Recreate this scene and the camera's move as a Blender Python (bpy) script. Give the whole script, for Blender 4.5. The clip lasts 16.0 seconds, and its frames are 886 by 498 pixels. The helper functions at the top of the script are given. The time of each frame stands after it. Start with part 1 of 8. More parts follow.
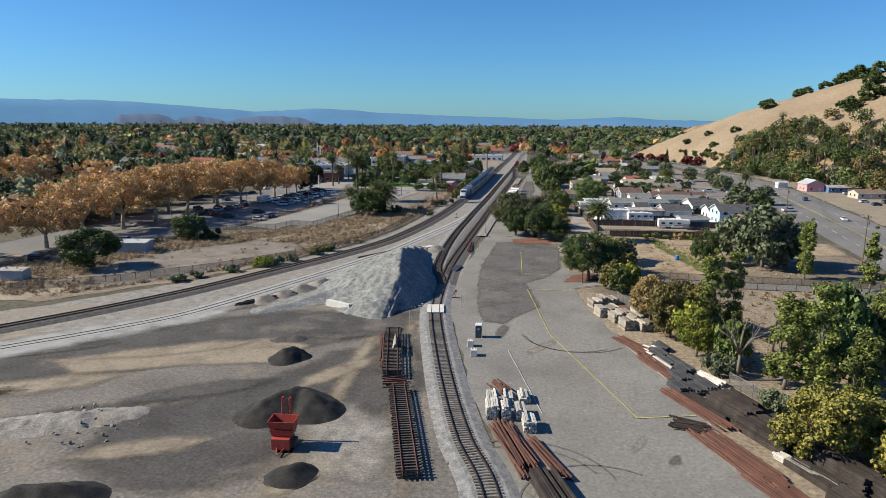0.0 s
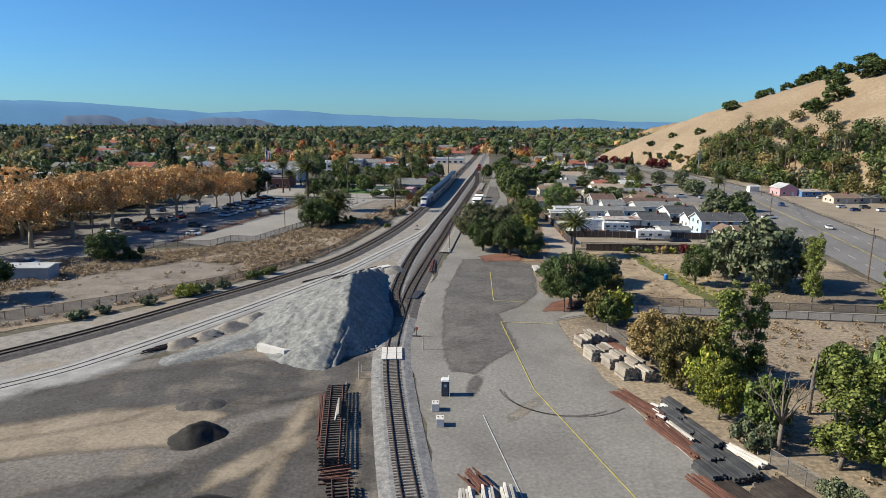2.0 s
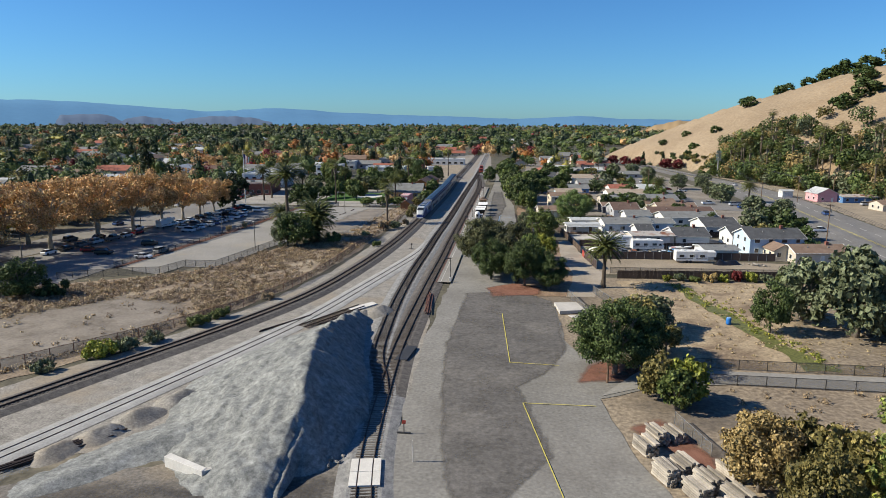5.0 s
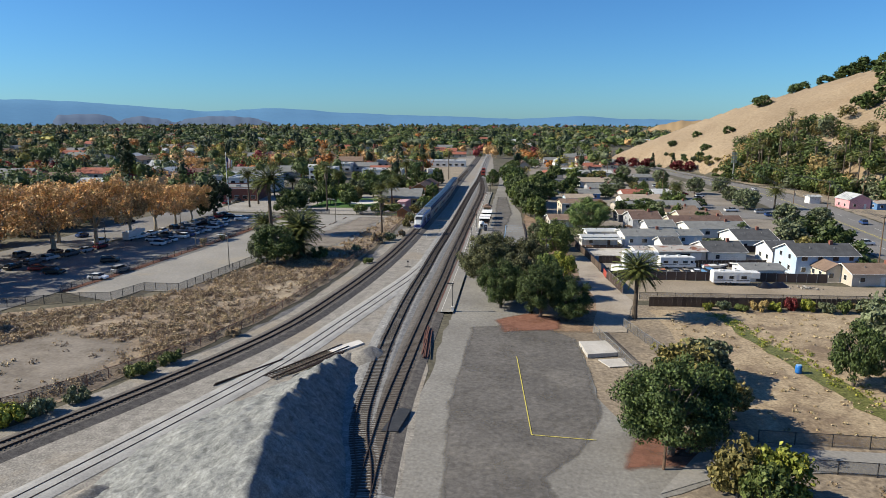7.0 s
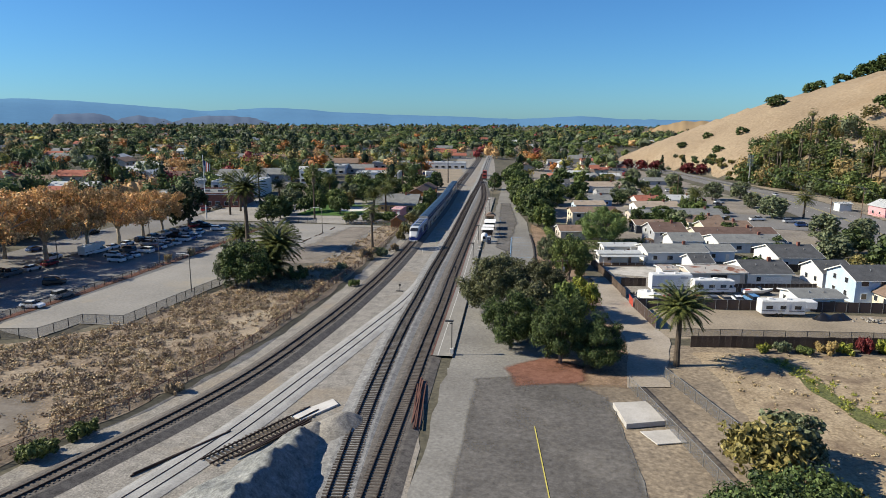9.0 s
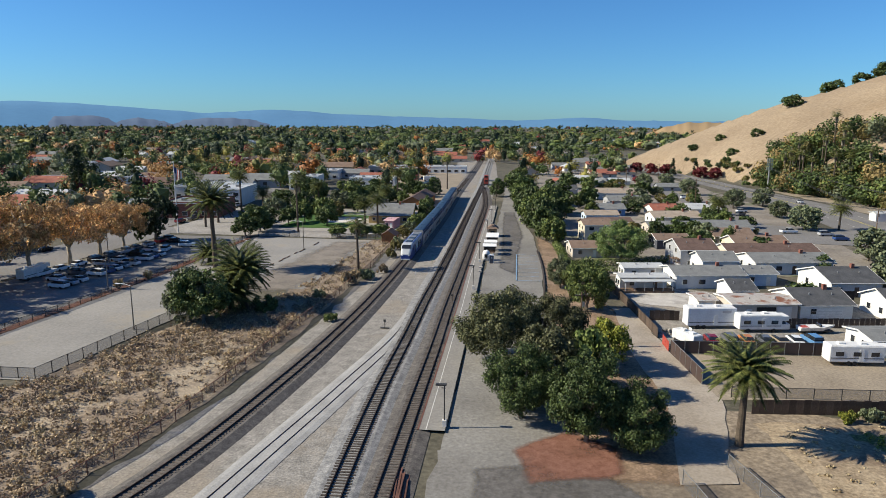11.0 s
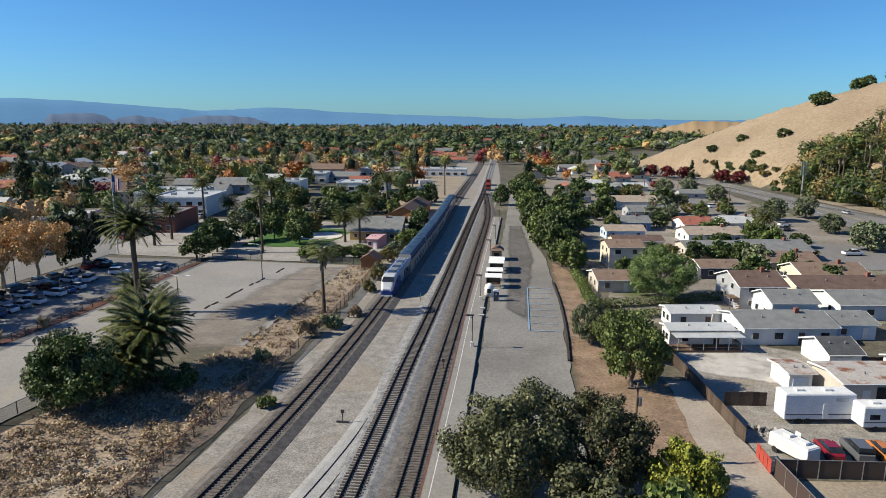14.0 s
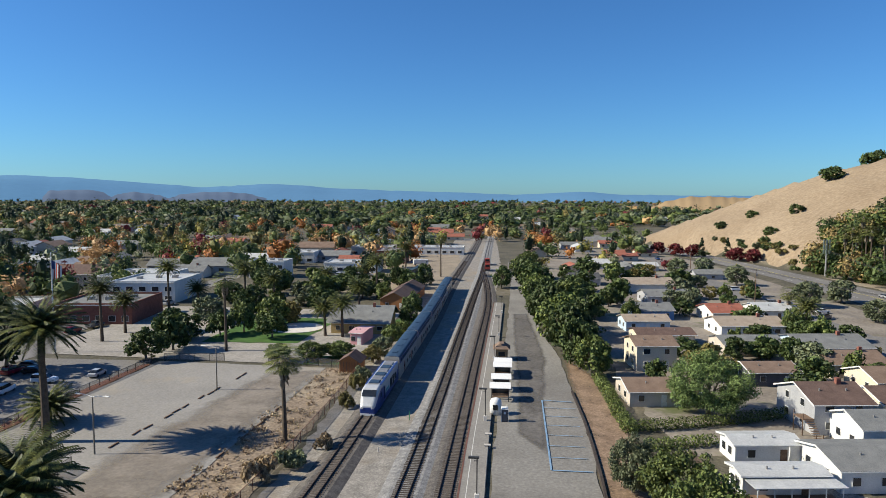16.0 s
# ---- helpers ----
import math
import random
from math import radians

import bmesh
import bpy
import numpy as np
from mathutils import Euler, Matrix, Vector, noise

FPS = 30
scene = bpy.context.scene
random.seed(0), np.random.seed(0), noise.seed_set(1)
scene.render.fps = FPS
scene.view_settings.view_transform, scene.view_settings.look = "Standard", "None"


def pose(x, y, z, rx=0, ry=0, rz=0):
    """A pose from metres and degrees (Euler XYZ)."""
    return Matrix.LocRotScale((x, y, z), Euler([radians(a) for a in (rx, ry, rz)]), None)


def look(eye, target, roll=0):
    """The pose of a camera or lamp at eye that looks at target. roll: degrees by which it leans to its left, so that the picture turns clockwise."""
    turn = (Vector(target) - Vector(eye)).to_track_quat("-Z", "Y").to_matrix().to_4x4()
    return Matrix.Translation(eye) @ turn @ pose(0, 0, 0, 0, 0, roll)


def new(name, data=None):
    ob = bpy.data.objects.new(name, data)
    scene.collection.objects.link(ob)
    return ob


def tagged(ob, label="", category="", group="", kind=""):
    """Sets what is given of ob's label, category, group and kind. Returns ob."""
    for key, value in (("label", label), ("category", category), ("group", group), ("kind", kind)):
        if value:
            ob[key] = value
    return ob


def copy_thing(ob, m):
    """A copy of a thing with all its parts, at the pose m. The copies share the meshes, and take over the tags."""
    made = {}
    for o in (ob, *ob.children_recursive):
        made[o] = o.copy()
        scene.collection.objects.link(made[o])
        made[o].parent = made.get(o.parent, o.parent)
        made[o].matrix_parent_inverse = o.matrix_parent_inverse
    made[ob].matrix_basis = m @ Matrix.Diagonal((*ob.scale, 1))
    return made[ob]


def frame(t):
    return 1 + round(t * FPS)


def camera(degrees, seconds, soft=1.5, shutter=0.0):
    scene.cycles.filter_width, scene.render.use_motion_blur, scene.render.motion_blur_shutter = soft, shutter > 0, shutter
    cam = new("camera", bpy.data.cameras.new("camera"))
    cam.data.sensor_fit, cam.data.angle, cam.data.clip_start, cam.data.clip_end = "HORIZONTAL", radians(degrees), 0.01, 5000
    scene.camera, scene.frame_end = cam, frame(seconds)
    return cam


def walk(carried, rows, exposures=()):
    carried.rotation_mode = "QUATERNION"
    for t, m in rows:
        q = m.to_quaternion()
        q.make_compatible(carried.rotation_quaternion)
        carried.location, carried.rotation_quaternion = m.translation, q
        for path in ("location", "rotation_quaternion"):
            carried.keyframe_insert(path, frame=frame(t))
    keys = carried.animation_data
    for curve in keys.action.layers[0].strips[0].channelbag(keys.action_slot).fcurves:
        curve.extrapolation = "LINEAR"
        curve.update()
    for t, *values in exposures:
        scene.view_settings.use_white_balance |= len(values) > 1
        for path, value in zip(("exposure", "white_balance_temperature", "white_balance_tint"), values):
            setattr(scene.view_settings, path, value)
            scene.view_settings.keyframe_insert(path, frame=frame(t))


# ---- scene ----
cam = camera(67.6, 16.0, soft=0.5)
PATH = [
    (0, (0.89, 1.99, 35.73), (-0.854, 11.647, 33.820), 0.4),
    (0.5, (-0.22, 7.71, 35.85), (-1.564, 17.435, 33.941), 0.6),
    (1, (-1.08, 13.37, 35.89), (-2.340, 23.109, 33.978), 0.5),
    (1.5, (-1.82, 19.10, 35.91), (-3.019, 28.846, 34.015), 0.4),
    (2, (-2.59, 24.94, 35.90), (-3.756, 34.692, 34.014), 0.4),
    (2.5, (-3.32, 30.76, 35.91), (-4.483, 40.510, 34.017), 0.3),
    (3, (-3.95, 36.63, 36.03), (-5.112, 46.376, 34.132), 0.2),
    (3.5, (-4.57, 42.47, 36.15), (-5.730, 52.222, 34.241), 0.2),
    (4, (-5.17, 48.34, 36.24), (-6.339, 58.094, 34.330), 0.2),
    (6.5, (-9.01, 77.38, 36.43), (-10.161, 87.121, 34.501), 0.2),
    (7, (-9.67, 83.41, 36.32), (-10.830, 93.151, 34.405), 0.2),
    (7.5, (-10.36, 89.41, 36.28), (-11.518, 99.163, 34.355), 0.1),
    (8, (-11.02, 95.35, 36.23), (-12.173, 105.094, 34.306), 0.1),
    (8.5, (-11.57, 101.20, 36.26), (-12.724, 110.945, 34.346), 0.2),
    (9, (-12.15, 107.14, 36.34), (-13.302, 116.883, 34.424), 0.3),
    (11.5, (-13.82, 137.76, 36.52), (-15.001, 147.515, 34.628), 0.2),
    (12, (-14.01, 144.12, 36.60), (-15.219, 153.860, 34.705), 0.4),
    (12.5, (-14.31, 150.48, 36.73), (-15.537, 160.220, 34.820), 0.2),
    (13, (-14.80, 156.68, 36.61), (-16.025, 166.418, 34.698), 0.3),
    (13.5, (-15.49, 162.87, 36.61), (-16.700, 172.614, 34.703), 0.2),
    (14, (-16.23, 169.39, 36.63), (-17.419, 179.126, 34.712), 0.3),
    (14.5, (-17.04, 176.02, 36.66), (-18.205, 185.812, 34.994), 0.3),
    (15, (-17.79, 182.58, 36.74), (-18.954, 192.401, 35.269), 0.3),
    (15.5, (-18.47, 188.99, 36.82), (-19.622, 198.815, 35.352), 0.3),
    (16, (-19.08, 195.30, 36.82), (-20.243, 205.204, 36.014), 0.2),
]
walk(cam, [(t, look(eye, target, roll)) for t, eye, target, roll in PATH], exposures=[(0, 0.58), (16, 0.58)])

# ---------------------------------------------------------------- light
SUN_EL, SUN_AZ = radians(35), radians(261)      # azimuth clockwise from +y
world = bpy.data.worlds.new("sky")
scene.world = world
world.use_nodes = True
wn = world.node_tree
sky = wn.nodes.new("ShaderNodeTexSky")
sky.sky_type, sky.sun_disc = "NISHITA", False
sky.sun_elevation, sky.sun_rotation = SUN_EL, SUN_AZ
sky.air_density, sky.dust_density, sky.ozone_density, sky.altitude = 1.0, 0.2, 4.5, 50
wn.nodes["Background"].inputs["Strength"].default_value = 0.056
tint = wn.nodes.new("ShaderNodeMixRGB")
tint.blend_type, tint.inputs["Fac"].default_value, tint.inputs["Color2"].default_value = "MULTIPLY", 1.0, (0.55, 1.03, 1.48, 1)
wn.links.new(sky.outputs["Color"], tint.inputs["Color1"])
wn.links.new(tint.outputs["Color"], wn.nodes["Background"].inputs["Color"])
sun = new("sun", bpy.data.lights.new("sun", "SUN"))
sun.data.energy, sun.data.angle, sun.data.color = 5.0, radians(0.5), (1.0, 0.915, 0.74)
sun_dir = Vector((math.sin(SUN_AZ) * math.cos(SUN_EL), math.cos(SUN_AZ) * math.cos(SUN_EL), math.sin(SUN_EL)))
sun.matrix_world = look(sun_dir * 300, (0, 0, 0))


# ---------------------------------------------------------------- materials
def surf(name, a, b, scale=0.5, fine=9.0, rough=0.9, bump=0.3, metal=0.0, spec=0.3, vary=0.0, wear=None, island=0.0, speck=0.0, speck_scale=4.0):
    """Two-scale noise between two colours, fine relief, optional third colour in blotches."""
    m = bpy.data.materials.new(name)
    m.use_nodes = True
    n, l = m.node_tree.nodes, m.node_tree.links
    p = n["Principled BSDF"]
    p.inputs["Roughness"].default_value, p.inputs["Metallic"].default_value = rough, metal
    p.inputs["Specular IOR Level"].default_value = spec
    co = n.new("ShaderNodeTexCoord")
    big, small = n.new("ShaderNodeTexNoise"), n.new("ShaderNodeTexNoise")
    for t, s, d in ((big, scale, 5), (small, scale * fine, 3)):
        t.inputs["Scale"].default_value, t.inputs["Detail"].default_value = s, d
        l.new(co.outputs["Object"], t.inputs["Vector"])
    ad = n.new("ShaderNodeMath")
    ad.operation = "ADD"
    l.new(big.outputs["Fac"], ad.inputs[0])
    l.new(small.outputs["Fac"], ad.inputs[1])
    r = n.new("ShaderNodeValToRGB")
    r.color_ramp.elements[0].position, r.color_ramp.elements[1].position = 0.36, 0.64
    r.color_ramp.elements[0].color, r.color_ramp.elements[1].color = (*a, 1), (*b, 1)
    half = n.new("ShaderNodeMath")
    half.operation, half.inputs[1].default_value = "MULTIPLY", 0.5
    l.new(ad.outputs[0], half.inputs[0])
    l.new(half.outputs[0], r.inputs["Fac"])
    col = r.outputs["Color"]
    if wear:
        wc, ws, lo, hi = wear
        wt = n.new("ShaderNodeTexNoise")
        wt.inputs["Scale"].default_value, wt.inputs["Detail"].default_value, wt.inputs["Roughness"].default_value = ws, 7, 0.65
        l.new(co.outputs["Object"], wt.inputs["Vector"])
        mr = n.new("ShaderNodeMapRange")
        mr.inputs["From Min"].default_value, mr.inputs["From Max"].default_value = lo, hi
        l.new(wt.outputs["Fac"], mr.inputs["Value"])
        mx = n.new("ShaderNodeMixRGB")
        mx.inputs["Color2"].default_value = (*wc, 1)
        l.new(mr.outputs["Result"], mx.inputs["Fac"])
        l.new(col, mx.inputs["Color1"])
        col = mx.outputs["Color"]
    if speck:
        sn = n.new("ShaderNodeTexNoise")
        sn.inputs["Scale"].default_value, sn.inputs["Detail"].default_value, sn.inputs["Roughness"].default_value = speck_scale, 6, 0.75
        l.new(co.outputs["Object"], sn.inputs["Vector"])
        sr = n.new("ShaderNodeMapRange")
        sr.inputs["From Min"].default_value, sr.inputs["From Max"].default_value = 0.3, 0.7
        sr.inputs["To Min"].default_value, sr.inputs["To Max"].default_value = 1 - speck, 1 + speck
        l.new(sn.outputs["Fac"], sr.inputs["Value"])
        sh = n.new("ShaderNodeHueSaturation")
        l.new(sr.outputs["Result"], sh.inputs["Value"])
        l.new(col, sh.inputs["Color"])
        col = sh.outputs["Color"]
    if vary or island:
        hs = n.new("ShaderNodeHueSaturation")
        src = n.new("ShaderNodeObjectInfo").outputs["Random"] if vary else n.new("ShaderNodeNewGeometry").outputs["Random Per Island"]
        mr = n.new("ShaderNodeMapRange")
        k = vary or island
        mr.inputs["To Min"].default_value, mr.inputs["To Max"].default_value = 1 - k, 1 + k
        l.new(src, mr.inputs["Value"])
        l.new(mr.outputs["Result"], hs.inputs["Value"])
        l.new(col, hs.inputs["Color"])
        col = hs.outputs["Color"]
    l.new(col, p.inputs["Base Color"])
    if bump:
        bp = n.new("ShaderNodeBump")
        bp.inputs["Strength"].default_value, bp.inputs["Distance"].default_value = bump, 0.25 / (scale * fine)
        l.new(small.outputs["Fac"], bp.inputs["Height"])
        l.new(bp.outputs["Normal"], p.inputs["Normal"])
    return m


def leafy(name, a, b, c=None, vary=0.25):
    """Foliage: every leaf clump takes its own tone between a and b, every tree its own value."""
    a, b, c = (tuple(v * 1.05 for v in q) if q else None for q in (a, b, c))
    m = bpy.data.materials.new(name)
    m.use_nodes = True
    n, l = m.node_tree.nodes, m.node_tree.links
    p = n["Principled BSDF"]
    p.inputs["Roughness"].default_value, p.inputs["Specular IOR Level"].default_value = 0.6, 0.25
    g = n.new("ShaderNodeNewGeometry")
    r = n.new("ShaderNodeValToRGB")
    r.color_ramp.elements[0].color, r.color_ramp.elements[1].color = (*a, 1), (*b, 1)
    if c:
        e = r.color_ramp.elements.new(0.85)
        e.color = (*b, 1)
        r.color_ramp.elements[-1].color = (*c, 1)
    l.new(g.outputs["Random Per Island"], r.inputs["Fac"])
    hs = n.new("ShaderNodeHueSaturation")
    o = n.new("ShaderNodeObjectInfo")
    mr = n.new("ShaderNodeMapRange")
    mr.inputs["To Min"].default_value, mr.inputs["To Max"].default_value = 1 - vary, 1 + vary
    l.new(o.outputs["Random"], mr.inputs["Value"])
    l.new(mr.outputs["Result"], hs.inputs["Value"])
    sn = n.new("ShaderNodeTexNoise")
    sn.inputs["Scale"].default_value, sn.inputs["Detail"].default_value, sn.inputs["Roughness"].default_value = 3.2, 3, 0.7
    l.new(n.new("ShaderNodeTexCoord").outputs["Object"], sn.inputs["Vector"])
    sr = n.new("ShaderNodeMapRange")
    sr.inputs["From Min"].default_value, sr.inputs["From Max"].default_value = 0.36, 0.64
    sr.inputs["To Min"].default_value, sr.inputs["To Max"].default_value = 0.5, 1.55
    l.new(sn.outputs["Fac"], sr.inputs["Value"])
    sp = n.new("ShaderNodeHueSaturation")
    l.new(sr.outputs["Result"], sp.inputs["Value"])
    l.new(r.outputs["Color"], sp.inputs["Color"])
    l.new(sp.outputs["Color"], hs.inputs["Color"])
    l.new(hs.outputs["Color"], p.inputs["Base Color"])
    tr = n.new("ShaderNodeBsdfTranslucent")
    l.new(hs.outputs["Color"], tr.inputs["Color"])
    mx = n.new("ShaderNodeMixShader")
    mx.inputs["Fac"].default_value = 0.12
    l.new(p.outputs["BSDF"], mx.inputs[1])
    l.new(tr.outputs["BSDF"], mx.inputs[2])
    l.new(mx.outputs["Shader"], n["Material Output"].inputs["Surface"])
    return m


def paint(name, c, rough=0.45, metal=0.0, dirt=0.12):
    d = tuple(v * (1 - dirt * 2) for v in c)
    return surf(name, d, c, 0.8, 7, rough, 0.04, metal, 0.4)


def netting(name, c, clear):
    m = bpy.data.materials.new(name)
    m.use_nodes = True
    n, l = m.node_tree.nodes, m.node_tree.links
    t = n.new("ShaderNodeBsdfTransparent")
    mx = n.new("ShaderNodeMixShader")
    mx.inputs["Fac"].default_value = clear
    n["Principled BSDF"].inputs["Base Color"].default_value = (*c, 1)
    n["Principled BSDF"].inputs["Roughness"].default_value = 0.6
    l.new(n["Principled BSDF"].outputs["BSDF"], mx.inputs[1])
    l.new(t.outputs["BSDF"], mx.inputs[2])
    l.new(mx.outputs["Shader"], n["Material Output"].inputs["Surface"])
    return m


EARTH = surf("earth", (0.17, 0.135, 0.10), (0.30, 0.245, 0.175), 0.05, 30, wear=((0.12, 0.10, 0.08), 0.02, 0.5, 0.62), speck=0.35, speck_scale=1.5)
# Soil of the plain; its colour is darkened to stand for shade under the trees.
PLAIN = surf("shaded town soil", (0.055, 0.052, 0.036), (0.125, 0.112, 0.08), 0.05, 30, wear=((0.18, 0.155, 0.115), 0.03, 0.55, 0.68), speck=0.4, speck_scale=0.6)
HILLGRASS = surf("dry hill grass", (0.21, 0.155, 0.10), (0.31, 0.24, 0.16), 0.02, 25, wear=((0.22, 0.15, 0.085), 0.012, 0.5, 0.75), speck=0.2, speck_scale=0.6)
YARD = surf("yard dirt", (0.105, 0.096, 0.086), (0.20, 0.181, 0.157), 0.11, 18, wear=((0.25, 0.205, 0.15), 0.05, 0.52, 0.66), speck=0.45, speck_scale=2.5)
YARDDARK = surf("dark yard fines", (0.05, 0.047, 0.045), (0.105, 0.097, 0.09), 0.12, 20, wear=((0.19, 0.165, 0.13), 0.06, 0.55, 0.68), speck=0.35, speck_scale=2.5)
TAN = surf("tan sand", (0.20, 0.165, 0.122), (0.31, 0.26, 0.195), 0.12, 20, speck=0.25, speck_scale=3)
ASPHALT = surf("weathered asphalt", (0.165, 0.158, 0.144), (0.24, 0.23, 0.21), 0.06, 40, wear=((0.135, 0.125, 0.113), 0.05, 0.48, 0.72), bump=0.05, speck=0.26, speck_scale=2.2)
ASPHALTNEW = surf("darker asphalt", (0.092, 0.086, 0.08), (0.135, 0.126, 0.117), 0.10, 30, wear=((0.165, 0.153, 0.138), 0.09, 0.52, 0.74), bump=0.06, speck=0.38, speck_scale=1.3)
ROAD = surf("road asphalt", (0.135, 0.13, 0.125), (0.20, 0.193, 0.186), 0.05, 40, bump=0.1, speck=0.1, speck_scale=2)
PALEASPHALT = surf("pale old asphalt", (0.20, 0.192, 0.178), (0.28, 0.267, 0.246), 0.07, 35, wear=((0.30, 0.26, 0.20), 0.05, 0.56, 0.72), bump=0.15, speck=0.12, speck_scale=2.5)
GRAVEL = surf("grey gravel", (0.148, 0.138, 0.123), (0.315, 0.293, 0.26), 0.6, 8, bump=0.7, wear=((0.25, 0.21, 0.16), 0.06, 0.5, 0.66), speck=0.38, speck_scale=3.5)
BALLAST = surf("track ballast", (0.11, 0.11, 0.112), (0.30, 0.295, 0.285), 1.4, 6, bump=0.9, speck=0.4, speck_scale=6)
BALLASTDK = surf("dark ballast", (0.055, 0.05, 0.047), (0.16, 0.145, 0.13), 1.4, 6, bump=0.9, speck=0.4, speck_scale=6)
WHITEGRAVEL = surf("pale stone dust", (0.24, 0.235, 0.225), (0.36, 0.355, 0.34), 0.4, 12, bump=0.3, speck=0.16, speck_scale=4)
PILE = surf("crushed grey stone", (0.125, 0.13, 0.127), (0.25, 0.255, 0.245), 0.5, 14, bump=1.0, speck=0.55, speck_scale=1.6)
COAL = surf("black cinder", (0.013, 0.0125, 0.012), (0.042, 0.039, 0.036), 0.8, 9, bump=0.9, speck=0.4, speck_scale=3)
BRUSH = surf("dry brush soil", (0.155, 0.118, 0.085), (0.30, 0.235, 0.168), 0.12, 14, bump=0.8, wear=((0.33, 0.275, 0.20), 0.06, 0.52, 0.66), speck=0.5, speck_scale=2)
LAWN = surf("green lawn", (0.035, 0.085, 0.015), (0.065, 0.14, 0.03), 0.4, 10)
STRAW = surf("mown straw field", (0.22, 0.165, 0.105), (0.40, 0.32, 0.215), 0.35, 7, bump=0.7, wear=((0.17, 0.125, 0.085), 0.09, 0.5, 0.62), speck=0.4, speck_scale=2)
CHIPS = surf("red bark chips", (0.13, 0.055, 0.035), (0.24, 0.12, 0.085), 1.0, 8, bump=0.8)
CONCRETE = surf("old concrete", (0.36, 0.34, 0.31), (0.50, 0.475, 0.44), 0.5, 12, bump=0.15)
CONCPALE = surf("pale concrete", (0.48, 0.46, 0.43), (0.62, 0.60, 0.56), 0.8, 8, bump=0.2)
PLATFORM = surf("platform asphalt", (0.19, 0.18, 0.165), (0.245, 0.232, 0.21), 0.2, 15, bump=0.1, speck=0.1, speck_scale=3)
TIE = surf("creosoted timber", (0.045, 0.036, 0.03), (0.12, 0.10, 0.085), 1.5, 6, vary=0.35, bump=0.5)
TIEGREY = surf("weathered timber ties", (0.09, 0.08, 0.07), (0.20, 0.18, 0.155), 1.5, 6, island=0.3, bump=0.5)
TIEDARK = surf("new black timber", (0.022, 0.017, 0.015), (0.062, 0.05, 0.043), 1.2, 7, vary=0.3, bump=0.4)
TIEWHITE = surf("stacked pale ties", (0.34, 0.32, 0.29), (0.60, 0.57, 0.52), 1.2, 7, vary=0.35, bump=0.3)
TIETAN = surf("stacked tan ties", (0.22, 0.195, 0.165), (0.40, 0.36, 0.305), 1.2, 7, vary=0.5, bump=0.3)
RAIL = surf("rusty rail steel", (0.035, 0.026, 0.022), (0.075, 0.05, 0.04), 2, 6, rough=0.6, metal=0.4)
RUST = surf("red rusted steel", (0.085, 0.042, 0.032), (0.18, 0.085, 0.062), 1.0, 7, rough=0.8, vary=0.25)
REDPAINT = surf("faded red paint", (0.28, 0.04, 0.03), (0.42, 0.075, 0.05), 0.9, 7, rough=0.6, wear=((0.16, 0.05, 0.035), 1.2, 0.58, 0.7))
YELLOWLINE = surf("worn yellow line", (0.42, 0.36, 0.08), (0.58, 0.50, 0.13), 0.8, 9, bump=0.0)
WHITELINE = surf("worn white line", (0.42, 0.41, 0.39), (0.62, 0.61, 0.58), 0.8, 9, bump=0.0)
BLUELINE = surf("pale blue line", (0.14, 0.24, 0.36), (0.22, 0.33, 0.46), 0.8, 9, bump=0.0)
WOOD = surf("brown timber", (0.10, 0.065, 0.045), (0.19, 0.125, 0.085), 1.0, 8, bump=0.3)
FENCEWOOD = surf("dark fence boards", (0.05, 0.036, 0.028), (0.10, 0.072, 0.055), 0.9, 8, vary=0.3)
TANWOOD = surf("tan cladding", (0.30, 0.19, 0.10), (0.42, 0.28, 0.16), 1.0, 8)
BARK = surf("grey bark", (0.10, 0.085, 0.07), (0.22, 0.19, 0.16), 1.5, 6, bump=0.7)
PALEBARK = surf("mottled pale bark", (0.20, 0.17, 0.13), (0.40, 0.36, 0.29), 0.9, 5, bump=0.4)
PALMBARK = surf("palm trunk", (0.05, 0.04, 0.031), (0.115, 0.09, 0.068), 2.0, 5, bump=0.8)
SKIRT = surf("dead palm fronds", (0.20, 0.165, 0.12), (0.34, 0.29, 0.22), 1.5, 6, bump=0.8)
STEEL = surf("galvanised steel", (0.22, 0.22, 0.22), (0.34, 0.34, 0.34), 1.5, 6, rough=0.5, metal=0.5)
DARKSTEEL = surf("dark steel", (0.035, 0.035, 0.036), (0.075, 0.073, 0.07), 1.5, 6, rough=0.55, metal=0.3)
WHITEP = paint("white paint", (0.72, 0.72, 0.70), 0.5)
BLACKP = paint("black rubber", (0.02, 0.02, 0.02), 0.8)
GLASS = surf("dark window glass", (0.015, 0.018, 0.022), (0.03, 0.034, 0.04), 0.3, 5, rough=0.06, bump=0.0, spec=0.6)
CHAIN = netting("chain link", (0.16, 0.15, 0.14), 0.72)
SCREEN = netting("brown screening cloth", (0.06, 0.04, 0.035), 0.06)
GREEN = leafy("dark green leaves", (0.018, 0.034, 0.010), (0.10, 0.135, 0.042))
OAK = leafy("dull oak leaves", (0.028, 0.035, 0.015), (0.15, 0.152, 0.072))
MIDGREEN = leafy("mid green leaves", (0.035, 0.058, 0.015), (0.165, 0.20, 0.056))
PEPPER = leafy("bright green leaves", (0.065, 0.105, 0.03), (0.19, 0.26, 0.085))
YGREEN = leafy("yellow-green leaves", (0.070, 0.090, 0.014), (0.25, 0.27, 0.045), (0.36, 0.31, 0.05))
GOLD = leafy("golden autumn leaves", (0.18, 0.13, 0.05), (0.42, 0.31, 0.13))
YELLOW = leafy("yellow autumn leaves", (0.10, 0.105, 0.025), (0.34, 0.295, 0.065))
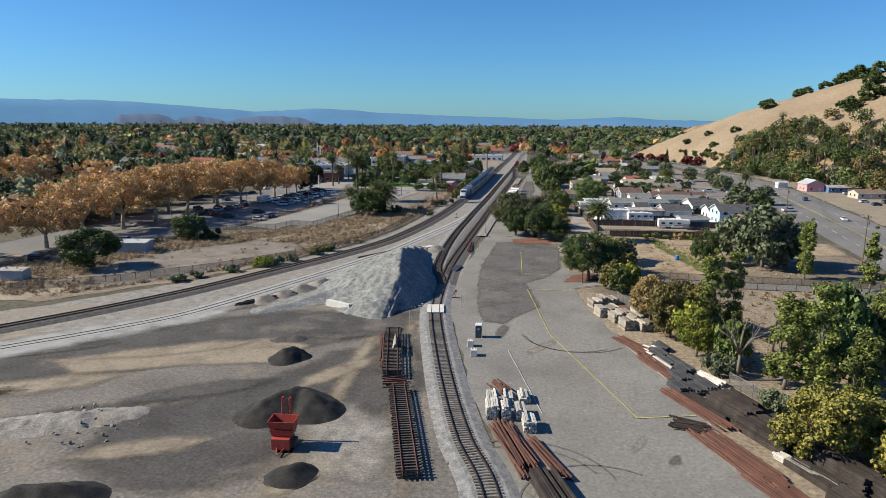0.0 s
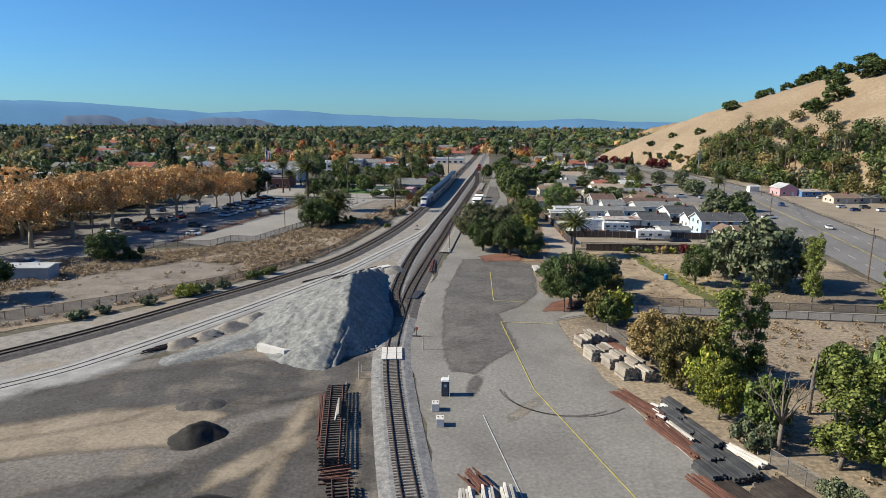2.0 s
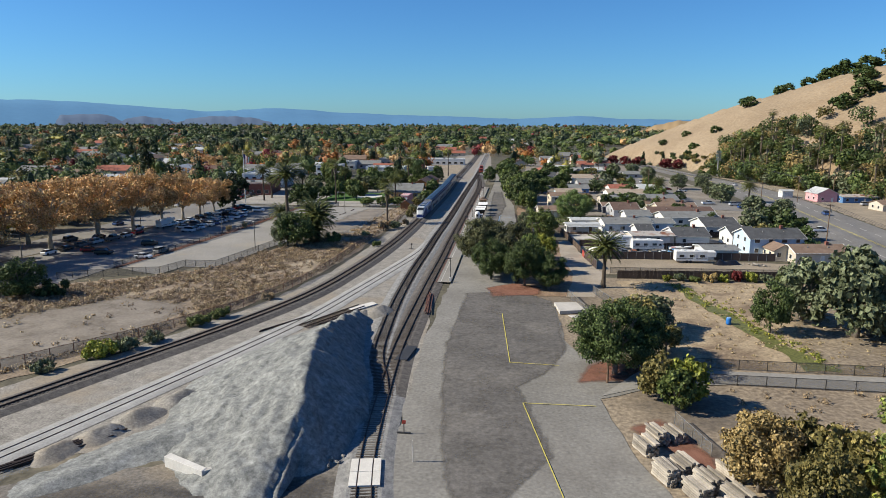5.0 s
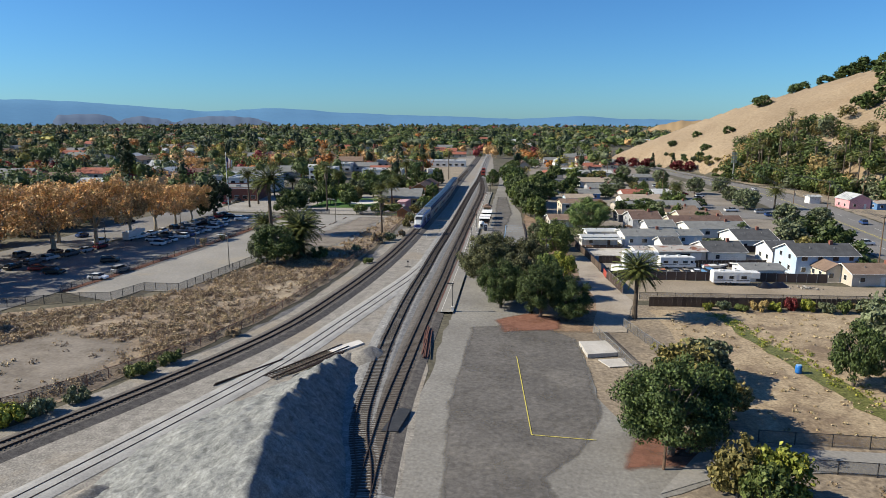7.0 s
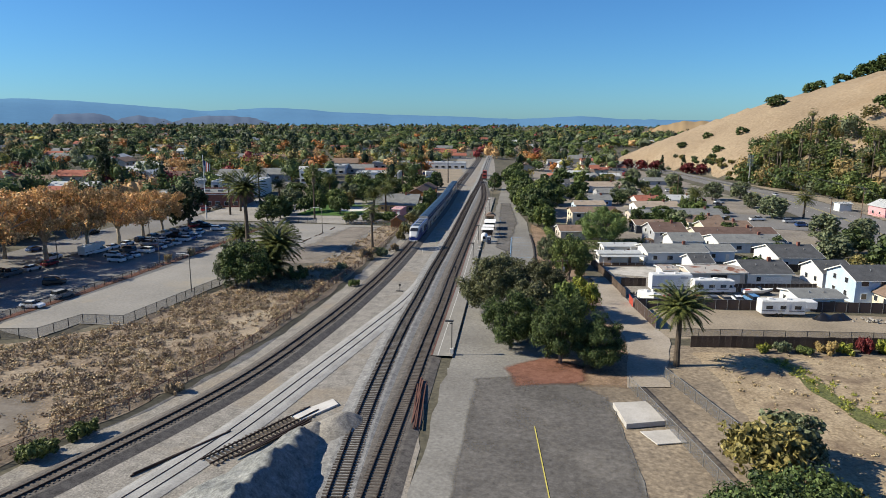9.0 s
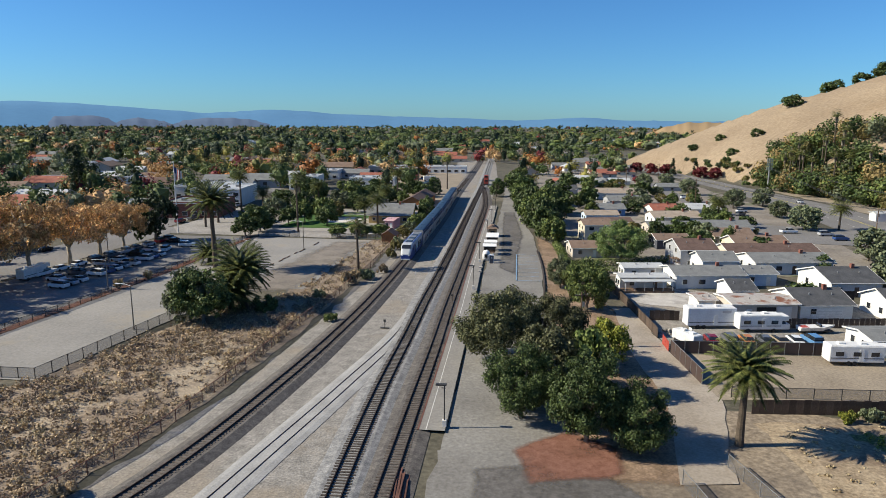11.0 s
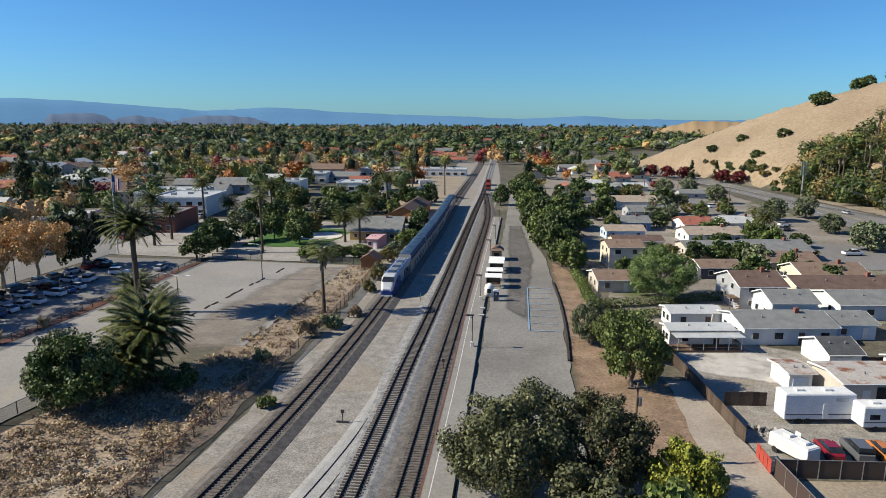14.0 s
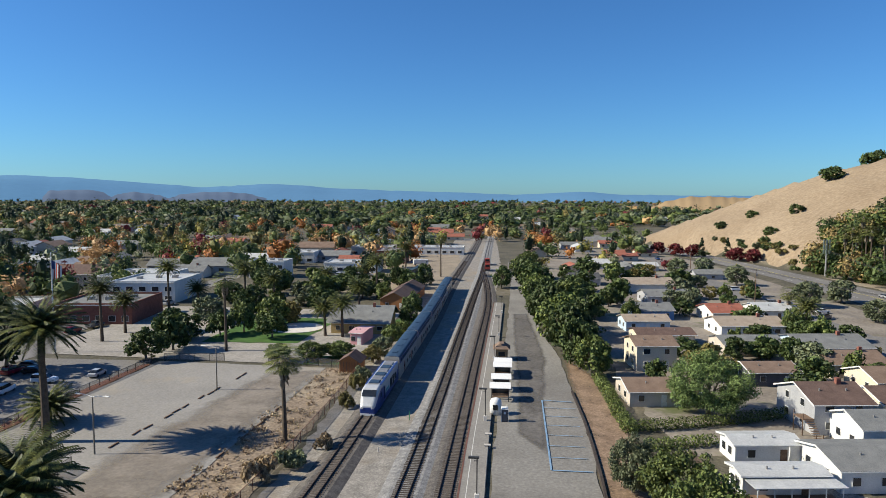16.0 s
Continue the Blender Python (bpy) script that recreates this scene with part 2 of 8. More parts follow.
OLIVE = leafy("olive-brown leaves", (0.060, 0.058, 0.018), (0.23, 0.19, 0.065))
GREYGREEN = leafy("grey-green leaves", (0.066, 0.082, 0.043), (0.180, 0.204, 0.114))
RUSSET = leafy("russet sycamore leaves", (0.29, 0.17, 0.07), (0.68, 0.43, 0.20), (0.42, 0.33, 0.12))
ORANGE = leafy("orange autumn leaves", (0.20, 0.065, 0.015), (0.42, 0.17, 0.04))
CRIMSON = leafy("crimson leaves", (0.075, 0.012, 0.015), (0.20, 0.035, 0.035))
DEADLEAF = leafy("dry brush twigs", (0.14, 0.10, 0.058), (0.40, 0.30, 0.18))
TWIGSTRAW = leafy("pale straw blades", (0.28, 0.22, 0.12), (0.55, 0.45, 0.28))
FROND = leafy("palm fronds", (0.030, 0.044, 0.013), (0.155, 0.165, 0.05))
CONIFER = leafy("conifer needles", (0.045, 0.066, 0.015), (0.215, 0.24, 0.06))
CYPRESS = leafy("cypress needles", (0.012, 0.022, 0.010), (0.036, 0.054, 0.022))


# ---------------------------------------------------------------- mesh tools
class Geo:
    """Collects vertices and faces of one mesh."""

    def __init__(self):
        self.v, self.f = [], []

    def add(self, vs, fs):
        o = len(self.v)
        self.v += [tuple(p) for p in vs]
        self.f += [tuple(i + o for i in q) for q in fs]
        return self

    def box(self, x, y, z, sx, sy, sz, yaw=0.0, top=1.0, topy=None):
        """Centre of the base, full sizes; top: how much the top tapers."""
        c, s = math.cos(radians(yaw)), math.sin(radians(yaw))
        topy = top if topy is None else topy
        vs = []
        for k, zz, kx, ky in ((0, z, 1, 1), (1, z + sz, top, topy)):
            for ux, uy in ((-1, -1), (1, -1), (1, 1), (-1, 1)):
                px, py = ux * sx / 2 * kx, uy * sy / 2 * ky
                vs.append((x + px * c - py * s, y + px * s + py * c, zz))
        return self.add(vs, [(3, 2, 1, 0), (4, 5, 6, 7), (0, 1, 5, 4), (1, 2, 6, 5), (2, 3, 7, 6), (3, 0, 4, 7)])

    def tube(self, pts, radii, n=8, cap=True):
        rings = []
        for i, p in enumerate(pts):
            p = Vector(p)
            a = Vector(pts[max(i - 1, 0)])
            b = Vector(pts[min(i + 1, len(pts) - 1)])
            d = (b - a).normalized()
            u = d.cross(Vector((0.31, 0.95, 0.02))).normalized()
            w = d.cross(u)
            r = radii[i] if isinstance(radii, (list, tuple)) else radii
            rings.append([p + r * (math.cos(2 * math.pi * k / n) * u + math.sin(2 * math.pi * k / n) * w) for k in range(n)])
        vs = [q for ring in rings for q in ring]
        fs = [(i * n + k, i * n + (k + 1) % n, (i + 1) * n + (k + 1) % n, (i + 1) * n + k) for i in range(len(pts) - 1) for k in range(n)]
        if cap:
            fs += [tuple(range(n))[::-1], tuple((len(pts) - 1) * n + k for k in range(n))]
        return self.add(vs, fs)

    def extrude(self, prof, axis_len, at=0.0):
        """Profile in (y, z), swept along x from at to at + axis_len."""
        n = len(prof)
        vs = [(at, y, z) for y, z in prof] + [(at + axis_len, y, z) for y, z in prof]
        return self.add(vs, [tuple(range(n))[::-1], tuple(range(n, 2 * n))] + [(k, (k + 1) % n, n + (k + 1) % n, n + k) for k in range(n)])

    def loft(self, rings):
        n = len(rings[0])
        vs = [p for r in rings for p in r]
        fs = [(i * n + k, i * n + (k + 1) % n, (i + 1) * n + (k + 1) % n, (i + 1) * n + k) for i in range(len(rings) - 1) for k in range(n)]
        fs += [tuple(range(n))[::-1], tuple((len(rings) - 1) * n + k for k in range(n))]
        return self.add(vs, fs)

    def mesh(self, name, mat, smooth=False):
        me = bpy.data.meshes.new(name)
        me.from_pydata(self.v, [], self.f)
        me.materials.append(mat)
        if smooth:
            me.polygons.foreach_set("use_smooth", [True] * len(me.polygons))
        me.update()
        return me


def part(name, geo, mat, parent=None, label="", smooth=False, bevel=0.0):
    ob = new(name, geo if isinstance(geo, bpy.types.Mesh) else geo.mesh(name, mat, smooth))
    if parent:
        ob.parent = parent
    if bevel:
        b = ob.modifiers.new("bevel", "BEVEL")
        b.width, b.segments, b.limit_method = bevel, 2, "ANGLE"
    return tagged(ob, label) if label else ob


def thing(name, x=0, y=0, z=0, yaw=0, label="", category="", group="", kind=""):
    ob = new(name)
    ob.empty_display_size = 0.2
    ob.matrix_basis = pose(x, y, z, 0, 0, yaw)
    return tagged(ob, label, category, group, kind)


MADE = {}


def put(key, make, m):
    """The first of a kind is built by make() and placed; later ones are copies with shared meshes."""
    if key not in MADE:
        MADE[key] = make()
        MADE[key].matrix_basis = m
        return MADE[key]
    k = MADE[key].scale
    return copy_thing(MADE[key], m @ Matrix.Diagonal((1 / k.x, 1 / k.y, 1 / k.z, 1)))


def spot(x, y, z=0.0, yaw=0.0, s=1.0, sz=None):
    return pose(x, y, z, 0, 0, yaw) @ Matrix.Diagonal((s, s, sz or s, 1))


def curve_points(ctrl, step):
    """Smooth line through control points, evenly spaced, as (x, y, heading)."""
    c = [np.array(p, float) for p in ctrl]
    c = [2 * c[0] - c[1]] + c + [2 * c[-1] - c[-2]]
    dense = []
    for i in range(1, len(c) - 2):
        for u in np.linspace(0, 1, 40, endpoint=False):
            a, b, d, e = c[i - 1:i + 3]
            dense.append(0.5 * (2 * b + (d - a) * u + (2 * a - 5 * b + 4 * d - e) * u * u + (3 * b - a - 3 * d + e) * u ** 3))
    dense.append(c[-2])
    dense = np.array(dense)
    s = np.concatenate([[0], np.cumsum(np.hypot(*np.diff(dense, axis=0).T))])
    k = np.arange(0, s[-1], step)
    x, y = np.interp(k, s, dense[:, 0]), np.interp(k, s, dense[:, 1])
    h = np.arctan2(np.gradient(y), np.gradient(x))
    return np.stack([x, y, h], 1)


def strip(geo, line, section):
    """Sweeps an open cross section of (offset to the left's opposite, z) along a line."""
    n = len(section)
    vs = []
    for x, y, h in line:
        for o, z in section:
            vs.append((x + math.sin(h) * o, y - math.cos(h) * o, z))
    fs = [(i * n + k, i * n + k + 1, (i + 1) * n + k + 1, (i + 1) * n + k) for i in range(len(line) - 1) for k in range(n - 1)]
    return geo.add(vs, fs)


def softened(mat):
    """A copy of a ground material that thins out towards a sheet's edge, broken up by noise."""
    if mat.name + " thinning" in bpy.data.materials:
        return bpy.data.materials[mat.name + " thinning"]
    m = mat.copy()
    m.name = mat.name + " thinning"
    n, l = m.node_tree.nodes, m.node_tree.links
    at, no, ad, mr = n.new("ShaderNodeAttribute"), n.new("ShaderNodeTexNoise"), n.new("ShaderNodeMath"), n.new("ShaderNodeMapRange")
    at.attribute_name = "cover"
    no.inputs["Scale"].default_value, no.inputs["Detail"].default_value, no.inputs["Roughness"].default_value = 0.16, 9, 0.72
    l.new(n.new("ShaderNodeTexCoord").outputs["Object"], no.inputs["Vector"])
    ad.operation = "ADD"
    l.new(at.outputs["Fac"], ad.inputs[0])
    gain = n.new("ShaderNodeMath")
    gain.operation, gain.inputs[1].default_value = "MULTIPLY", 2.0
    l.new(no.outputs["Fac"], gain.inputs[0])
    l.new(gain.outputs[0], ad.inputs[1])
    mr.inputs["From Min"].default_value, mr.inputs["From Max"].default_value = 1.15, 2.05
    l.new(ad.outputs[0], mr.inputs["Value"])
    mx, tr = n.new("ShaderNodeMixShader"), n.new("ShaderNodeBsdfTransparent")
    l.new(mr.outputs["Result"], mx.inputs["Fac"])
    l.new(tr.outputs["BSDF"], mx.inputs[1])
    l.new(n["Principled BSDF"].outputs["BSDF"], mx.inputs[2])
    l.new(mx.outputs["Shader"], n["Material Output"].inputs["Surface"])
    return m


def soft_patch(name, pts, z, mat, label, fade=3.0, category="ground"):
    """A sheet of loose ground that thins out over fade metres at its edge."""
    p = np.array(pts, float)
    res = min(max(fade / 3, 0.6), 1.2)
    lo, hi = p.min(0) - fade, p.max(0) + fade
    gx, gy = np.arange(lo[0], hi[0], res), np.arange(lo[1], hi[1], res)
    X, Y = np.meshgrid(gx, gy)
    best, odd = np.full(X.shape, 1e9), np.zeros(X.shape, bool)
    for a, b in zip(p, np.roll(p, -1, 0)):
        d = b - a
        u = np.clip(((X - a[0]) * d[0] + (Y - a[1]) * d[1]) / (d @ d), 0, 1)
        best = np.minimum(best, np.hypot(X - a[0] - u * d[0], Y - a[1] - u * d[1]))
        if a[1] != b[1]:
            odd ^= ((a[1] > Y) != (b[1] > Y)) & (X < d[0] * (Y - a[1]) / d[1] + a[0])
    cover = np.clip((np.where(odd, best, -best) + fade * 0.5) / fade, 0, 1)
    w, hgt = len(gx), len(gy)
    keep = {}
    quads = []
    for r in range(hgt - 1):
        for c in range(w - 1):
            if cover[r:r + 2, c:c + 2].max() > 0:
                quads.append([keep.setdefault(k, len(keep)) for k in ((r, c), (r, c + 1), (r + 1, c + 1), (r + 1, c))])
    me = bpy.data.meshes.new(name)
    me.from_pydata([(gx[c], gy[r], z) for r, c in keep], [], quads)
    cov = me.attributes.new("cover", "FLOAT", "POINT")
    cov.data.foreach_set("value", [float(cover[k]) for k in keep])
    me.materials.append(softened(mat))
    return tagged(new(name, me), label, category, kind="structure")


def patch(name, pts, z, mat, label, rag=0.5, step=3.0, category="ground"):
    """A sheet of ground with an uneven edge."""
    out = []
    for i, (x, y) in enumerate(pts):
        x2, y2 = pts[(i + 1) % len(pts)]
        k = max(1, int(math.hypot(x2 - x, y2 - y) / step))
        for j in range(k):
            px, py = x + (x2 - x) * j / k, y + (y2 - y) * j / k
            d = noise.noise_vector((px * 0.3, py * 0.3, z * 7)) * rag * 1.6
            out.append((px + d.x, py + d.y, z))
    g = Geo().add(out, [tuple(range(len(out)))])
    me = g.mesh(name, mat)
    bm = bmesh.new()
    bm.from_mesh(me)
    bmesh.ops.triangulate(bm, faces=bm.faces)
    bm.normal_update()
    for f in bm.faces:
        if f.normal.z < 0:
            f.normal_flip()
    bm.to_mesh(me)
    bm.free()
    return tagged(new(name, me), label, category, kind="structure")


def line(name, pts, z, width, mat, label):
    g = Geo()
    for (x, y), (x2, y2) in zip(pts, pts[1:]):
        d = Vector((x2 - x, y2 - y)).normalized() * width / 2
        g.add([(x - d.y, y + d.x, z), (x + d.y, y - d.x, z), (x2 + d.y, y2 - d.x, z), (x2 - d.y, y2 + d.x, z)], [(0, 1, 2, 3)])
    return tagged(new(name, g.mesh(name, mat)), label, "line marking", kind="structure")


def leaf_mesh(name, blobs, count, size, mat, rng, shell=(0.72, 1.05), up=0.15, ruffle=0.42):
    """Many small bent leaf clumps over the blobs (x, y, z, rx, ry, rz)."""
    b = np.array(blobs, float)
    w = (b[:, 3] * b[:, 5]) ** 1.0
    pick = rng.choice(len(b), count, p=w / w.sum())
    d = rng.normal(size=(count, 3))
    d /= np.linalg.norm(d, axis=1)[:, None]
    r = rng.uniform(*shell, count)[:, None]
    c = b[pick, :3] + d * b[pick, 3:] * r
    nrm = d + rng.normal(size=(count, 3)) * ruffle + np.array([0, 0, up])
    nrm /= np.linalg.norm(nrm, axis=1)[:, None]
    a = np.cross(nrm, rng.normal(size=(count, 3)))
    a /= np.linalg.norm(a, axis=1)[:, None]
    e = np.cross(nrm, a)
    s = (size * rng.uniform(0.55, 1.35, count))[:, None]
    quad = np.stack([c - a * s, c - e * s * 0.7 + nrm * s * 0.25, c + a * s, c + e * s * 0.7 + nrm * s * 0.25], 1).reshape(-1, 3)
    me = bpy.data.meshes.new(name)
    me.vertices.add(count * 4)
    me.vertices.foreach_set("co", quad.ravel())
    me.loops.add(count * 4)
    me.loops.foreach_set("vertex_index", np.arange(count * 4))
    me.polygons.add(count)
    me.polygons.foreach_set("loop_start", np.arange(count) * 4)
    me.materials.append(mat)
    me.update(calc_edges=True)
    return me


# ---------------------------------------------------------------- land
def hill(x, y):
    """Height of the land: a flat plain and a steep grassy hill east of the road."""
    u = (x - 95) * 0.968 + (y - 650) * 0.251
    if u <= 0:
        return 0.0
    h = 0.53 * min(u, 111) + 0.37 * max(u - 111, 0) + 8.4 * (1 - math.exp(-u / 4.5))
    over = y - (686 - 0.566 * (x - 180))
    if over > -20:
        h -= 0.647 * (math.sqrt(over * over + 400) + over) / 2
    h = max(h, 0.0) * 0.985
    end = min(max((930 - y) / 260, 0), 1)
    near = min(max((y - 140) / 260, 0), 1)
    k = (end * end * (3 - 2 * end)) * (0.15 + 0.85 * near * near * (3 - 2 * near))
    return k * h * (1 + 0.10 * noise.noise((x * 0.012, y * 0.012, 3))) + k * 1.2 * noise.noise((x * 0.05, y * 0.05, 1))


xs = np.unique(np.concatenate([np.linspace(-4800, -300, 14), np.linspace(-300, 60, 10), np.linspace(60, 420, 73), np.linspace(420, 900, 17), np.linspace(900, 4800, 12)]))
ys = np.unique(np.concatenate([np.linspace(-4800, 0, 12), np.linspace(0, 240, 13), np.linspace(240, 960, 121), np.linspace(960, 4900, 16)]))
land = Geo()
land.v = [(x, y, hill(x, y)) for y in ys for x in xs]
nx = len(xs)
land.f = [(j * nx + i, j * nx + i + 1, (j + 1) * nx + i + 1, (j + 1) * nx + i) for j in range(len(ys) - 1) for i in range(nx - 1)]
# PLAIN carries the woods' shade in its colour.
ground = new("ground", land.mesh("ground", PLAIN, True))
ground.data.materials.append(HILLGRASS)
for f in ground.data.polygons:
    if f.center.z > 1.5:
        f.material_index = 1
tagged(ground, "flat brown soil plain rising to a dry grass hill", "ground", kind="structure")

patch("grove_floor", [(-2, 40), (72, 30), (80, 215), (-4, 215)], 0.025, EARTH, "bare brown soil and straw under the grove", 1.0)
patch("yard_ground", [(-140, -20), (-4, -20), (-6, 60), (-14, 86), (-20, 108), (-24, 126), (-36, 124), (-54, 118), (-70, 104), (-100, 78), (-140, 40)], 0.03, YARD, "grey-brown compacted dirt of the rail yard", 1.0)
soft_patch("dark_fines", [(-92, 66), (-60, 82), (-40, 96), (-24, 108), (-26, 120), (-50, 115), (-66, 104), (-90, 82), (-112, 64)], 0.07, YARDDARK, "dark spilled cinder fines over the yard dirt", 4)
soft_patch("dark_fines", [(-50, 58), (-36, 54), (-24, 62), (-16, 88), (-22, 104), (-32, 96), (-38, 84), (-50, 70)], 0.07, YARDDARK, "dark cinder fines around the black heaps", 4)
soft_patch("tan_sand", [(-66, 80), (-52, 86), (-40, 90), (-38, 98), (-46, 100), (-60, 92), (-74, 84)], 0.11, TAN, "tan sandy patch in the yard", 1.6)
soft_patch("tan_sand", [(-26.5, 56), (-24, 56), (-26.5, 84), (-28.5, 106), (-30.5, 106), (-28.5, 80)], 0.11, TAN, "tan sandy strip beside the track panels", 1.6)
soft_patch("tan_sand", [(-10.5, 40), (-8.5, 40), (-13, 60), (-17, 78), (-22.5, 104), (-24, 112), (-25, 112), (-23, 98), (-18.6, 76), (-13, 58)], 0.11, TAN, "tan sandy drainage strip along the ballast", 1.6)
soft_patch("pale_gravel", [(-24, 60), (-16, 60), (-17, 72), (-24, 78), (-29, 70)], 0.15, GRAVEL, "pale spilled gravel on the yard", 3)
for x, y, a, L, W, k in ((-58, 92, 28, 26, 5, 0), (-46, 78, 32, 22, 5, 1), (-70, 74, 30, 28, 6, 0), (-34, 104, 20, 14, 4, 1), (-60, 66, 34, 24, 5, 1), (-30, 88, 60, 16, 4, 0), (-44, 62, 25, 16, 4, 0), (-80, 66, 32, 26, 5, 1), (-22, 50, 60, 14, 5, 1), (-36, 46, 30, 18, 5, 0), (-90, 90, 36, 22, 4, 0), (-76, 88, 34, 18, 3, 1)):
    c_, s_ = math.cos(radians(a)), math.sin(radians(a))
    soft_patch("dark_fines" if k else "tan_sand", [(x + c_ * u * L / 2 - s_ * v * W / 2, y + s_ * u * L / 2 + c_ * v * W / 2) for u, v in ((-1, -0.4), (-0.3, -1), (0.6, -0.8), (1, 0.2), (0.4, 1), (-0.5, 0.8))], 0.13 + 0.004 * (x % 5), YARDDARK if k else TAN, "streak of dark fines dragged over the yard" if k else "streak of tan sand dragged over the yard", W * 0.4)
patch("rail_corridor_gravel", [(-130, 56), (-112, 60), (-92, 82), (-72, 104), (-55, 122), (-40, 128), (-28, 130), (-22, 126), (-20.5, 140), (-21.5, 160), (-25.5, 200), (-26.5, 300), (-28, 420), (-30, 560), (-40, 760), (-75, 760), (-60, 560), (-54, 420), (-52, 330), (-50.5, 290), (-50, 250), (-52, 216), (-57, 186), (-66, 160), (-78, 136), (-96, 110), (-130, 80)], 0.05, GRAVEL, "grey gravel bed between the railway tracks", 0.8)
patch("asphalt_lot", [(-6, -20), (60, -20), (40, 40), (27.5, 56), (24, 66), (19, 84), (16, 96), (11.5, 110), (7, 128), (4.5, 144), (12, 149), (12, 156), (4, 160), (1, 168), (0.5, 190), (-6, 196), (-9, 205), (-22.5, 200), (-22, 160), (-20.5, 128), (-17, 112), (-12, 92), (-5, 68), (0, 48), (4, 20)], 0.09, ASPHALT, "weathered grey asphalt lot with stains", 0.5)
soft_patch("dark_asphalt", [(-18.4, 162), (-16.8, 145), (-14.9, 128), (-12.3, 116), (-8.7, 115.6), (-7.2, 119), (-2.6, 127.6), (-4.5, 137), (-6.5, 146.8), (-2.7, 152), (1, 162), (0.8, 178), (0.0, 192), (-8, 200), (-17.7, 196)], 0.13, ASPHALTNEW, "darker gravelly asphalt spread over the lot", 0.6)
patch("driveway", [(-14.8, 192), (-8, 190), (-7.5, 215), (-8.5, 250), (-8.6, 270), (-8.2, 300), (-9.2, 322), (-10, 345), (-13, 372), (-15, 400), (-15, 470), (-18, 560), (-26, 560), (-23, 470), (-22.5, 400), (-22.5, 300), (-22, 200)], 0.11, ASPHALT, "old asphalt station drive beside the platform", 0.3)
soft_patch("dark_asphalt", [(-19, 296), (-15, 288), (-14.8, 300), (-14.6, 318), (-13.4, 345), (-15, 372), (-17, 400), (-21, 400), (-20, 350), (-19, 320)], 0.17, ASPHALTNEW, "darker asphalt patch of the station drive", 1.2)
soft_patch("bare_soil", [(-8, 196), (4, 196), (12, 217), (10, 240), (4, 262), (-1, 290), (-4, 330), (-9, 346), (-8, 300), (-8, 250), (-7, 215)], 0.08, surf("leaf-strewn soil", (0.17, 0.115, 0.075), (0.29, 0.205, 0.14), 0.3, 12, speck=0.4, speck_scale=2), "bare red-brown soil strip under the trees", 1.5)
soft_patch("bark_chips", [(-2.7, 197), (-12, 194), (-14, 201), (-8, 206), (-2, 203)], 0.18, CHIPS, "reddish bark chips under the oaks", 1)
soft_patch("bark_chips", [(2, 149.6), (12.5, 151.5), (12, 158.5), (8, 160), (4, 156)], 0.14, CHIPS, "reddish bark chips beside the drive", 1)
soft_patch("bark_chips", [(7, 136), (11, 139), (14.5, 131), (16, 122), (13, 124), (10.5, 131)], 0.14, CHIPS, "reddish broken brick and bark along the lot edge", 1)
patch("garden_field", [(18, 158), (80, 157), (78, 215), (16, 212)], 0.05, STRAW, "mown straw-coloured field with bare soil", 0.8)
soft_patch("garden_soil", [(38, 158), (80, 158), (78, 196), (46, 192)], 0.10, EARTH, "bare brown garden soil", 4)
patch("green_weeds", [(26, 210), (29, 210), (37.5, 172), (41, 158), (37, 158), (34, 172)], 0.12, leafy("low weeds", (0.06, 0.075, 0.02), (0.16, 0.16, 0.06)), "strip of low green weeds in the field", 1.2, 1.5)
patch("alley", [(4.5, 145), (12, 149.5), (24, 151.5), (80, 151), (80, 157), (24, 156.6), (12, 156)], 0.15, PALEASPHALT, "pale asphalt alley", 0.2)
patch("sand_lot", [(12.6, 218.5), (76, 222), (76, 236), (33, 238), (11.5, 236)], 0.06, TAN, "tan sandy vacant lot", 0.5)
patch("storage_yard", [(11, 238), (74, 240), (74, 272), (42, 272), (9, 286), (8, 262)], 0.06, GRAVEL, "grey gravel and concrete storage yard", 0.5)
soft_patch("concrete_yard", [(10, 266), (24, 262), (27, 272), (20, 277), (8.5, 276)], 0.12, CONCRETE, "stained pale concrete yard slab", 1.2)
patch("dirt_alley", [(3.5, 196), (9, 197), (13.5, 218), (10.8, 237), (8.5, 262), (5, 262), (4, 240), (6, 218)], 0.12, surf("grey dirt lane", (0.24, 0.205, 0.165), (0.36, 0.315, 0.26), 0.2, 15), "grey-brown dirt lane beside the fence", 0.5)
patch("residential_ground", [(4, 290), (78, 300), (92, 420), (84, 560), (50, 760), (-6, 760), (-4, 480), (-2, 380)], 0.04, surf("neighbourhood ground", (0.15, 0.13, 0.11), (0.27, 0.24, 0.20), 0.08, 14, wear=((0.10, 0.115, 0.05), 0.05, 0.55, 0.65)), "yards and drives between the houses", 1.0)
patch("brush_field", [(-140, 108), (-100, 112), (-79, 138), (-67, 162), (-58, 188), (-53, 218), (-51.5, 250), (-52, 330), (-62, 330), (-64, 262), (-76, 240), (-82, 213), (-92, 203), (-112, 190), (-140, 170)], 0.07, BRUSH, "dry brushy field of brown weeds", 0.8)
CLEARING = surf("grey bare clearing", (0.16, 0.138, 0.115), (0.25, 0.22, 0.185), 0.15, 14)
soft_patch("dirt_clearing", [(-96, 122), (-80, 142), (-70, 166), (-72, 180), (-88, 184), (-102, 166), (-112, 140)], 0.12, CLEARING, "bare grey dirt clearing in the brush", 5)
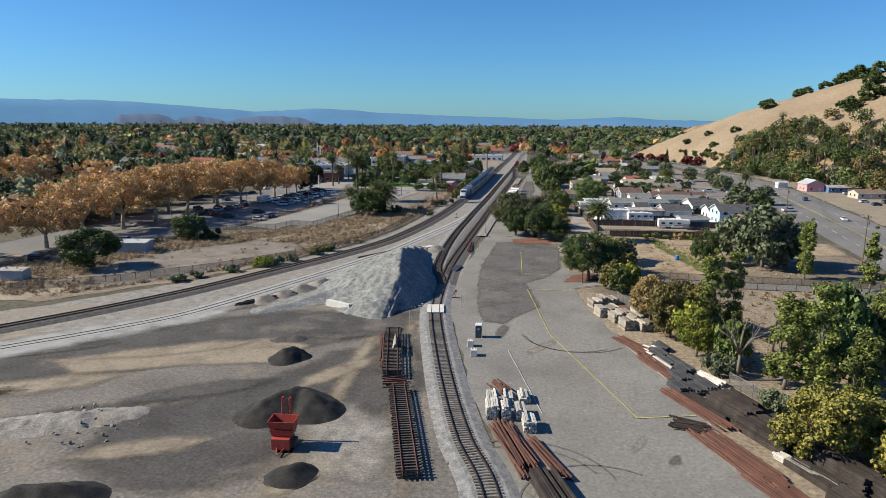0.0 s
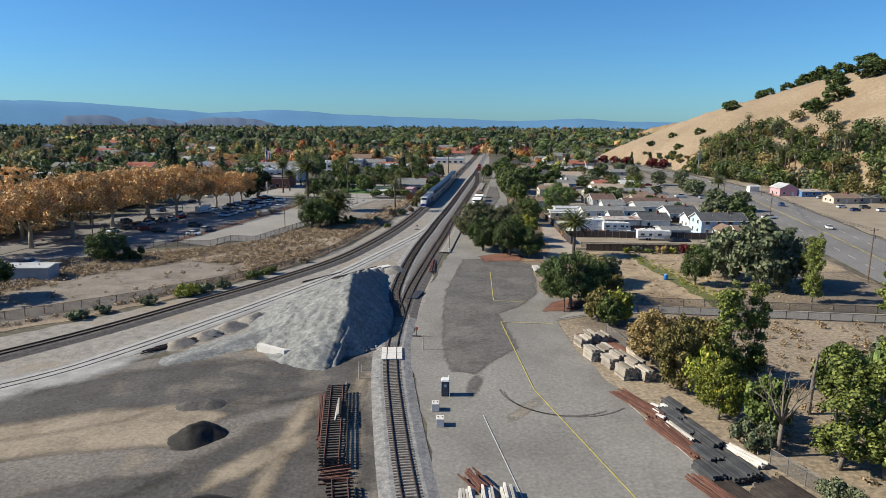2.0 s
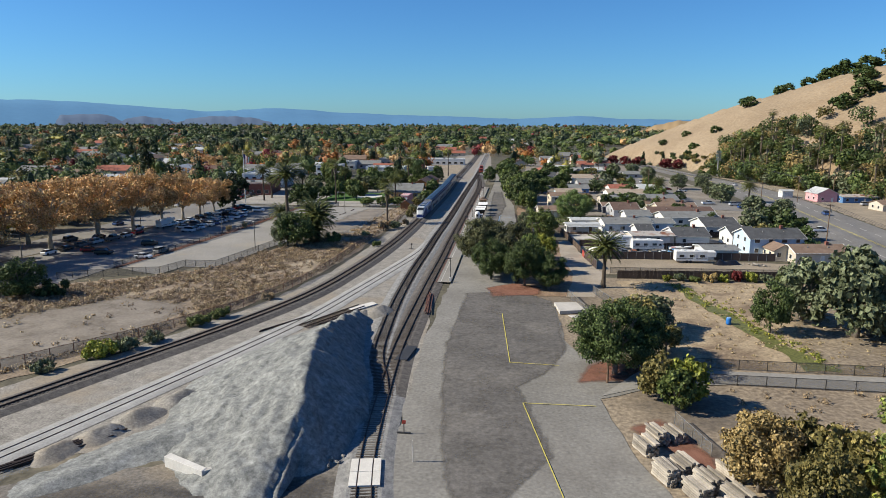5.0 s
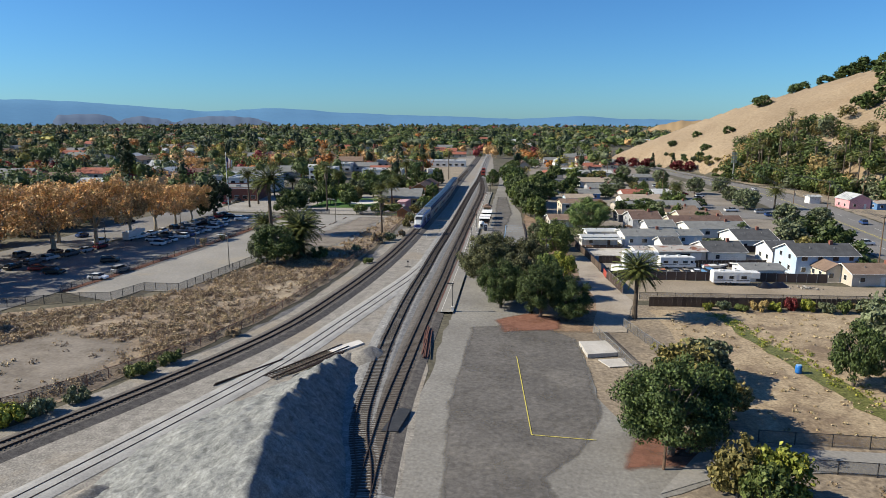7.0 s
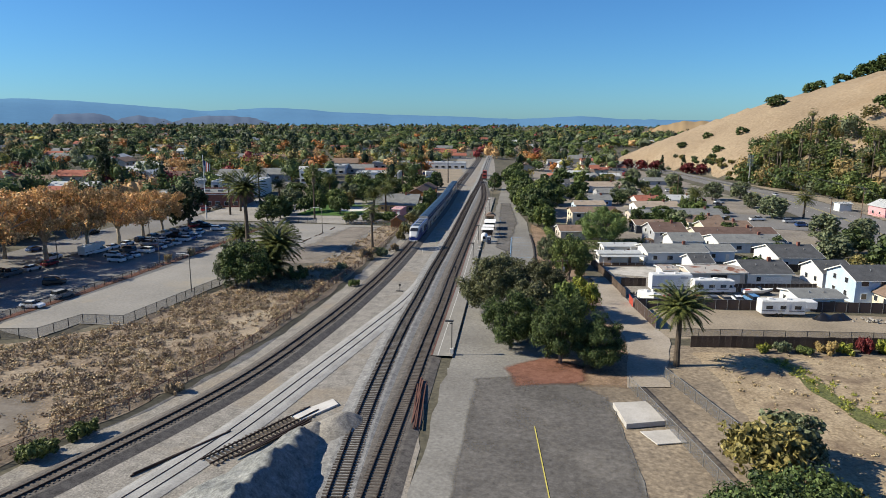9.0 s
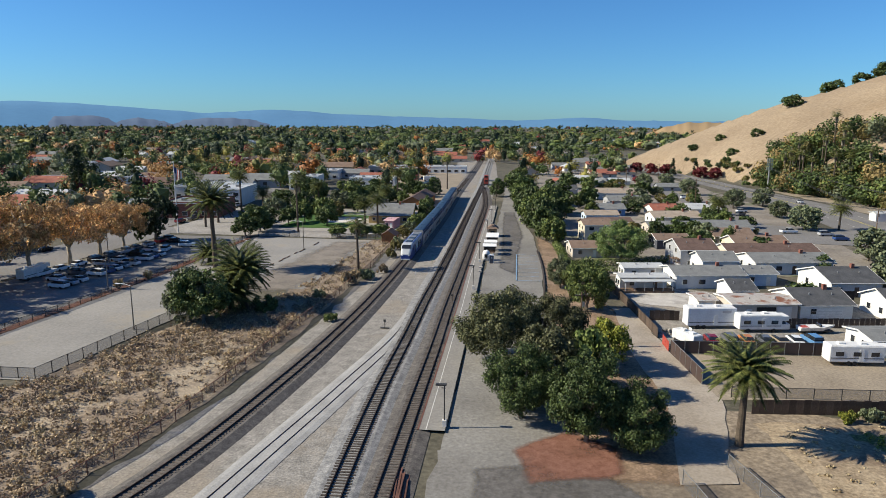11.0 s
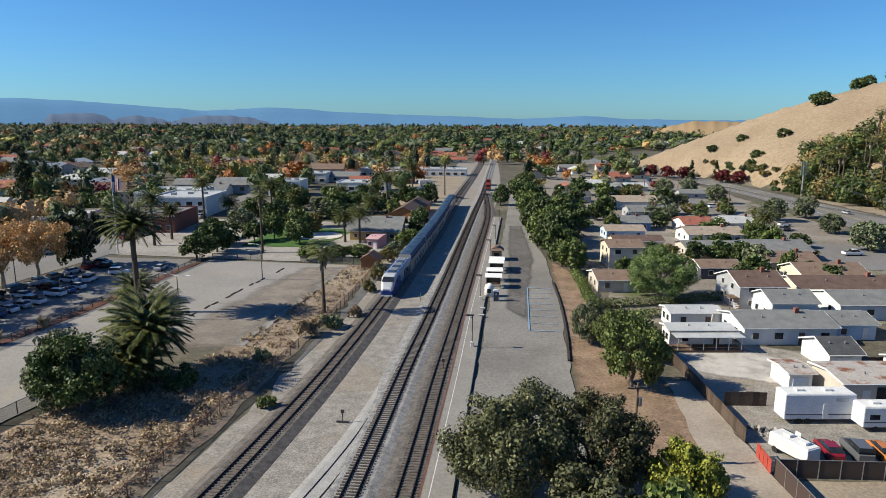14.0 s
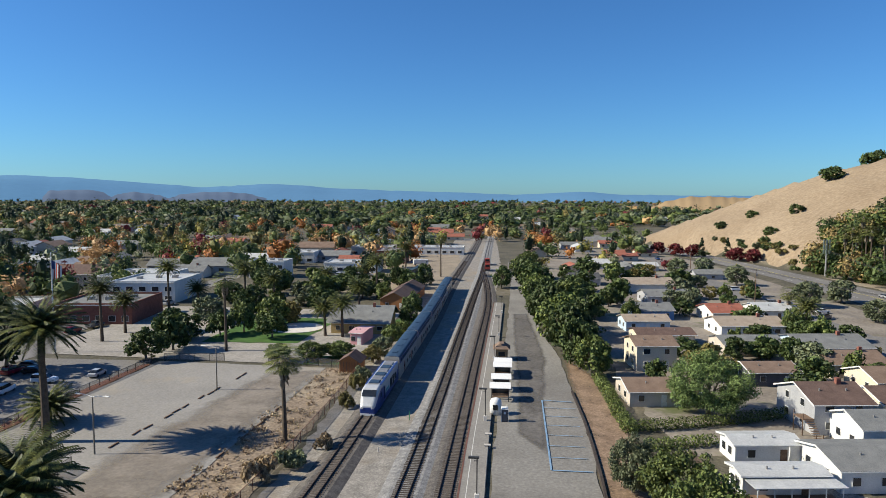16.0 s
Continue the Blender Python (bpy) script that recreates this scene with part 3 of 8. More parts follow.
patch("paved_lane", [(-105.5, 209), (-92, 203.5), (-90, 212.5), (-82, 212.5), (-77, 248), (-76, 268), (-61, 268), (-60, 304), (-60, 330), (-98, 331), (-98.5, 283), (-102.6, 230)], 0.14, PALEASPHALT, "pale old asphalt of the empty lot", 0.25)
patch("parking_lot", [(-142, 150), (-112, 150), (-107, 209), (-104, 230), (-100.5, 283), (-100, 331), (-126, 330), (-128, 296), (-132, 250), (-140, 200)], 0.12, ROAD, "asphalt car park", 0.2)
soft_patch("red_soil_strip", [(-107, 209), (-105.5, 209), (-102.6, 230), (-98.5, 283), (-98, 328), (-100, 328), (-101, 283), (-105, 230)], 0.18, CHIPS, "reddish planting strip along the car park", 0.3)
patch("street", [(-160, 130), (-142, 130), (-141, 200), (-134, 250), (-130, 296), (-128, 334), (-60, 338), (-60, 345), (-136, 346), (-140, 420), (-146, 520), (-153, 520), (-150, 420), (-148, 346), (-150, 300), (-152, 250)], 0.10, ROAD, "asphalt town street", 0.1)
patch("plaza", [(-126, 334), (-60, 332), (-54, 345), (-56, 400), (-100, 400), (-134, 400), (-134, 346)], 0.12, surf("worn plaza concrete", (0.22, 0.205, 0.185), (0.33, 0.31, 0.28), 0.15, 18, speck=0.25, speck_scale=1.0), "pale concrete town plaza and paths", 0.2)
patch("lawn", [(-98, 350), (-74, 352), (-72, 384), (-98, 386)], 0.20, LAWN, "green watered park lawn", 0.4)
patch("lawn", [(-62, 372), (-48.5, 374), (-49, 388), (-54, 388)], 0.20, LAWN, "green strip of station lawn", 0.3)
patch("lawn", [(-66, 332), (-56, 333), (-56, 340), (-66, 340)], 0.20, LAWN, "small green park lawn", 0.3)
patch("street_dirt_lot", [(-92, 440), (-50, 430), (-52, 560), (-62, 640), (-90, 640)], 0.09, TAN, "tan gravel works lot beside the tracks", 0.5)

near_edge = [(70, 20), (76, 120), (79.5, 178), (85, 252), (92, 338), (98, 420), (96, 500), (86, 590), (70, 690), (40, 800), (20, 1000)]
far_edge = [(92, 20), (98, 120), (104, 200), (111.5, 252), (119, 330), (125, 400), (124, 440), (114, 515), (101, 605), (84, 700), (54, 810), (34, 1000)]
patch("main_road", near_edge + far_edge[::-1], 0.16, ROAD, "wide grey asphalt main road", 0.1, 12, "road")
mid = curve_points([(a[0] * 0.5 + b[0] * 0.5, a[1] * 0.5 + b[1] * 0.5) for a, b in zip(near_edge, [far_edge[i] for i in (0, 1, 2, 3, 4, 5, 7, 8, 9, 10, 11)])], 6.0)
for off, dash in ((-0.3, 0), (0.3, 0), (-6.5, 1), (6.5, 1)):
    g = Geo()
    for i in range(0, len(mid) - 1, 2 if dash else 1):
        strip(g, mid[i:i + 2], [(off - 0.09, 0.2), (off + 0.09, 0.2)])
    tagged(new("road_line", g.mesh("road_line", WHITELINE if dash else YELLOWLINE)), "painted lane line on the main road", "line marking", kind="structure")
patch("side_street", [(60, 345), (92, 340), (96, 372), (74, 380), (68, 460), (60, 640), (52, 640), (60, 450)], 0.14, ROAD, "asphalt frontage street with parked cars", 0.2, 6, "road")
patch("roadside_dirt", [(112, 240), (170, 300), (170, 420), (150, 450), (118, 515), (126, 440), (126, 400)], 0.12, TAN, "tan dirt shoulder beyond the road", 1.0)

# parking lines and lot lines
line("lot_line", [(-9.8, 182), (-7.8, 156), (-0.4, 155.6)], 0.19, 0.13, YELLOWLINE, "worn yellow line on the asphalt")
line("lot_line", [(3.6, 141.6), (-5.8, 141.4), (-0.2, 110.7), (11.0, 80.5), (18.2, 82.6)], 0.19, 0.13, YELLOWLINE, "worn yellow boundary line on the asphalt")
line("lot_line", [(-6.6, 101.8), (-0.5, 79.5)], 0.19, 0.10, WHITELINE, "faint white line on the asphalt")
line("lot_line", [(10.7, 111.4), (17.4, 91), (22.2, 65.4)], 0.19, 0.10, WHITELINE, "faint white line along the timber stacks")
line("bay_line", [(-9.6, 312.5), (-14.9, 313), (-14.6, 282.4), (-9.1, 282.4)], 0.22, 0.25, BLUELINE, "pale blue line of disabled parking bays")
for i in range(1, 7):
    line("bay_line", [(-14.7, 282.4 + i * 4.4), (-9.3, 282.4 + i * 4.4)], 0.22, 0.15, BLUELINE, "pale blue parking bay line")

soft_patch("gravel_strip", [(-75, 264), (-63, 268), (-61, 304), (-61, 326), (-70, 326), (-74, 290)], 0.17, CLEARING, "thin tan gravel over the old paving of the empty lot", 4)
random.seed(71)
for i in range(10):
    x, y = random.uniform(-9, 14), random.uniform(46, 140)
    if x > 22 - (y - 66) * 0.24:
        continue
    a, L, W = random.uniform(60, 130), random.uniform(2, 9), random.uniform(0.6, 2.2)
    c_, s_ = math.cos(radians(a)), math.sin(radians(a))
    soft_patch("asphalt_stain", [(x + c_ * u * L / 2 - s_ * v * W / 2, y + s_ * u * L / 2 + c_ * v * W / 2) for u, v in ((-1, -0.4), (-0.3, -1), (0.6, -0.8), (1, 0.2), (0.4, 1), (-0.5, 0.8))], 0.105 + 0.001 * i, ASPHALTNEW if i % 3 else GRAVEL, "old oil stain on the asphalt" if i % 3 else "thin gravel drift on the asphalt", W * 0.5)
for cx, cy, r, a0, a1 in ((4, 112, 9, 190, 330), (3.4, 111, 7.8, 190, 320), (-2, 62, 10, 20, 150), (-2, 62, 8.6, 30, 160), (6, 60, 8, 60, 200)):
    arc = [(cx + r * math.cos(radians(a)), cy + r * math.sin(radians(a))) for a in range(a0, a1, 8)]
    g = strip(Geo(), curve_points(arc, 0.8), [(-0.12, 0.135), (0.12, 0.135)])
    tagged(new("tyre_mark", g.mesh("tyre_mark", ASPHALTNEW)), "curved dark tyre mark on the asphalt", "tyre mark", kind="structure")

# ---------------------------------------------------------------- railway
TRACK_A = [(-118, 62), (-92.6, 95.7), (-77, 121), (-66.5, 145), (-58, 165.5), (-50.3, 190), (-46.5, 218), (-44.6, 245), (-43.9, 270), (-43.9, 300), (-44.3, 340), (-45, 390), (-47.5, 472), (-52.5, 709), (-70, 1300)]
TRACK_B = [(-104, 66), (-85, 87), (-77, 96), (-68.6, 107), (-64, 117), (-57.9, 134), (-51, 155), (-45.1, 175.4), (-40.8, 198.6), (-37.6, 217), (-34.4, 238), (-33, 262)]
TRACK_C = [(-24.3, 141), (-25.7, 147), (-27.3, 152), (-28.6, 158), (-29.6, 167), (-31.2, 188), (-32.3, 215), (-32.6, 240), (-33, 262), (-33.1, 285), (-33.5, 320), (-34.3, 360), (-35.5, 430), (-37, 517), (-43, 709), (-60, 1300)]
TRACK_D = [(-24.3, 141), (-25.1, 150), (-25.9, 162), (-26.4, 181), (-26.9, 210), (-27.2, 235), (-27.7, 258), (-28, 284), (-28.3, 310), (-28.8, 350), (-29.3, 400), (-30.3, 430), (-33, 470), (-36.2, 505)]
TRACK_E = [(-1, 42), (-4.8, 60.3), (-9.1, 71.2), (-13.7, 86.7), (-18.5, 105.4), (-21, 116.3), (-22.6, 125), (-23.7, 134.4), (-24.3, 141)]
tie_geo = Geo().box(0, 0, 0, 2.6, 0.23, 0.17)
TIE_MESH = tie_geo.mesh("tie", TIE)


def track(name, ctrl, bed, label, singles=0, base=0.30, lift=0.0):
    """A track: ballast bed, ties, two rails."""
    root = thing(name, label=label, category="railway track", kind="structure")
    fine = curve_points(ctrl, 2.0)
    g = strip(Geo(), fine, [(-3.0, 0.05 + lift), (-1.75, base + lift), (1.75, base + lift), (3.0, 0.05 + lift)])
    part("ballast", g, bed, root)
    for side in (-0.76, 0.76):
        g = strip(Geo(), fine, [(side - 0.07, base + 0.02), (side - 0.02, base + 0.10), (side - 0.045, base + 0.23), (side + 0.045, base + 0.23), (side + 0.02, base + 0.10), (side + 0.07, base + 0.02)])
        part("rail", g, RAIL, root)
    ties = curve_points(ctrl, 0.56)
    n = 0
    rest = Geo()
    for x, y, h in ties:
        j = random.uniform(-0.06, 0.06)
        if singles and n < singles and y > 55:
            o = part("tie", TIE_MESH, TIE, root)
            o.matrix_basis = pose(x, y, base - 0.1 + random.uniform(-0.01, 0.015), 0, 0, math.degrees(h) - 90 + j * 20)
            n += 1
        elif y < 560:
            rest.box(x + j, y, base - 0.1, 2.6, 0.23, 0.165, math.degrees(h) - 90 + j * 15)
    if rest.v:
        tagged(part("ties", rest, TIE if not singles else TIEGREY, root), kind="stuff")
    return root


track("track_main", TRACK_A, BALLASTDK, "main railway track curving on dark ballast", base=0.5)
track("track_middle", TRACK_C, BALLAST, "straight siding track on pale ballast", base=0.32)
track("track_platform", TRACK_D, BALLASTDK, "platform track with rusty rails", base=0.30, lift=0.01)
track("track_yard", TRACK_E, BALLAST, "yard lead track on grey ballast", singles=130, base=0.34, lift=0.02)
root = thing("track_buried", label="track almost buried in pale stone dust", category="railway track", kind="structure")
fineB = curve_points(TRACK_B, 2.0)
part("stone_dust", strip(Geo(), fineB, [(-2.3, 0.10), (-1.6, 0.2), (1.6, 0.2), (2.4, 0.10)]), WHITEGRAVEL, root)
for side in (-0.75, 0.75):
    part("rail", strip(Geo(), fineB, [(side - 0.05, 0.15), (side - 0.04, 0.27), (side + 0.04, 0.27), (side + 0.05, 0.15)]), RAIL, root)
soft_patch("pale_gravel", [(-130, 38), (-104, 60), (-84, 80), (-62, 106), (-58, 118), (-68, 112), (-90, 88), (-110, 70), (-134, 46)], 0.17, WHITEGRAVEL, "pale stone dust spread along the buried track", 3)

# level crossing panels
for u, w in ((-1.2, 0.78), (0.0, 1.36), (1.2, 0.78)):
    for v in (-1.36, 1.36):
        c_, s_ = math.cos(radians(10.4)), math.sin(radians(10.4))
        tagged(part("crossing_panel", Geo().box(-22.0 + u * c_ - v * s_, 121.4 + u * s_ + v * c_, 0.4, w, 2.66, 0.19, 10.4), CONCPALE, bevel=0.02), "pale concrete crossing panel between the rails", "crossing panel", "crossing panels")

# platform
root = thing("platform", label="long low asphalt platform with a white edge line", category="platform", kind="structure")
edge = curve_points([(-25.3, 204), (-25.6, 230), (-26, 260), (-26.6, 290), (-26.9, 320), (-27.4, 370), (-27.8, 420)], 3.0)
part("deck", strip(Geo(), edge, [(-0.05, 0.05), (0, 0.42), (3.2, 0.42), (3.3, 0.10)]), PLATFORM, root)
part("edge_line", strip(Geo(), edge, [(0.9, 0.43), (1.0, 0.43)]), WHITELINE, root)
part("edge_kerb", strip(Geo(), edge, [(-0.12, 0.05), (-0.12, 0.44), (0.12, 0.44)]), RUST, root, "rusty edge rail")
patch("spilled_brick", [(-25.2, 190), (-24.4, 190), (-25.2, 225), (-25.8, 240), (-26.2, 240), (-25.8, 215)], 0.22, CHIPS, "red brick rubble beside the platform track", 0.4, 1.5)


def train_line(y0, length):
    pts = curve_points(TRACK_A, 0.5)
    return pts[np.argmin(abs(pts[:, 1] - y0)):]


def seat_on_track(line_pts, s, length):
    i, j = int((s + length * 0.18) / 0.5), int((s + length * 0.82) / 0.5)
    a, b = line_pts[i], line_pts[j]
    c = (a + b) / 2
    return pose(c[0], c[1], 0.73, 0, 0, math.degrees(math.atan2(a[1] - b[1], a[0] - b[0])))


def rounded(w, h0, h1, r=0.5, n=4):
    """Body cross section in (y, z) with a rounded roof."""
    p = [(-w, h0), (w, h0)]
    for k in range(n + 1):
        a = k / n * math.pi / 2
        p.append((w - r + r * math.cos(a), h1 - r + r * math.sin(a)))
    for k in range(n + 1):
        a = math.pi / 2 + k / n * math.pi / 2
        p.append((-w + r + r * math.cos(a), h1 - r + r * math.sin(a)))
    return p


TRAINBLUE = paint("deep blue livery", (0.018, 0.045, 0.20), 0.35)
TRAINWHITE = paint("white livery", (0.46, 0.48, 0.50), 0.35)
TRAINSILVER = surf("fluted stainless steel", (0.36, 0.335, 0.30), (0.50, 0.47, 0.43), 0.5, 8, rough=0.4, metal=0.35)
TRAINROOF = surf("blue-grey coach roof", (0.022, 0.05, 0.095), (0.045, 0.08, 0.135), 0.4, 8, rough=0.6, spec=0.15)
TRAINDARK = paint("dark underframe", (0.025, 0.025, 0.028), 0.7)
TEAL = paint("teal mark", (0.05, 0.30, 0.36), 0.5)


def bogie(root, x):
    g = Geo().box(x, 0, -0.45, 3.2, 2.3, 0.45)
    b = part("bogie", g, TRAINDARK, root)
    for dx in (-1.2, 1.2):
        for sy in (-0.76, 0.76):
            w = Geo().tube([(x + dx, sy - 0.07, -0.28), (x + dx, sy + 0.07, -0.28)], 0.42, 14)
            part("wheel", w, DARKSTEEL, b)


def locomotive(m):
    root = thing("locomotive", label="blue and white diesel passenger locomotive with sloped cab", category="locomotive")
    L = 21.5
    rings = []
    for x, w, h0, h1, r in ((-10.7, 1.45, 0.35, 3.5, 0.35), (-10.3, 1.5, 0.2, 3.75, 0.4), (6.6, 1.5, 0.2, 3.75, 0.45), (8.2, 1.5, 0.15, 3.65, 0.55), (9.4, 1.42, 0.1, 2.7, 0.6), (10.3, 1.3, 0.1, 1.75, 0.6), (10.75, 1.1, 0.15, 1.35, 0.45)):
        rings.append([(x, y, z) for y, z in rounded(w, h0, h1, r)])
    part("body", Geo().loft(rings), TRAINWHITE, root, smooth=False)
    nose = []
    for x, w, h0, h1, r in ((5.6, 1.52, 0.12, 3.3, 0.1), (8.2, 1.52, 0.12, 2.9, 0.3), (9.5, 1.44, 0.06, 2.1, 0.4), (10.35, 1.32, 0.06, 1.35, 0.4), (10.8, 1.12, 0.1, 1.1, 0.4)):
        nose.append([(x, y, z) for y, z in rounded(w, h0, h1, r)])
    part("nose_band", Geo().loft(nose), TRAINBLUE, root, "deep blue nose band")
    part("windscreen", Geo().add([(8.42, -1.15, 3.42), (8.42, 1.15, 3.42), (9.42, 1.2, 2.62), (9.42, -1.2, 2.62), (8.5, -1.15, 3.5), (8.5, 1.15, 3.5), (9.52, 1.2, 2.68), (9.52, -1.2, 2.68)], [(0, 1, 2, 3), (4, 7, 6, 5), (0, 4, 5, 1), (3, 2, 6, 7), (1, 5, 6, 2), (0, 3, 7, 4)]), GLASS, root)
    for s in (-1, 1):
        part("side_stripe", Geo().box(-1.5, s * 1.515, 0.2, 17.4, 0.03, 0.95), TRAINBLUE, root, "blue sill stripe")
        part("side_panel", Geo().box(5.2, s * 1.515, 0.7, 3.0, 0.03, 2.3), TRAINBLUE, root, "blue cab side")
        part("cab_window", Geo().box(6.6, s * 1.53, 1.75, 0.9, 0.05, 0.75), GLASS, root)
        part("cab_door", Geo().box(3.4, s * 1.525, 0.6, 0.75, 0.05, 2.1), GLASS, root)
        part("name_mark", Geo().box(0.8, s * 1.52, 1.45, 2.6, 0.03, 0.4), TEAL, root, "teal bar where the operator mark stands")
        grille = part("grille", Geo().box(-3.6, s * 1.525, 0.9, 3.6, 0.05, 1.7), BLACKP, root, "black louvre grille")
        for dx in (-0.55, 0.55):
            part("grille_bar", Geo().add([(-3.6 - dx - 0.12, s * 1.56, 0.95), (-3.6 - dx + 0.12, s * 1.56, 0.95), (-3.6 + dx + 0.12, s * 1.56, 2.55), (-3.6 + dx - 0.12, s * 1.56, 2.55)], [(0, 1, 2, 3)]), TRAINWHITE, grille)
        part("louvre", Geo().box(-6.8, s * 1.525, 1.3, 1.5, 0.05, 1.1), BLACKP, root)
        part("tail_stripe", Geo().add([(-10.2, s * 1.53, 0.7), (-6.4, s * 1.53, 0.7), (-7.4, s * 1.53, 1.3), (-10.2, s * 1.53, 2.9)], [(0, 1, 2, 3)]), TRAINBLUE, root, "sweeping blue stripe")
        part("headlight", Geo().tube([(10.3, s * 0.8, 1.05), (10.86, s * 0.8, 1.05)], 0.14, 10), WHITEP, root)
    for i in range(6):
        part("roof_unit", Geo().box(4.6 - i * 2.5, 0, 3.7, 1.9, 1.9, 0.24, top=0.9), STEEL if i % 2 else TRAINROOF, root, bevel=0.03)
    part("roof_panel", Geo().box(-2, 0, 3.70, 16.4, 1.9, 0.06), STEEL, root)
    part("roof_stripe", Geo().box(-2, 1.18, 3.62, 16, 0.5, 0.12), TRAINBLUE, root)
    part("roof_stripe", Geo().box(-2, -1.18, 3.62, 16, 0.5, 0.12), TRAINBLUE, root)
    part("plough", Geo().box(10.6, 0, -0.5, 0.5, 2.5, 0.65, topy=0.9), WHITEP, root, "pale pilot plough")
    part("fuel_tank", Geo().box(0, 0, -0.4, 6.0, 2.5, 0.65, top=1.0), TRAINDARK, root, bevel=0.08)
    bogie(root, 6.4)
    bogie(root, -6.4)
    root.matrix_basis = m
    return root


def coach(m, first):
    def make():
        root = thing("passenger_coach", label="double-deck silver coach with blue window band", category="railway coach", group="coaches of the train")
        part("body", Geo().extrude(rounded(1.5, -0.25, 4.25, 0.42), 25.4, -12.7), TRAINSILVER, root, smooth=False)
        part("roof", Geo().extrude([(-1.53, 3.80), (1.53, 3.80), (1.48, 4.06), (1.25, 4.24), (0.6, 4.36), (-0.6, 4.36), (-1.25, 4.24), (-1.48, 4.06)], 25.3, -12.65), TRAINROOF, root)
        for s in (-1, 1):
            part("upper_band", Geo().box(0, s * 1.515, 2.65, 25.3, 0.04, 1.15), TRAINBLUE, root, "dark blue band")
            for i in range(10):
                part("window", Geo().box(-10.6 + i * 2.35, s * 1.545, 2.85, 1.8, 0.03, 0.7), GLASS, root)
            for i in range(5):
                part("window", Geo().box(-8 + i * 3.6, s * 1.525, 0.75, 1.5, 0.04, 0.75), GLASS, root)
            for x in (-3.0, 6.5):
                part("door", Geo().box(x, s * 1.525, -0.1, 1.3, 0.04, 2.0), paint("coach door", (0.30, 0.13, 0.09)), root, "reddish door")
            part("skirt", Geo().box(0, s * 1.45, -0.5, 15.0, 0.06, 0.3), TRAINDARK, root)
        part("gangway", Geo().box(12.9, 0, 0, 0.4, 1.5, 3.4), TRAINDARK, root)
        for i in range(4):
            part("roof_vent", Geo().box(-9 + i * 6, 0, 4.34, 1.6, 0.9, 0.12), TRAINROOF, root)
        bogie(root, 9)
        bogie(root, -9)
        return root
    return put("coach", make, m)


tl = train_line(300, 130)
locomotive(seat_on_track(tl, 0, 21.5))
for i in range(5):
    coach(seat_on_track(tl, 22.0 + i * 26, 26), i == 0)

# red wagon-mounted machine parked far along the siding
def rail_machine(x, y):
    root = thing("track_machine", x, y, 0.6, 91, "red track maintenance machine parked on the siding", "rail vehicle")
    part("frame", Geo().box(0, 0, 0, 9, 2.5, 0.5), DARKSTEEL, root)
    part("cab", Geo().box(-3.2, 0, 0.5, 2.6, 2.5, 2.6), REDPAINT, root, bevel=0.08)
    part("cab_window", Geo().box(-4.53, 0, 1.8, 0.06, 1.9, 0.9), GLASS, root)
    part("engine_hood", Geo().box(1.4, 0, 0.5, 5.4, 2.2, 1.7), REDPAINT, root, bevel=0.08)
    for sx in (-3, 3):
        for sy in (-0.76, 0.76):
            part("wheel", Geo().tube([(sx, sy - 0.07, 0), (sx, sy + 0.07, 0)], 0.4, 12), DARKSTEEL, root)


rail_machine(-35.0, 520)
rail_machine(-36.5, 548)


# ---------------------------------------------------------------- heaps
def heap(name, crest, box, mat, label, steep=0.68, seed=0, res=0.7, rough=0.35, category="heap"):
    """Loose material at its angle of repose under a crest line of (x, y, height, slope left)."""
    x0, y0, x1, y1 = box
    nxh, nyh = int((x1 - x0) / res) + 1, int((y1 - y0) / res) + 1
    vs = []
    for j in range(nyh):
        for i in range(nxh):
            x, y = x0 + i * res, y0 + j * res
            best = -9
            for (ax, ay, ah, asl), (bx, by, bh, bsl) in zip(crest, crest[1:] or crest):
                dx, dy = bx - ax, by - ay
                t = min(max(((x - ax) * dx + (y - ay) * dy) / max(dx * dx + dy * dy, 1e-6), 0), 1)
                px, py, ph, ps = ax + dx * t, ay + dy * t, ah + (bh - ah) * t, asl + (bsl - asl) * t
                d = math.hypot(x - px, y - py)
                sl = steep if x > px else ps
                best = max(best, ph - d * sl)
            k = 0.45 * noise.fractal((x * 0.22, y * 0.22, seed), 0.9, 2.1, 5) + 0.28 * (1 - 2.2 * abs(noise.noise((x * 0.45, y * 0.45, seed + 5)))) + 0.2 * noise.noise((x * 1.2, y * 1.2, seed))
            best += k * rough * 2 * min(max(best + 0.6, 0), 1.5) / 1.5
            vs.append((x, y, max(best, -0.06)))
    fs = []
    for j in range(nyh - 1):
        for i in range(nxh - 1):
            q = (j * nxh + i, j * nxh + i + 1, (j + 1) * nxh + i + 1, (j + 1) * nxh + i)
            if max(vs[k][2] for k in q) > 0.0:
                fs.append(q)
    g = Geo()
    g.v, g.f = vs, fs
    return tagged(new(name, g.mesh(name, mat, True)), label, category)


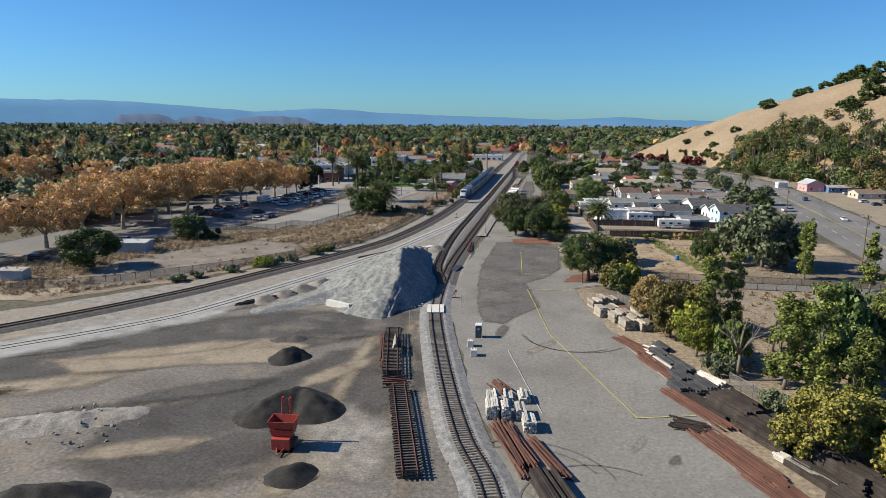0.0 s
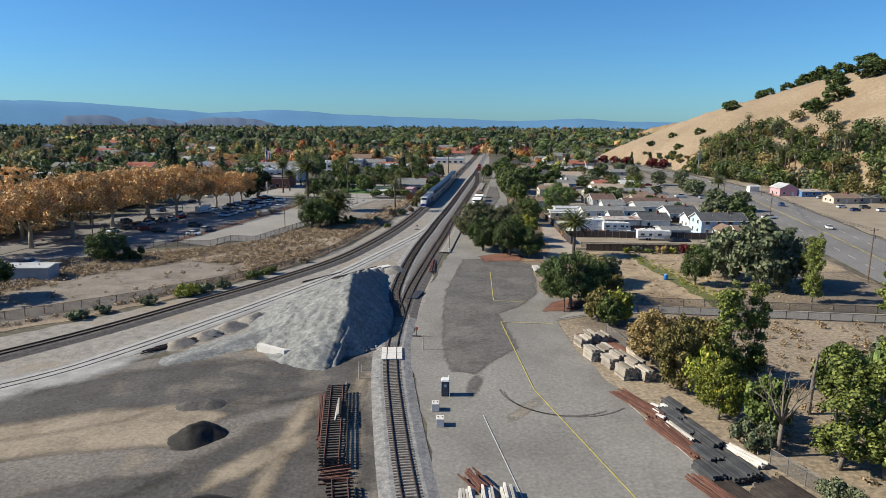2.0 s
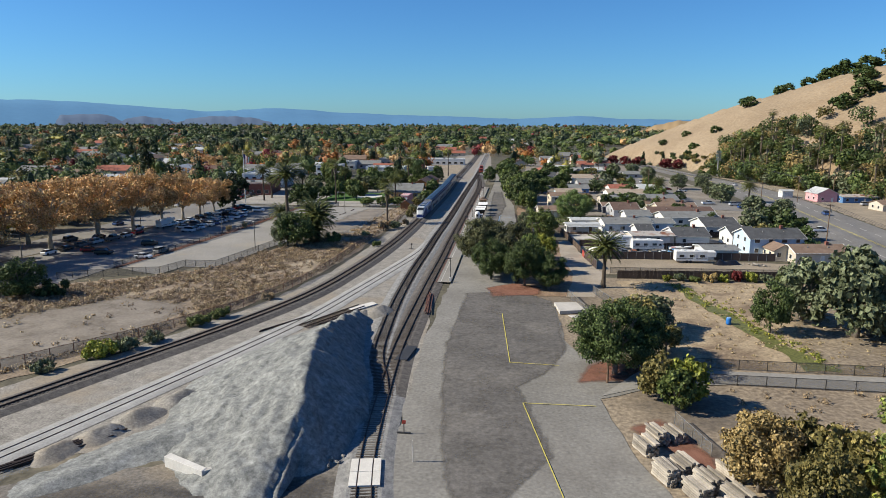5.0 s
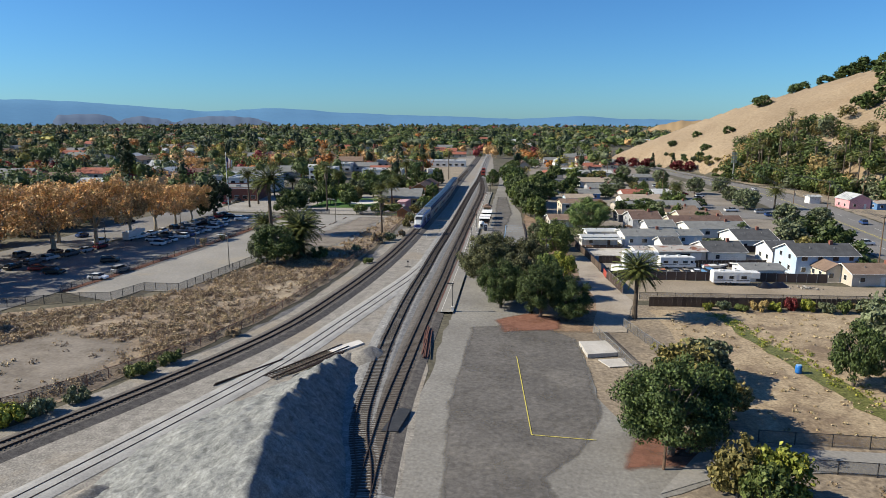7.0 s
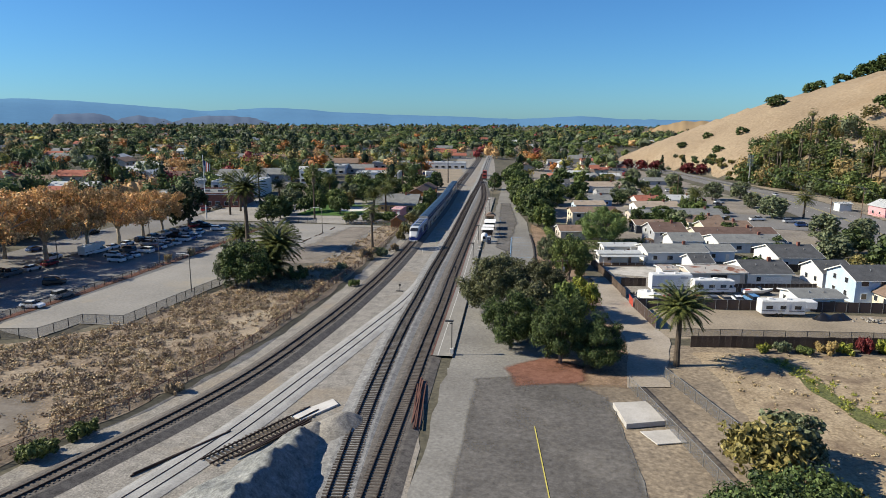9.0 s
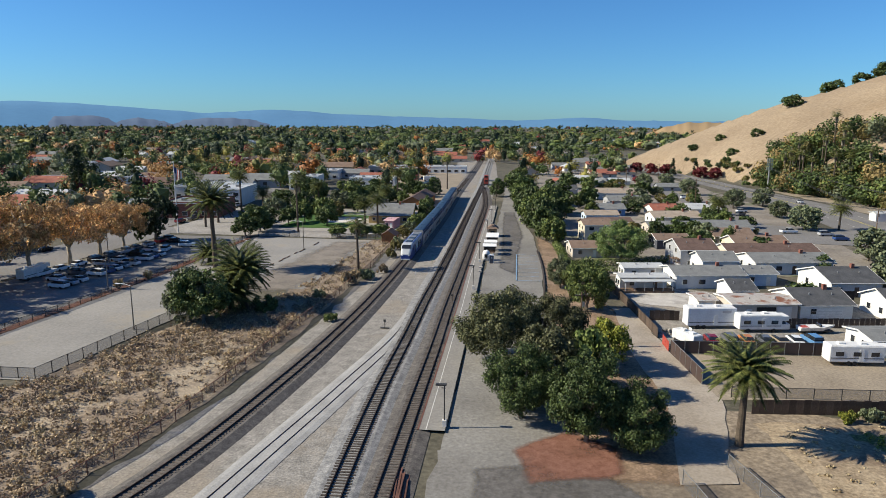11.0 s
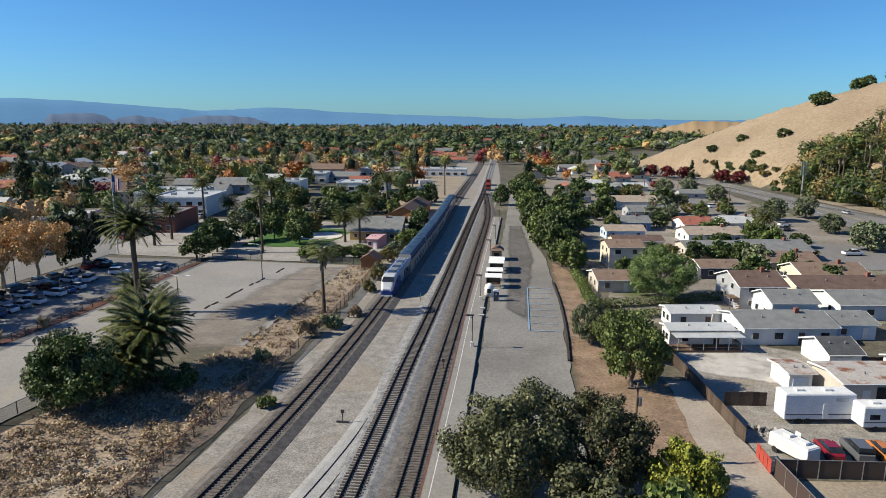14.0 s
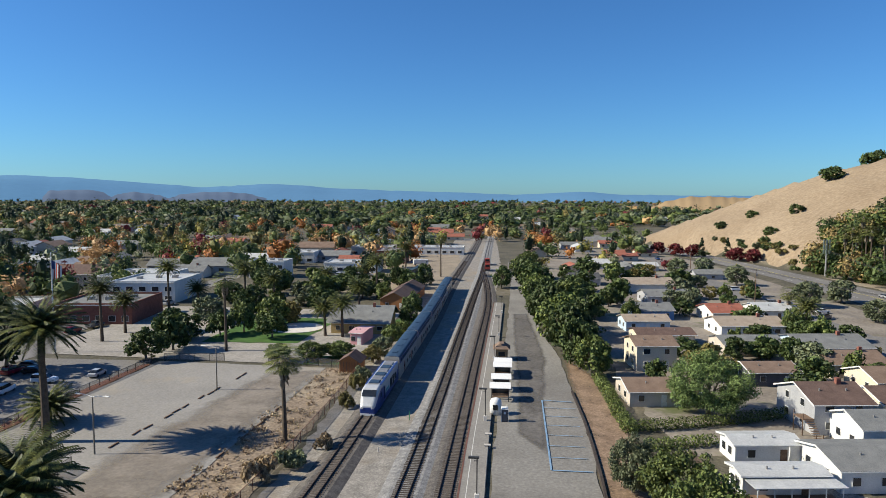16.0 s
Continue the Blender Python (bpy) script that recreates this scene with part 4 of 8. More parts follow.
heap("gravel_mound", [(-29.6, 123.5, 3.0, 0.36), (-30.6, 127.5, 5.2, 0.38), (-32.0, 134, 6.9, 0.40), (-33.6, 141, 7.1, 0.39), (-34.7, 146, 6.7, 0.40), (-35.5, 152, 5.7, 0.42), (-36.0, 160, 4.4, 0.5), (-36.2, 168, 3.0, 0.55), (-36.2, 175, 1.6, 0.55)], (-66, 108, -20, 182), PILE, "large heap of pale crushed stone with a steep face", 0.93, 3, 0.35, 0.5)
heap("gravel_mound", [(-40, 131, 2.6, 0.4), (-47, 124.5, 1.0, 0.2), (-53.5, 115, 0.45, 0.15)], (-66, 104, -30, 138), PILE, "low tongue of crushed stone spilling over the yard", 0.30, 4, 0.6, 0.3)
for i, (x, y, h, r) in enumerate(((-57.5, 121, 1.1, .5), (-55.2, 125.5, 1.2, .5), (-53.2, 130.5, 1.3, .5), (-51.2, 136, 1.2, .5), (-47.8, 146, 1.0, .5), (-33.5, 178.5, 1.6, .5), (-36.5, 176, 1.2, .5))):
    heap("gravel_mound", [(x, y, h, r), (x + 0.8, y + 1.8, h * 0.9, r)], (x - 4, y - 4, x + 5, y + 6), GRAVEL, "small dumped mound of dirty gravel", r, i + 10, 0.4, 0.2, "mound")
heap("cinder_mound", [(-34.0, 72.5, 2.2, 0.6), (-30.6, 76.5, 2.6, 0.6), (-28.2, 74.8, 2.4, 0.6)], (-42, 64, -20, 84), COAL, "black cinder heaps run together", 0.62, 21, 0.4, 0.3)
heap("cinder_mound", [(-25.2, 59.7, 1.5, 0.6), (-24.6, 60.6, 1.4, 0.6)], (-30, 55, -20, 66), COAL, "small black cinder heap", 0.62, 22, 0.4, 0.25)
heap("cinder_mound", [(-39.5, 91.2, 1.5, 0.6), (-38.3, 92.6, 1.4, 0.6)], (-45, 86, -33, 98), COAL, "rough dark heap of broken asphalt", 0.6, 23, 0.35, 0.5)
heap("cinder_mound", [(-44.0, 99.6, 0.8, 0.45), (-41.5, 100.4, 0.9, 0.45)], (-49, 96, -37, 105), YARDDARK, "low dark dirt heap", 0.45, 24, 0.4, 0.2)
heap("cinder_mound", [(-48, 50, 2.0, 0.5), (-44, 51.5, 1.9, 0.5)], (-56, 42, -36, 60), COAL, "black cinder heap at the yard edge", 0.5, 25, 0.4, 0.25)
heap("rubble_mound", [(-63, 63, 0.7, 0.25), (-56, 67, 0.8, 0.25), (-50, 70, 0.5, 0.25)], (-70, 56, -44, 76), GRAVEL, "low scatter of broken rubble", 0.25, 26, 0.4, 0.5, "rubble")


def rock_mesh(seed, s):
    rng = random.Random(seed)
    bm = bmesh.new()
    bmesh.ops.create_icosphere(bm, subdivisions=1, radius=s)
    for v in bm.verts:
        v.co *= rng.uniform(0.65, 1.2)
        v.co.z *= 0.7
    me = bpy.data.meshes.new("stone")
    bm.to_mesh(me)
    bm.free()
    me.materials.append(STONE)
    return me


STONE = surf("broken grey stone", (0.15, 0.14, 0.125), (0.36, 0.335, 0.30), 1.5, 6, vary=0.4, bump=0.4)
ROCKS = [rock_mesh(i, 0.35) for i in range(5)]


def rocks(name, x, y, n, spread, label, mat_scale=1.0):
    root = thing(name, x, y, 0, 0, label, "rubble")
    for i in range(n):
        o = part("stone", ROCKS[i % 5], CONCRETE, root)
        r = random.random() * spread
        a = random.random() * 6.28
        o.matrix_basis = pose(r * math.cos(a) * 1.4, r * math.sin(a), 0.1 + (spread - r) * 0.25 * random.random(), random.uniform(0, 90), 0, random.uniform(0, 360)) @ Matrix.Scale(mat_scale * random.uniform(0.5, 1.3), 4)


rocks("stone_pile", -27.0, 123.8, 40, 1.8, "pile of tan broken stones beside the track")
rocks("stone_pile", 12.5, 148.5, 22, 1.6, "scattered white stones at the kerb", 1.0)
rocks("stone_pile", 1.8, 186.5, 20, 1.2, "broken concrete lumps on the slab", 0.8)
rocks("stone_pile", 23, 88, 18, 2.0, "pale rocks behind the timber stacks", 1.3)
rocks("stone_pile", -55, 66, 34, 6, "scattered grey broken rubble in the yard", 0.7)

# concrete slabs
def slab(name, pts, z0, z1, mat, label):
    n = len(pts)
    g = Geo().add([(x, y, z0) for x, y in pts] + [(x, y, z1) for x, y in pts], [tuple(range(n))[::-1], tuple(range(n, 2 * n))] + [(k, (k + 1) % n, n + (k + 1) % n, n + k) for k in range(n)])
    return tagged(part(name, g, mat, bevel=0.04), label, "slab")


slab("loading_slab", [(-43.6, 120.6), (-38.2, 118.2), (-38.0, 118.9), (-43.3, 121.4)], 0.0, 1.25, CONCPALE, "white concrete retaining wall at the foot of the heap")
slab("loading_slab", [(-38.2, 118.2), (-31.2, 123.4), (-31.6, 124.0), (-38.3, 118.9)], 0.0, 1.2, CONCRETE, "weathered concrete retaining wall at the foot of the heap")
slab("concrete_pad", [(0.3, 189), (4.6, 190), (6.4, 184.6), (1.1, 182.9)], 0.1, 0.75, CONCRETE, "raised old concrete pad")
slab("concrete_pad", [(2.6, 182.2), (6.8, 183.4), (7.6, 180.2), (4, 179.2)], 0.1, 0.24, CONCRETE, "low cracked concrete pad")
slab("concrete_pad", [(-40, 181), (-36, 186.5), (-34.8, 185), (-38, 180)], 0.05, 0.3, CONCPALE, "pale concrete foundation pad beside the track")
slab("track_plate", [(-25.4, 154.2), (-23.4, 154.4), (-22.8, 160.6), (-24.5, 160.9)], 0.3, 0.44, DARKSTEEL, "dark steel plate lying beside the rails")


# ---------------------------------------------------------------- yard stock
def pile_of_bars(name, x, y, yaw, n, length, w, mat, label, high=0.5, skew=4, size=0.15, category="rail pile"):
    """Loose rails or bars, each a piece of its own."""
    root = thing(name, x, y, 0.1, yaw, label, category)
    me = Geo().box(0, 0, 0, 1.0, size, size * 1.1).mesh("bar", mat)
    for i in range(n):
        o = part("bar", me, mat, root)
        l = length * random.uniform(0.75, 1.05)
        o.matrix_basis = pose(random.uniform(-0.08, 0.08) * length, random.uniform(-0.5, 0.5) * w, random.uniform(0, high), 0, random.uniform(-1.5, 1.5), random.uniform(-skew, skew)) @ Matrix.Diagonal((l, 1, 1, 1))
    return root


def stack(name, x, y, yaw, cols, rows, length, mat, label, tw=0.26, th=0.24, gap=0.06, group=""):
    """Ties stacked in courses, each tie a piece."""
    root = thing(name, x, y, 0.1, yaw, label, "timber stack", group)
    me = Geo().box(0, 0, 0, length, tw - gap, th - 0.035).mesh("tie", mat)
    for r in range(rows):
        for c in range(cols):
            if r == rows - 1 and random.random() < 0.35:
                continue
            o = part("tie", me, mat, root)
            o.matrix_basis = pose(random.uniform(-0.2, 0.2), (c - cols / 2 + 0.5) * tw, r * th, 0, 0, random.uniform(-1.6, 1.6))
    return root


for x, y, c, r in ((-6.6, 76.8, 7, 10), (-4.9, 76.8, 6, 10), (-6.9, 80.4, 7, 9), (-5.0, 81.8, 6, 6), (-3.0, 82.2, 7, 6), (-1.9, 74.2, 7, 8), (-3.2, 77.4, 6, 7)):
    stack("tie_stack", x, y + 1.2, 100, c - 2, int(r * 0.75), 2.7, TIEWHITE, "stack of pale weathered ties on the asphalt", 0.30, 0.265, group="pale tie stacks")
for x, y, c, r in ((7.8, 130.4, 7, 8), (9.6, 133.2, 7, 8), (11.6, 133.8, 7, 7), (9.0, 124.6, 8, 10), (11.0, 126.5, 7, 9), (11.2, 121.6, 7, 10), (12.8, 123.5, 8, 8), (13.0, 117.6, 9, 10), (14.6, 120.5, 8, 10), (15.6, 117.4, 8, 8), (15.6, 126, 7, 7)):
    stack("tie_stack", x, y, 112, c - 2, int(r * 0.75), 2.8, TIETAN, "stack of tan sawn ties at the lot edge", 0.32, 0.265, group="tan tie stacks")
pile_of_bars("rail_pile", -3.2, 70, 112, 46, 12, 2.6, RUST, "heap of long red rusted rails", 0.7, 3)
pile_of_bars("rail_pile", 0.4, 68.5, 118, 18, 9, 1.2, RUST, "small heap of rusted rails", 0.5, 3)
stack("timber_stack", 1.2, 61, 112, 9, 5, 7, TIEDARK, "low stack of dark timbers", 0.3, 0.26)
pile_of_bars("rail_pile", -6.4, 85.5, 116, 14, 4, 1.8, RUST, "rusted rail ends behind the tie stacks", 0.9, 14)
pile_of_bars("rail_pile", 13.2, 107.6, 120, 24, 9, 2.4, RUST, "rusted rails laid at the lot edge", 0.3, 6)
pile_of_bars("rail_pile", 16, 98.5, 113, 26, 10, 2.2, RUST, "rusted rails along the white line", 0.3, 4)
pile_of_bars("pipe_pile", 16.6, 100, 113, 10, 5, 0.8, TIEWHITE, "pale poles laid on the rails", 0.45, 3, category="pole pile")
pile_of_bars("rail_pile", 18.6, 84.5, 117, 24, 12, 1.8, RUST, "rusted rails beside the timber stack", 0.3, 3)
pile_of_bars("timber_pile", 20, 86, 117, 18, 11, 1.4, TIEDARK, "dark timbers lying loose", 0.3, 4, 0.25, "timber pile")
pile_of_bars("timber_pile", 16.8, 79.2, 165, 22, 4.2, 2.2, TIEDARK, "scatter of short dark bars on the asphalt", 0.4, 16, 0.2, "timber pile")
pile_of_bars("rail_pile", 20.6, 72.8, 117, 34, 12, 3.4, RUST, "wide layer of rusted rails", 0.25, 3)
pile_of_bars("rail_pile", 24.6, 63.5, 117, 34, 13, 3.6, RUST, "wide layer of orange rusted rails", 0.25, 2)
for x, y, c, r, L in ((22.8, 83.5, 8, 6, 8), (25.4, 77.4, 9, 5, 8.5), (24.2, 86, 5, 5, 6), (28.2, 73.4, 6, 6, 6), (30.6, 69.2, 7, 6, 6), (27.4, 70, 6, 3, 7), (33.6, 65, 7, 6, 6), (29.4, 64, 6, 3, 7), (36.6, 60, 7, 6, 6), (27.6, 79.5, 4, 4, 6)):
    stack("timber_stack", x, y, 117, c, r, L * 0.84, TIEDARK, "stack of long near-black timbers", 0.4, 0.36, group="dark timber stacks")
for x, y in ((16.6, 104.5), (18.0, 101.3), (19.4, 98.0), (20.4, 94.6), (18.2, 94.4), (21.2, 91.6), (19.6, 91.0), (17.6, 90.8), (17.4, 107.5)):
    stack("timber_stack", x, y, 112, random.randint(5, 7), random.randint(2, 4), 3.4, surf("slate dark timber", (0.035, 0.037, 0.042), (0.085, 0.087, 0.092), 1.5, 6, rough=0.6, vary=0.2) if "slate" not in MADE else MADE["slate"], "low bundle of slate-dark ties", 0.3, 0.26, group="dark tie bundles")
for x, y in ((26.2, 71.5), (28.8, 67.8), (22.2, 95)):
    stack("plank_stack", x, y, 122, 4, 3, 5, TIEWHITE, "pale planks laid over the dark timber", 0.3, 0.24)
for i in range(9):
    tagged(part("pvc_block", Geo().box(14.9 + (i % 3) * 1.1 + random.random() * 0.4, 107.2 - (i // 3) * 1.6, 0.1, 0.5, 1.2, 0.45, 20 + random.random() * 30), WHITEP, bevel=0.04), "white plastic block among the rails", "block", "white blocks")

# track panels lying in the yard
def track_panel(x, y, yaw, length, n, label, lift=0.0):
    root = thing("track_section", x, y, 0.12 + lift, yaw, label, "track panel", "assembled track panels")
    for i in range(n):
        o = part("tie", TIE_MESH, TIE, root)
        o.matrix_basis = pose(random.uniform(-0.12, 0.12), -length / 2 + (i + 0.5) * length / n, 0, 0, 0, random.uniform(-1.5, 1.5))
    for s in (-0.76, 0.76):
        part("rail", Geo().box(s, 0, 0.17, 0.09, length * 1.02, 0.16), RUST if lift else RAIL, root)
    return root


for k in range(3):
    track_panel(-16.4, 72.4, 17, 22.5, 38, "track panel of rusty rails on dark ties stacked in the yard", k * 0.36)
for k in range(4):
    track_panel(-24.0, 96.5, 14, 20, 34, "track panel of rusty rails on dark ties in a stack", k * 0.36)
pile_of_bars("rail_pile", -25.9, 97.4, 104, 12, 14, 1.2, RUST, "rusted rails beside the track panels", 1.0, 3)
pile_of_bars("rail_pile", -20.6, 85.2, 15, 16, 3.4, 3.0, RUST, "short rusted bars between the panels", 0.5, 12)
pile_of_bars("pipe_pile", -24.3, 98, 103, 3, 5, 1.0, TIEWHITE, "pale poles on the track panels", 1.8, 2, category="pole pile")
pile_of_bars("rail_pile", -56.5, 122.8, 55, 14, 13, 1.6, RAIL, "dark rails laid beside the buried track", 0.3, 2)
track_panel(-41.2, 176.0, -27, 16, 26, "old track panel lying beside the buried track")
pile_of_bars("rail_pile", -39.2, 175.5, 63, 8, 11, 1.2, RAIL, "dark rails beside the old panel", 0.3, 2)
pile_of_bars("rail_pile", -48.5, 170, 62, 2, 12, 0.6, RAIL, "single long rails lying in the gravel", 0.1, 1)
pile_of_bars("rail_pile", -24.6, 187, 94, 8, 15, 1.1, RUST, "red guard rails beside the platform track", 0.3, 2)

# red hopper spreader among the cinder heaps
def hopper_spreader(x, y, yaw):
    """Towed spreader: boxy chassis, flared two-tier hopper, twin upright conveyor arms behind."""
    root = thing("hopper_spreader", x, y, 0.05, yaw, "red steel hopper with twin upright arms", "machine")
    part("body", Geo().box(-0.7, 0, 0.35, 1.7, 2.4, 1.35), REDPAINT, root, bevel=0.05)
    part("body_frame", Geo().box(0.4, 0, 0.5, 3.0, 1.6, 0.3), DARKSTEEL, root)
    for z, w, d, h in ((1.75, 2.5, 1.7, 0.85), (2.65, 2.9, 1.9, 0.95)):
        tray = part("hopper", Geo(), REDPAINT, root)
        g = Geo()
        for sx, sy, lx, ly in ((-1, 0, 0.08, w), (1, 0, 0.08, w), (0, -1, d, 0.08), (0, 1, d, 0.08)):
            k = 0.22
            x0, y0 = sx * d / 2, sy * w / 2
            lo = [(x0 + ux * lx / 2, y0 + uy * ly / 2, z) for ux, uy in ((-1, -1), (1, -1), (1, 1), (-1, 1))]
            hi = [(px * 1.0 + (k if px > 0 else -k), py + (k if py > 0 else -k), z + h) for px, py, _ in lo]
            g.add(lo + hi, [(3, 2, 1, 0), (4, 5, 6, 7), (0, 1, 5, 4), (1, 2, 6, 5), (2, 3, 7, 6), (3, 0, 4, 7)])
        tray.data = g.mesh("hopper", REDPAINT)
        part("tray_floor", Geo().box(0, 0, z + 0.02, d, w, 0.06), DARKSTEEL, tray)
    for s in (-0.5, 0.5):
        arm = part("arm", Geo().box(1.5, s, 0.6, 0.26, 0.30, 5.0), REDPAINT, root)
        part("arm_face", Geo().box(1.5, s + 0.17, 2.6, 0.20, 0.03, 2.9), WHITEP, arm)
        part("wheel", Geo().tube([(0.2, s * 2.5 - 0.15, 0.42), (0.2, s * 2.5 + 0.15, 0.42)], 0.45, 14), BLACKP, root)
        part("tow_bar", Geo().tube([(-1.5, s, 0.6), (-2.7, s * 0.2, 0.35)], 0.08, 6), REDPAINT, root)
    part("engine", Geo().box(-0.4, -1.5, 0.5, 1.1, 0.7, 0.9), DARKSTEEL, root, bevel=0.06)
    for z in (3.2, 4.6):
        part("arm_brace", Geo().box(1.5, 0, z, 0.12, 1.0, 0.12), REDPAINT, root)
    return root


hopper_spreader(-28.3, 65.6, 96).scale = (0.9, 0.86, 0.95)

# portable toilets
def toilet(x, y, yaw):
    def make():
        r = thing("portable_toilet", label="navy portable toilet with a white roof", category="portable toilet", group="portable toilets")
        part("cabin", Geo().box(0, 0, 0, 1.12, 1.15, 2.05), paint("navy plastic", (0.022, 0.03, 0.05), 0.5), r, bevel=0.03)
        part("roof", Geo().box(0, 0, 2.05, 1.2, 1.22, 0.25, top=0.85), WHITEP, r, bevel=0.04)
        part("side_frame", Geo().box(-0.55, -0.56, 0, 0.08, 0.08, 2.1), WHITEP, r)
        part("side_frame", Geo().box(0.55, -0.56, 0, 0.08, 0.08, 2.1), WHITEP, r)
        part("vent_pipe", Geo().tube([(0.4, 0.4, 2.2), (0.4, 0.4, 2.6)], 0.06, 8), WHITEP, r)
        part("door", Geo().box(0, -0.59, 0.12, 0.8, 0.04, 1.85), paint("slate door", (0.05, 0.06, 0.085), 0.5), r)
        part("sign_plate", Geo().tube([(0, -0.6, 1.5), (0, -0.63, 1.5)], 0.2, 12), paint("pale blue plate", (0.3, 0.4, 0.55)), r)
        return r
    put("toilet", make, spot(x, y, 0.1, yaw))


toilet(-12.0, 107.6, 4)
toilet(-21.3, 301.4, 4)
for x, y in ((-12.7, 102.8), (-11.6, 98.6)):
    r = thing("concrete_block", x, y, 0.1, 6, "pale precast concrete block with lifting holes", "concrete block", "concrete blocks")
    part("block", Geo().box(0, 0, 0, 0.95, 1.2, 1.0), CONCPALE, r, bevel=0.04)
    for dx in (-0.25, 0.25):
        part("lifting_eye", Geo().tube([(dx, 0, 1.0), (dx, 0, 1.1)], 0.08, 8), DARKSTEEL, r)

# switch stand, markers
for x, y, red in ((-19.7, 131.2, 1), (-27.4, 262, 0), (-37.5, 243, 0)):
    r = thing("switch_stand", x, y, 0.1, 0, "low switch stand with a target", "switch stand")
    part("base", Geo().box(0, 0, 0, 1.6, 0.25, 0.15), DARKSTEEL, r)
    part("mast", Geo().tube([(0, 0, 0.1), (0, 0, 1.3)], 0.06, 8), DARKSTEEL, r)
    part("target", Geo().box(0, 0, 1.2, 0.45, 0.06, 0.45), REDPAINT if red else DARKSTEEL, r)
for x, y, h in ((-17.6, 124.8, 2.6), (-24.8, 111.5, 2.6), (-25.2, 114.8, 0.9), (-38.0, 262, 1.0), (-39.0, 286, 0.8), (-36.8, 300, 1.6)):
    tagged(part("marker_post", Geo().tube([(x, y, 0), (x, y, h)], [0.07, 0.06], 8), paint("green marker", (0.05, 0.25, 0.12)) if h == 1.6 else TIEWHITE), "slim upright marker post beside the track", "post", "marker posts")
tagged(part("pipe", Geo().tube([(-25.4, 104.2, 0.2), (-26.0, 109.6, 0.25)], 0.14, 10), STEEL), "grey pipe lying along the ditch", "pipe")


# ---------------------------------------------------------------- buildings
ROOFBROWN = surf("brown shingle roof", (0.14, 0.095, 0.07), (0.23, 0.165, 0.125), 0.6, 10, bump=0.4)
ROOFDKBROWN = surf("dark brown shingle roof", (0.085, 0.055, 0.045), (0.15, 0.10, 0.082), 0.6, 10, bump=0.4)
ROOFGREY = surf("grey shingle roof", (0.13, 0.135, 0.135), (0.21, 0.215, 0.21), 0.6, 10, bump=0.4)
ROOFDARK = surf("charcoal shingle roof", (0.048, 0.05, 0.054), (0.095, 0.098, 0.104), 0.6, 10, bump=0.4)
ROOFPALE = surf("pale metal roof", (0.36, 0.37, 0.37), (0.50, 0.51, 0.50), 0.5, 8, rough=0.5)
ROOFRUST = surf("rust-streaked metal roof", (0.33, 0.30, 0.27), (0.45, 0.42, 0.38), 0.4, 8, rough=0.6, wear=((0.20, 0.085, 0.045), 0.35, 0.5, 0.6))
ROOFRED = surf("red tile roof", (0.22, 0.075, 0.05), (0.34, 0.13, 0.09), 0.6, 10, bump=0.4)
ROOFTAN = surf("tan gravel roof", (0.25, 0.20, 0.155), (0.36, 0.30, 0.24), 0.6, 10)
WALLS = {
    "white": surf("white stucco wall", (0.56, 0.555, 0.53), (0.70, 0.695, 0.67), 0.5, 9, bump=0.1),
    "cream": surf("cream stucco wall", (0.52, 0.46, 0.36), (0.64, 0.575, 0.46), 0.5, 9, bump=0.1),
    "beige": surf("beige siding wall", (0.42, 0.37, 0.31), (0.54, 0.48, 0.41), 0.5, 9, bump=0.1),
    "grey": surf("grey siding wall", (0.28, 0.29, 0.31), (0.38, 0.39, 0.41), 0.5, 9, bump=0.1),
    "blue": surf("light blue siding wall", (0.36, 0.46, 0.56), (0.48, 0.58, 0.68), 0.5, 9, bump=0.1),
    "deepblue": surf("mid blue siding wall", (0.07, 0.16, 0.33), (0.11, 0.22, 0.42), 0.5, 9, bump=0.1),
    "dark": surf("dark blue-grey siding wall", (0.05, 0.055, 0.065), (0.09, 0.095, 0.11), 0.5, 9, bump=0.1),
    "pink": surf("pink stucco wall", (0.55, 0.27, 0.29), (0.66, 0.36, 0.37), 0.5, 9, bump=0.1),
    "yellow": surf("mustard timber wall", (0.36, 0.26, 0.11), (0.46, 0.34, 0.16), 0.5, 9, bump=0.1),
    "brick": surf("red brick wall", (0.16, 0.06, 0.045), (0.26, 0.11, 0.08), 1.2, 8, bump=0.3),
    "rusty": surf("orange-brown timber wall", (0.25, 0.11, 0.045), (0.36, 0.17, 0.075), 0.8, 9, bump=0.2),
}


def window(parent, x, y, z, w, h, side="front"):
    """A framed pane set proud of a wall; side: the wall that it sits on."""
    if side == "front":
        f = part("window", Geo().box(x, y - 0.04, z, w + 0.16, 0.08, h + 0.16), WHITEP, parent)
        part("pane", Geo().box(x, y - 0.09, z + 0.08, w, 0.04, h), GLASS, f)
    else:
        f = part("window", Geo().box(x - 0.04, y, z, 0.08, w + 0.16, h + 0.16), WHITEP, parent)
        part("pane", Geo().box(x - 0.09, y, z + 0.08, 0.04, w, h), GLASS, f)


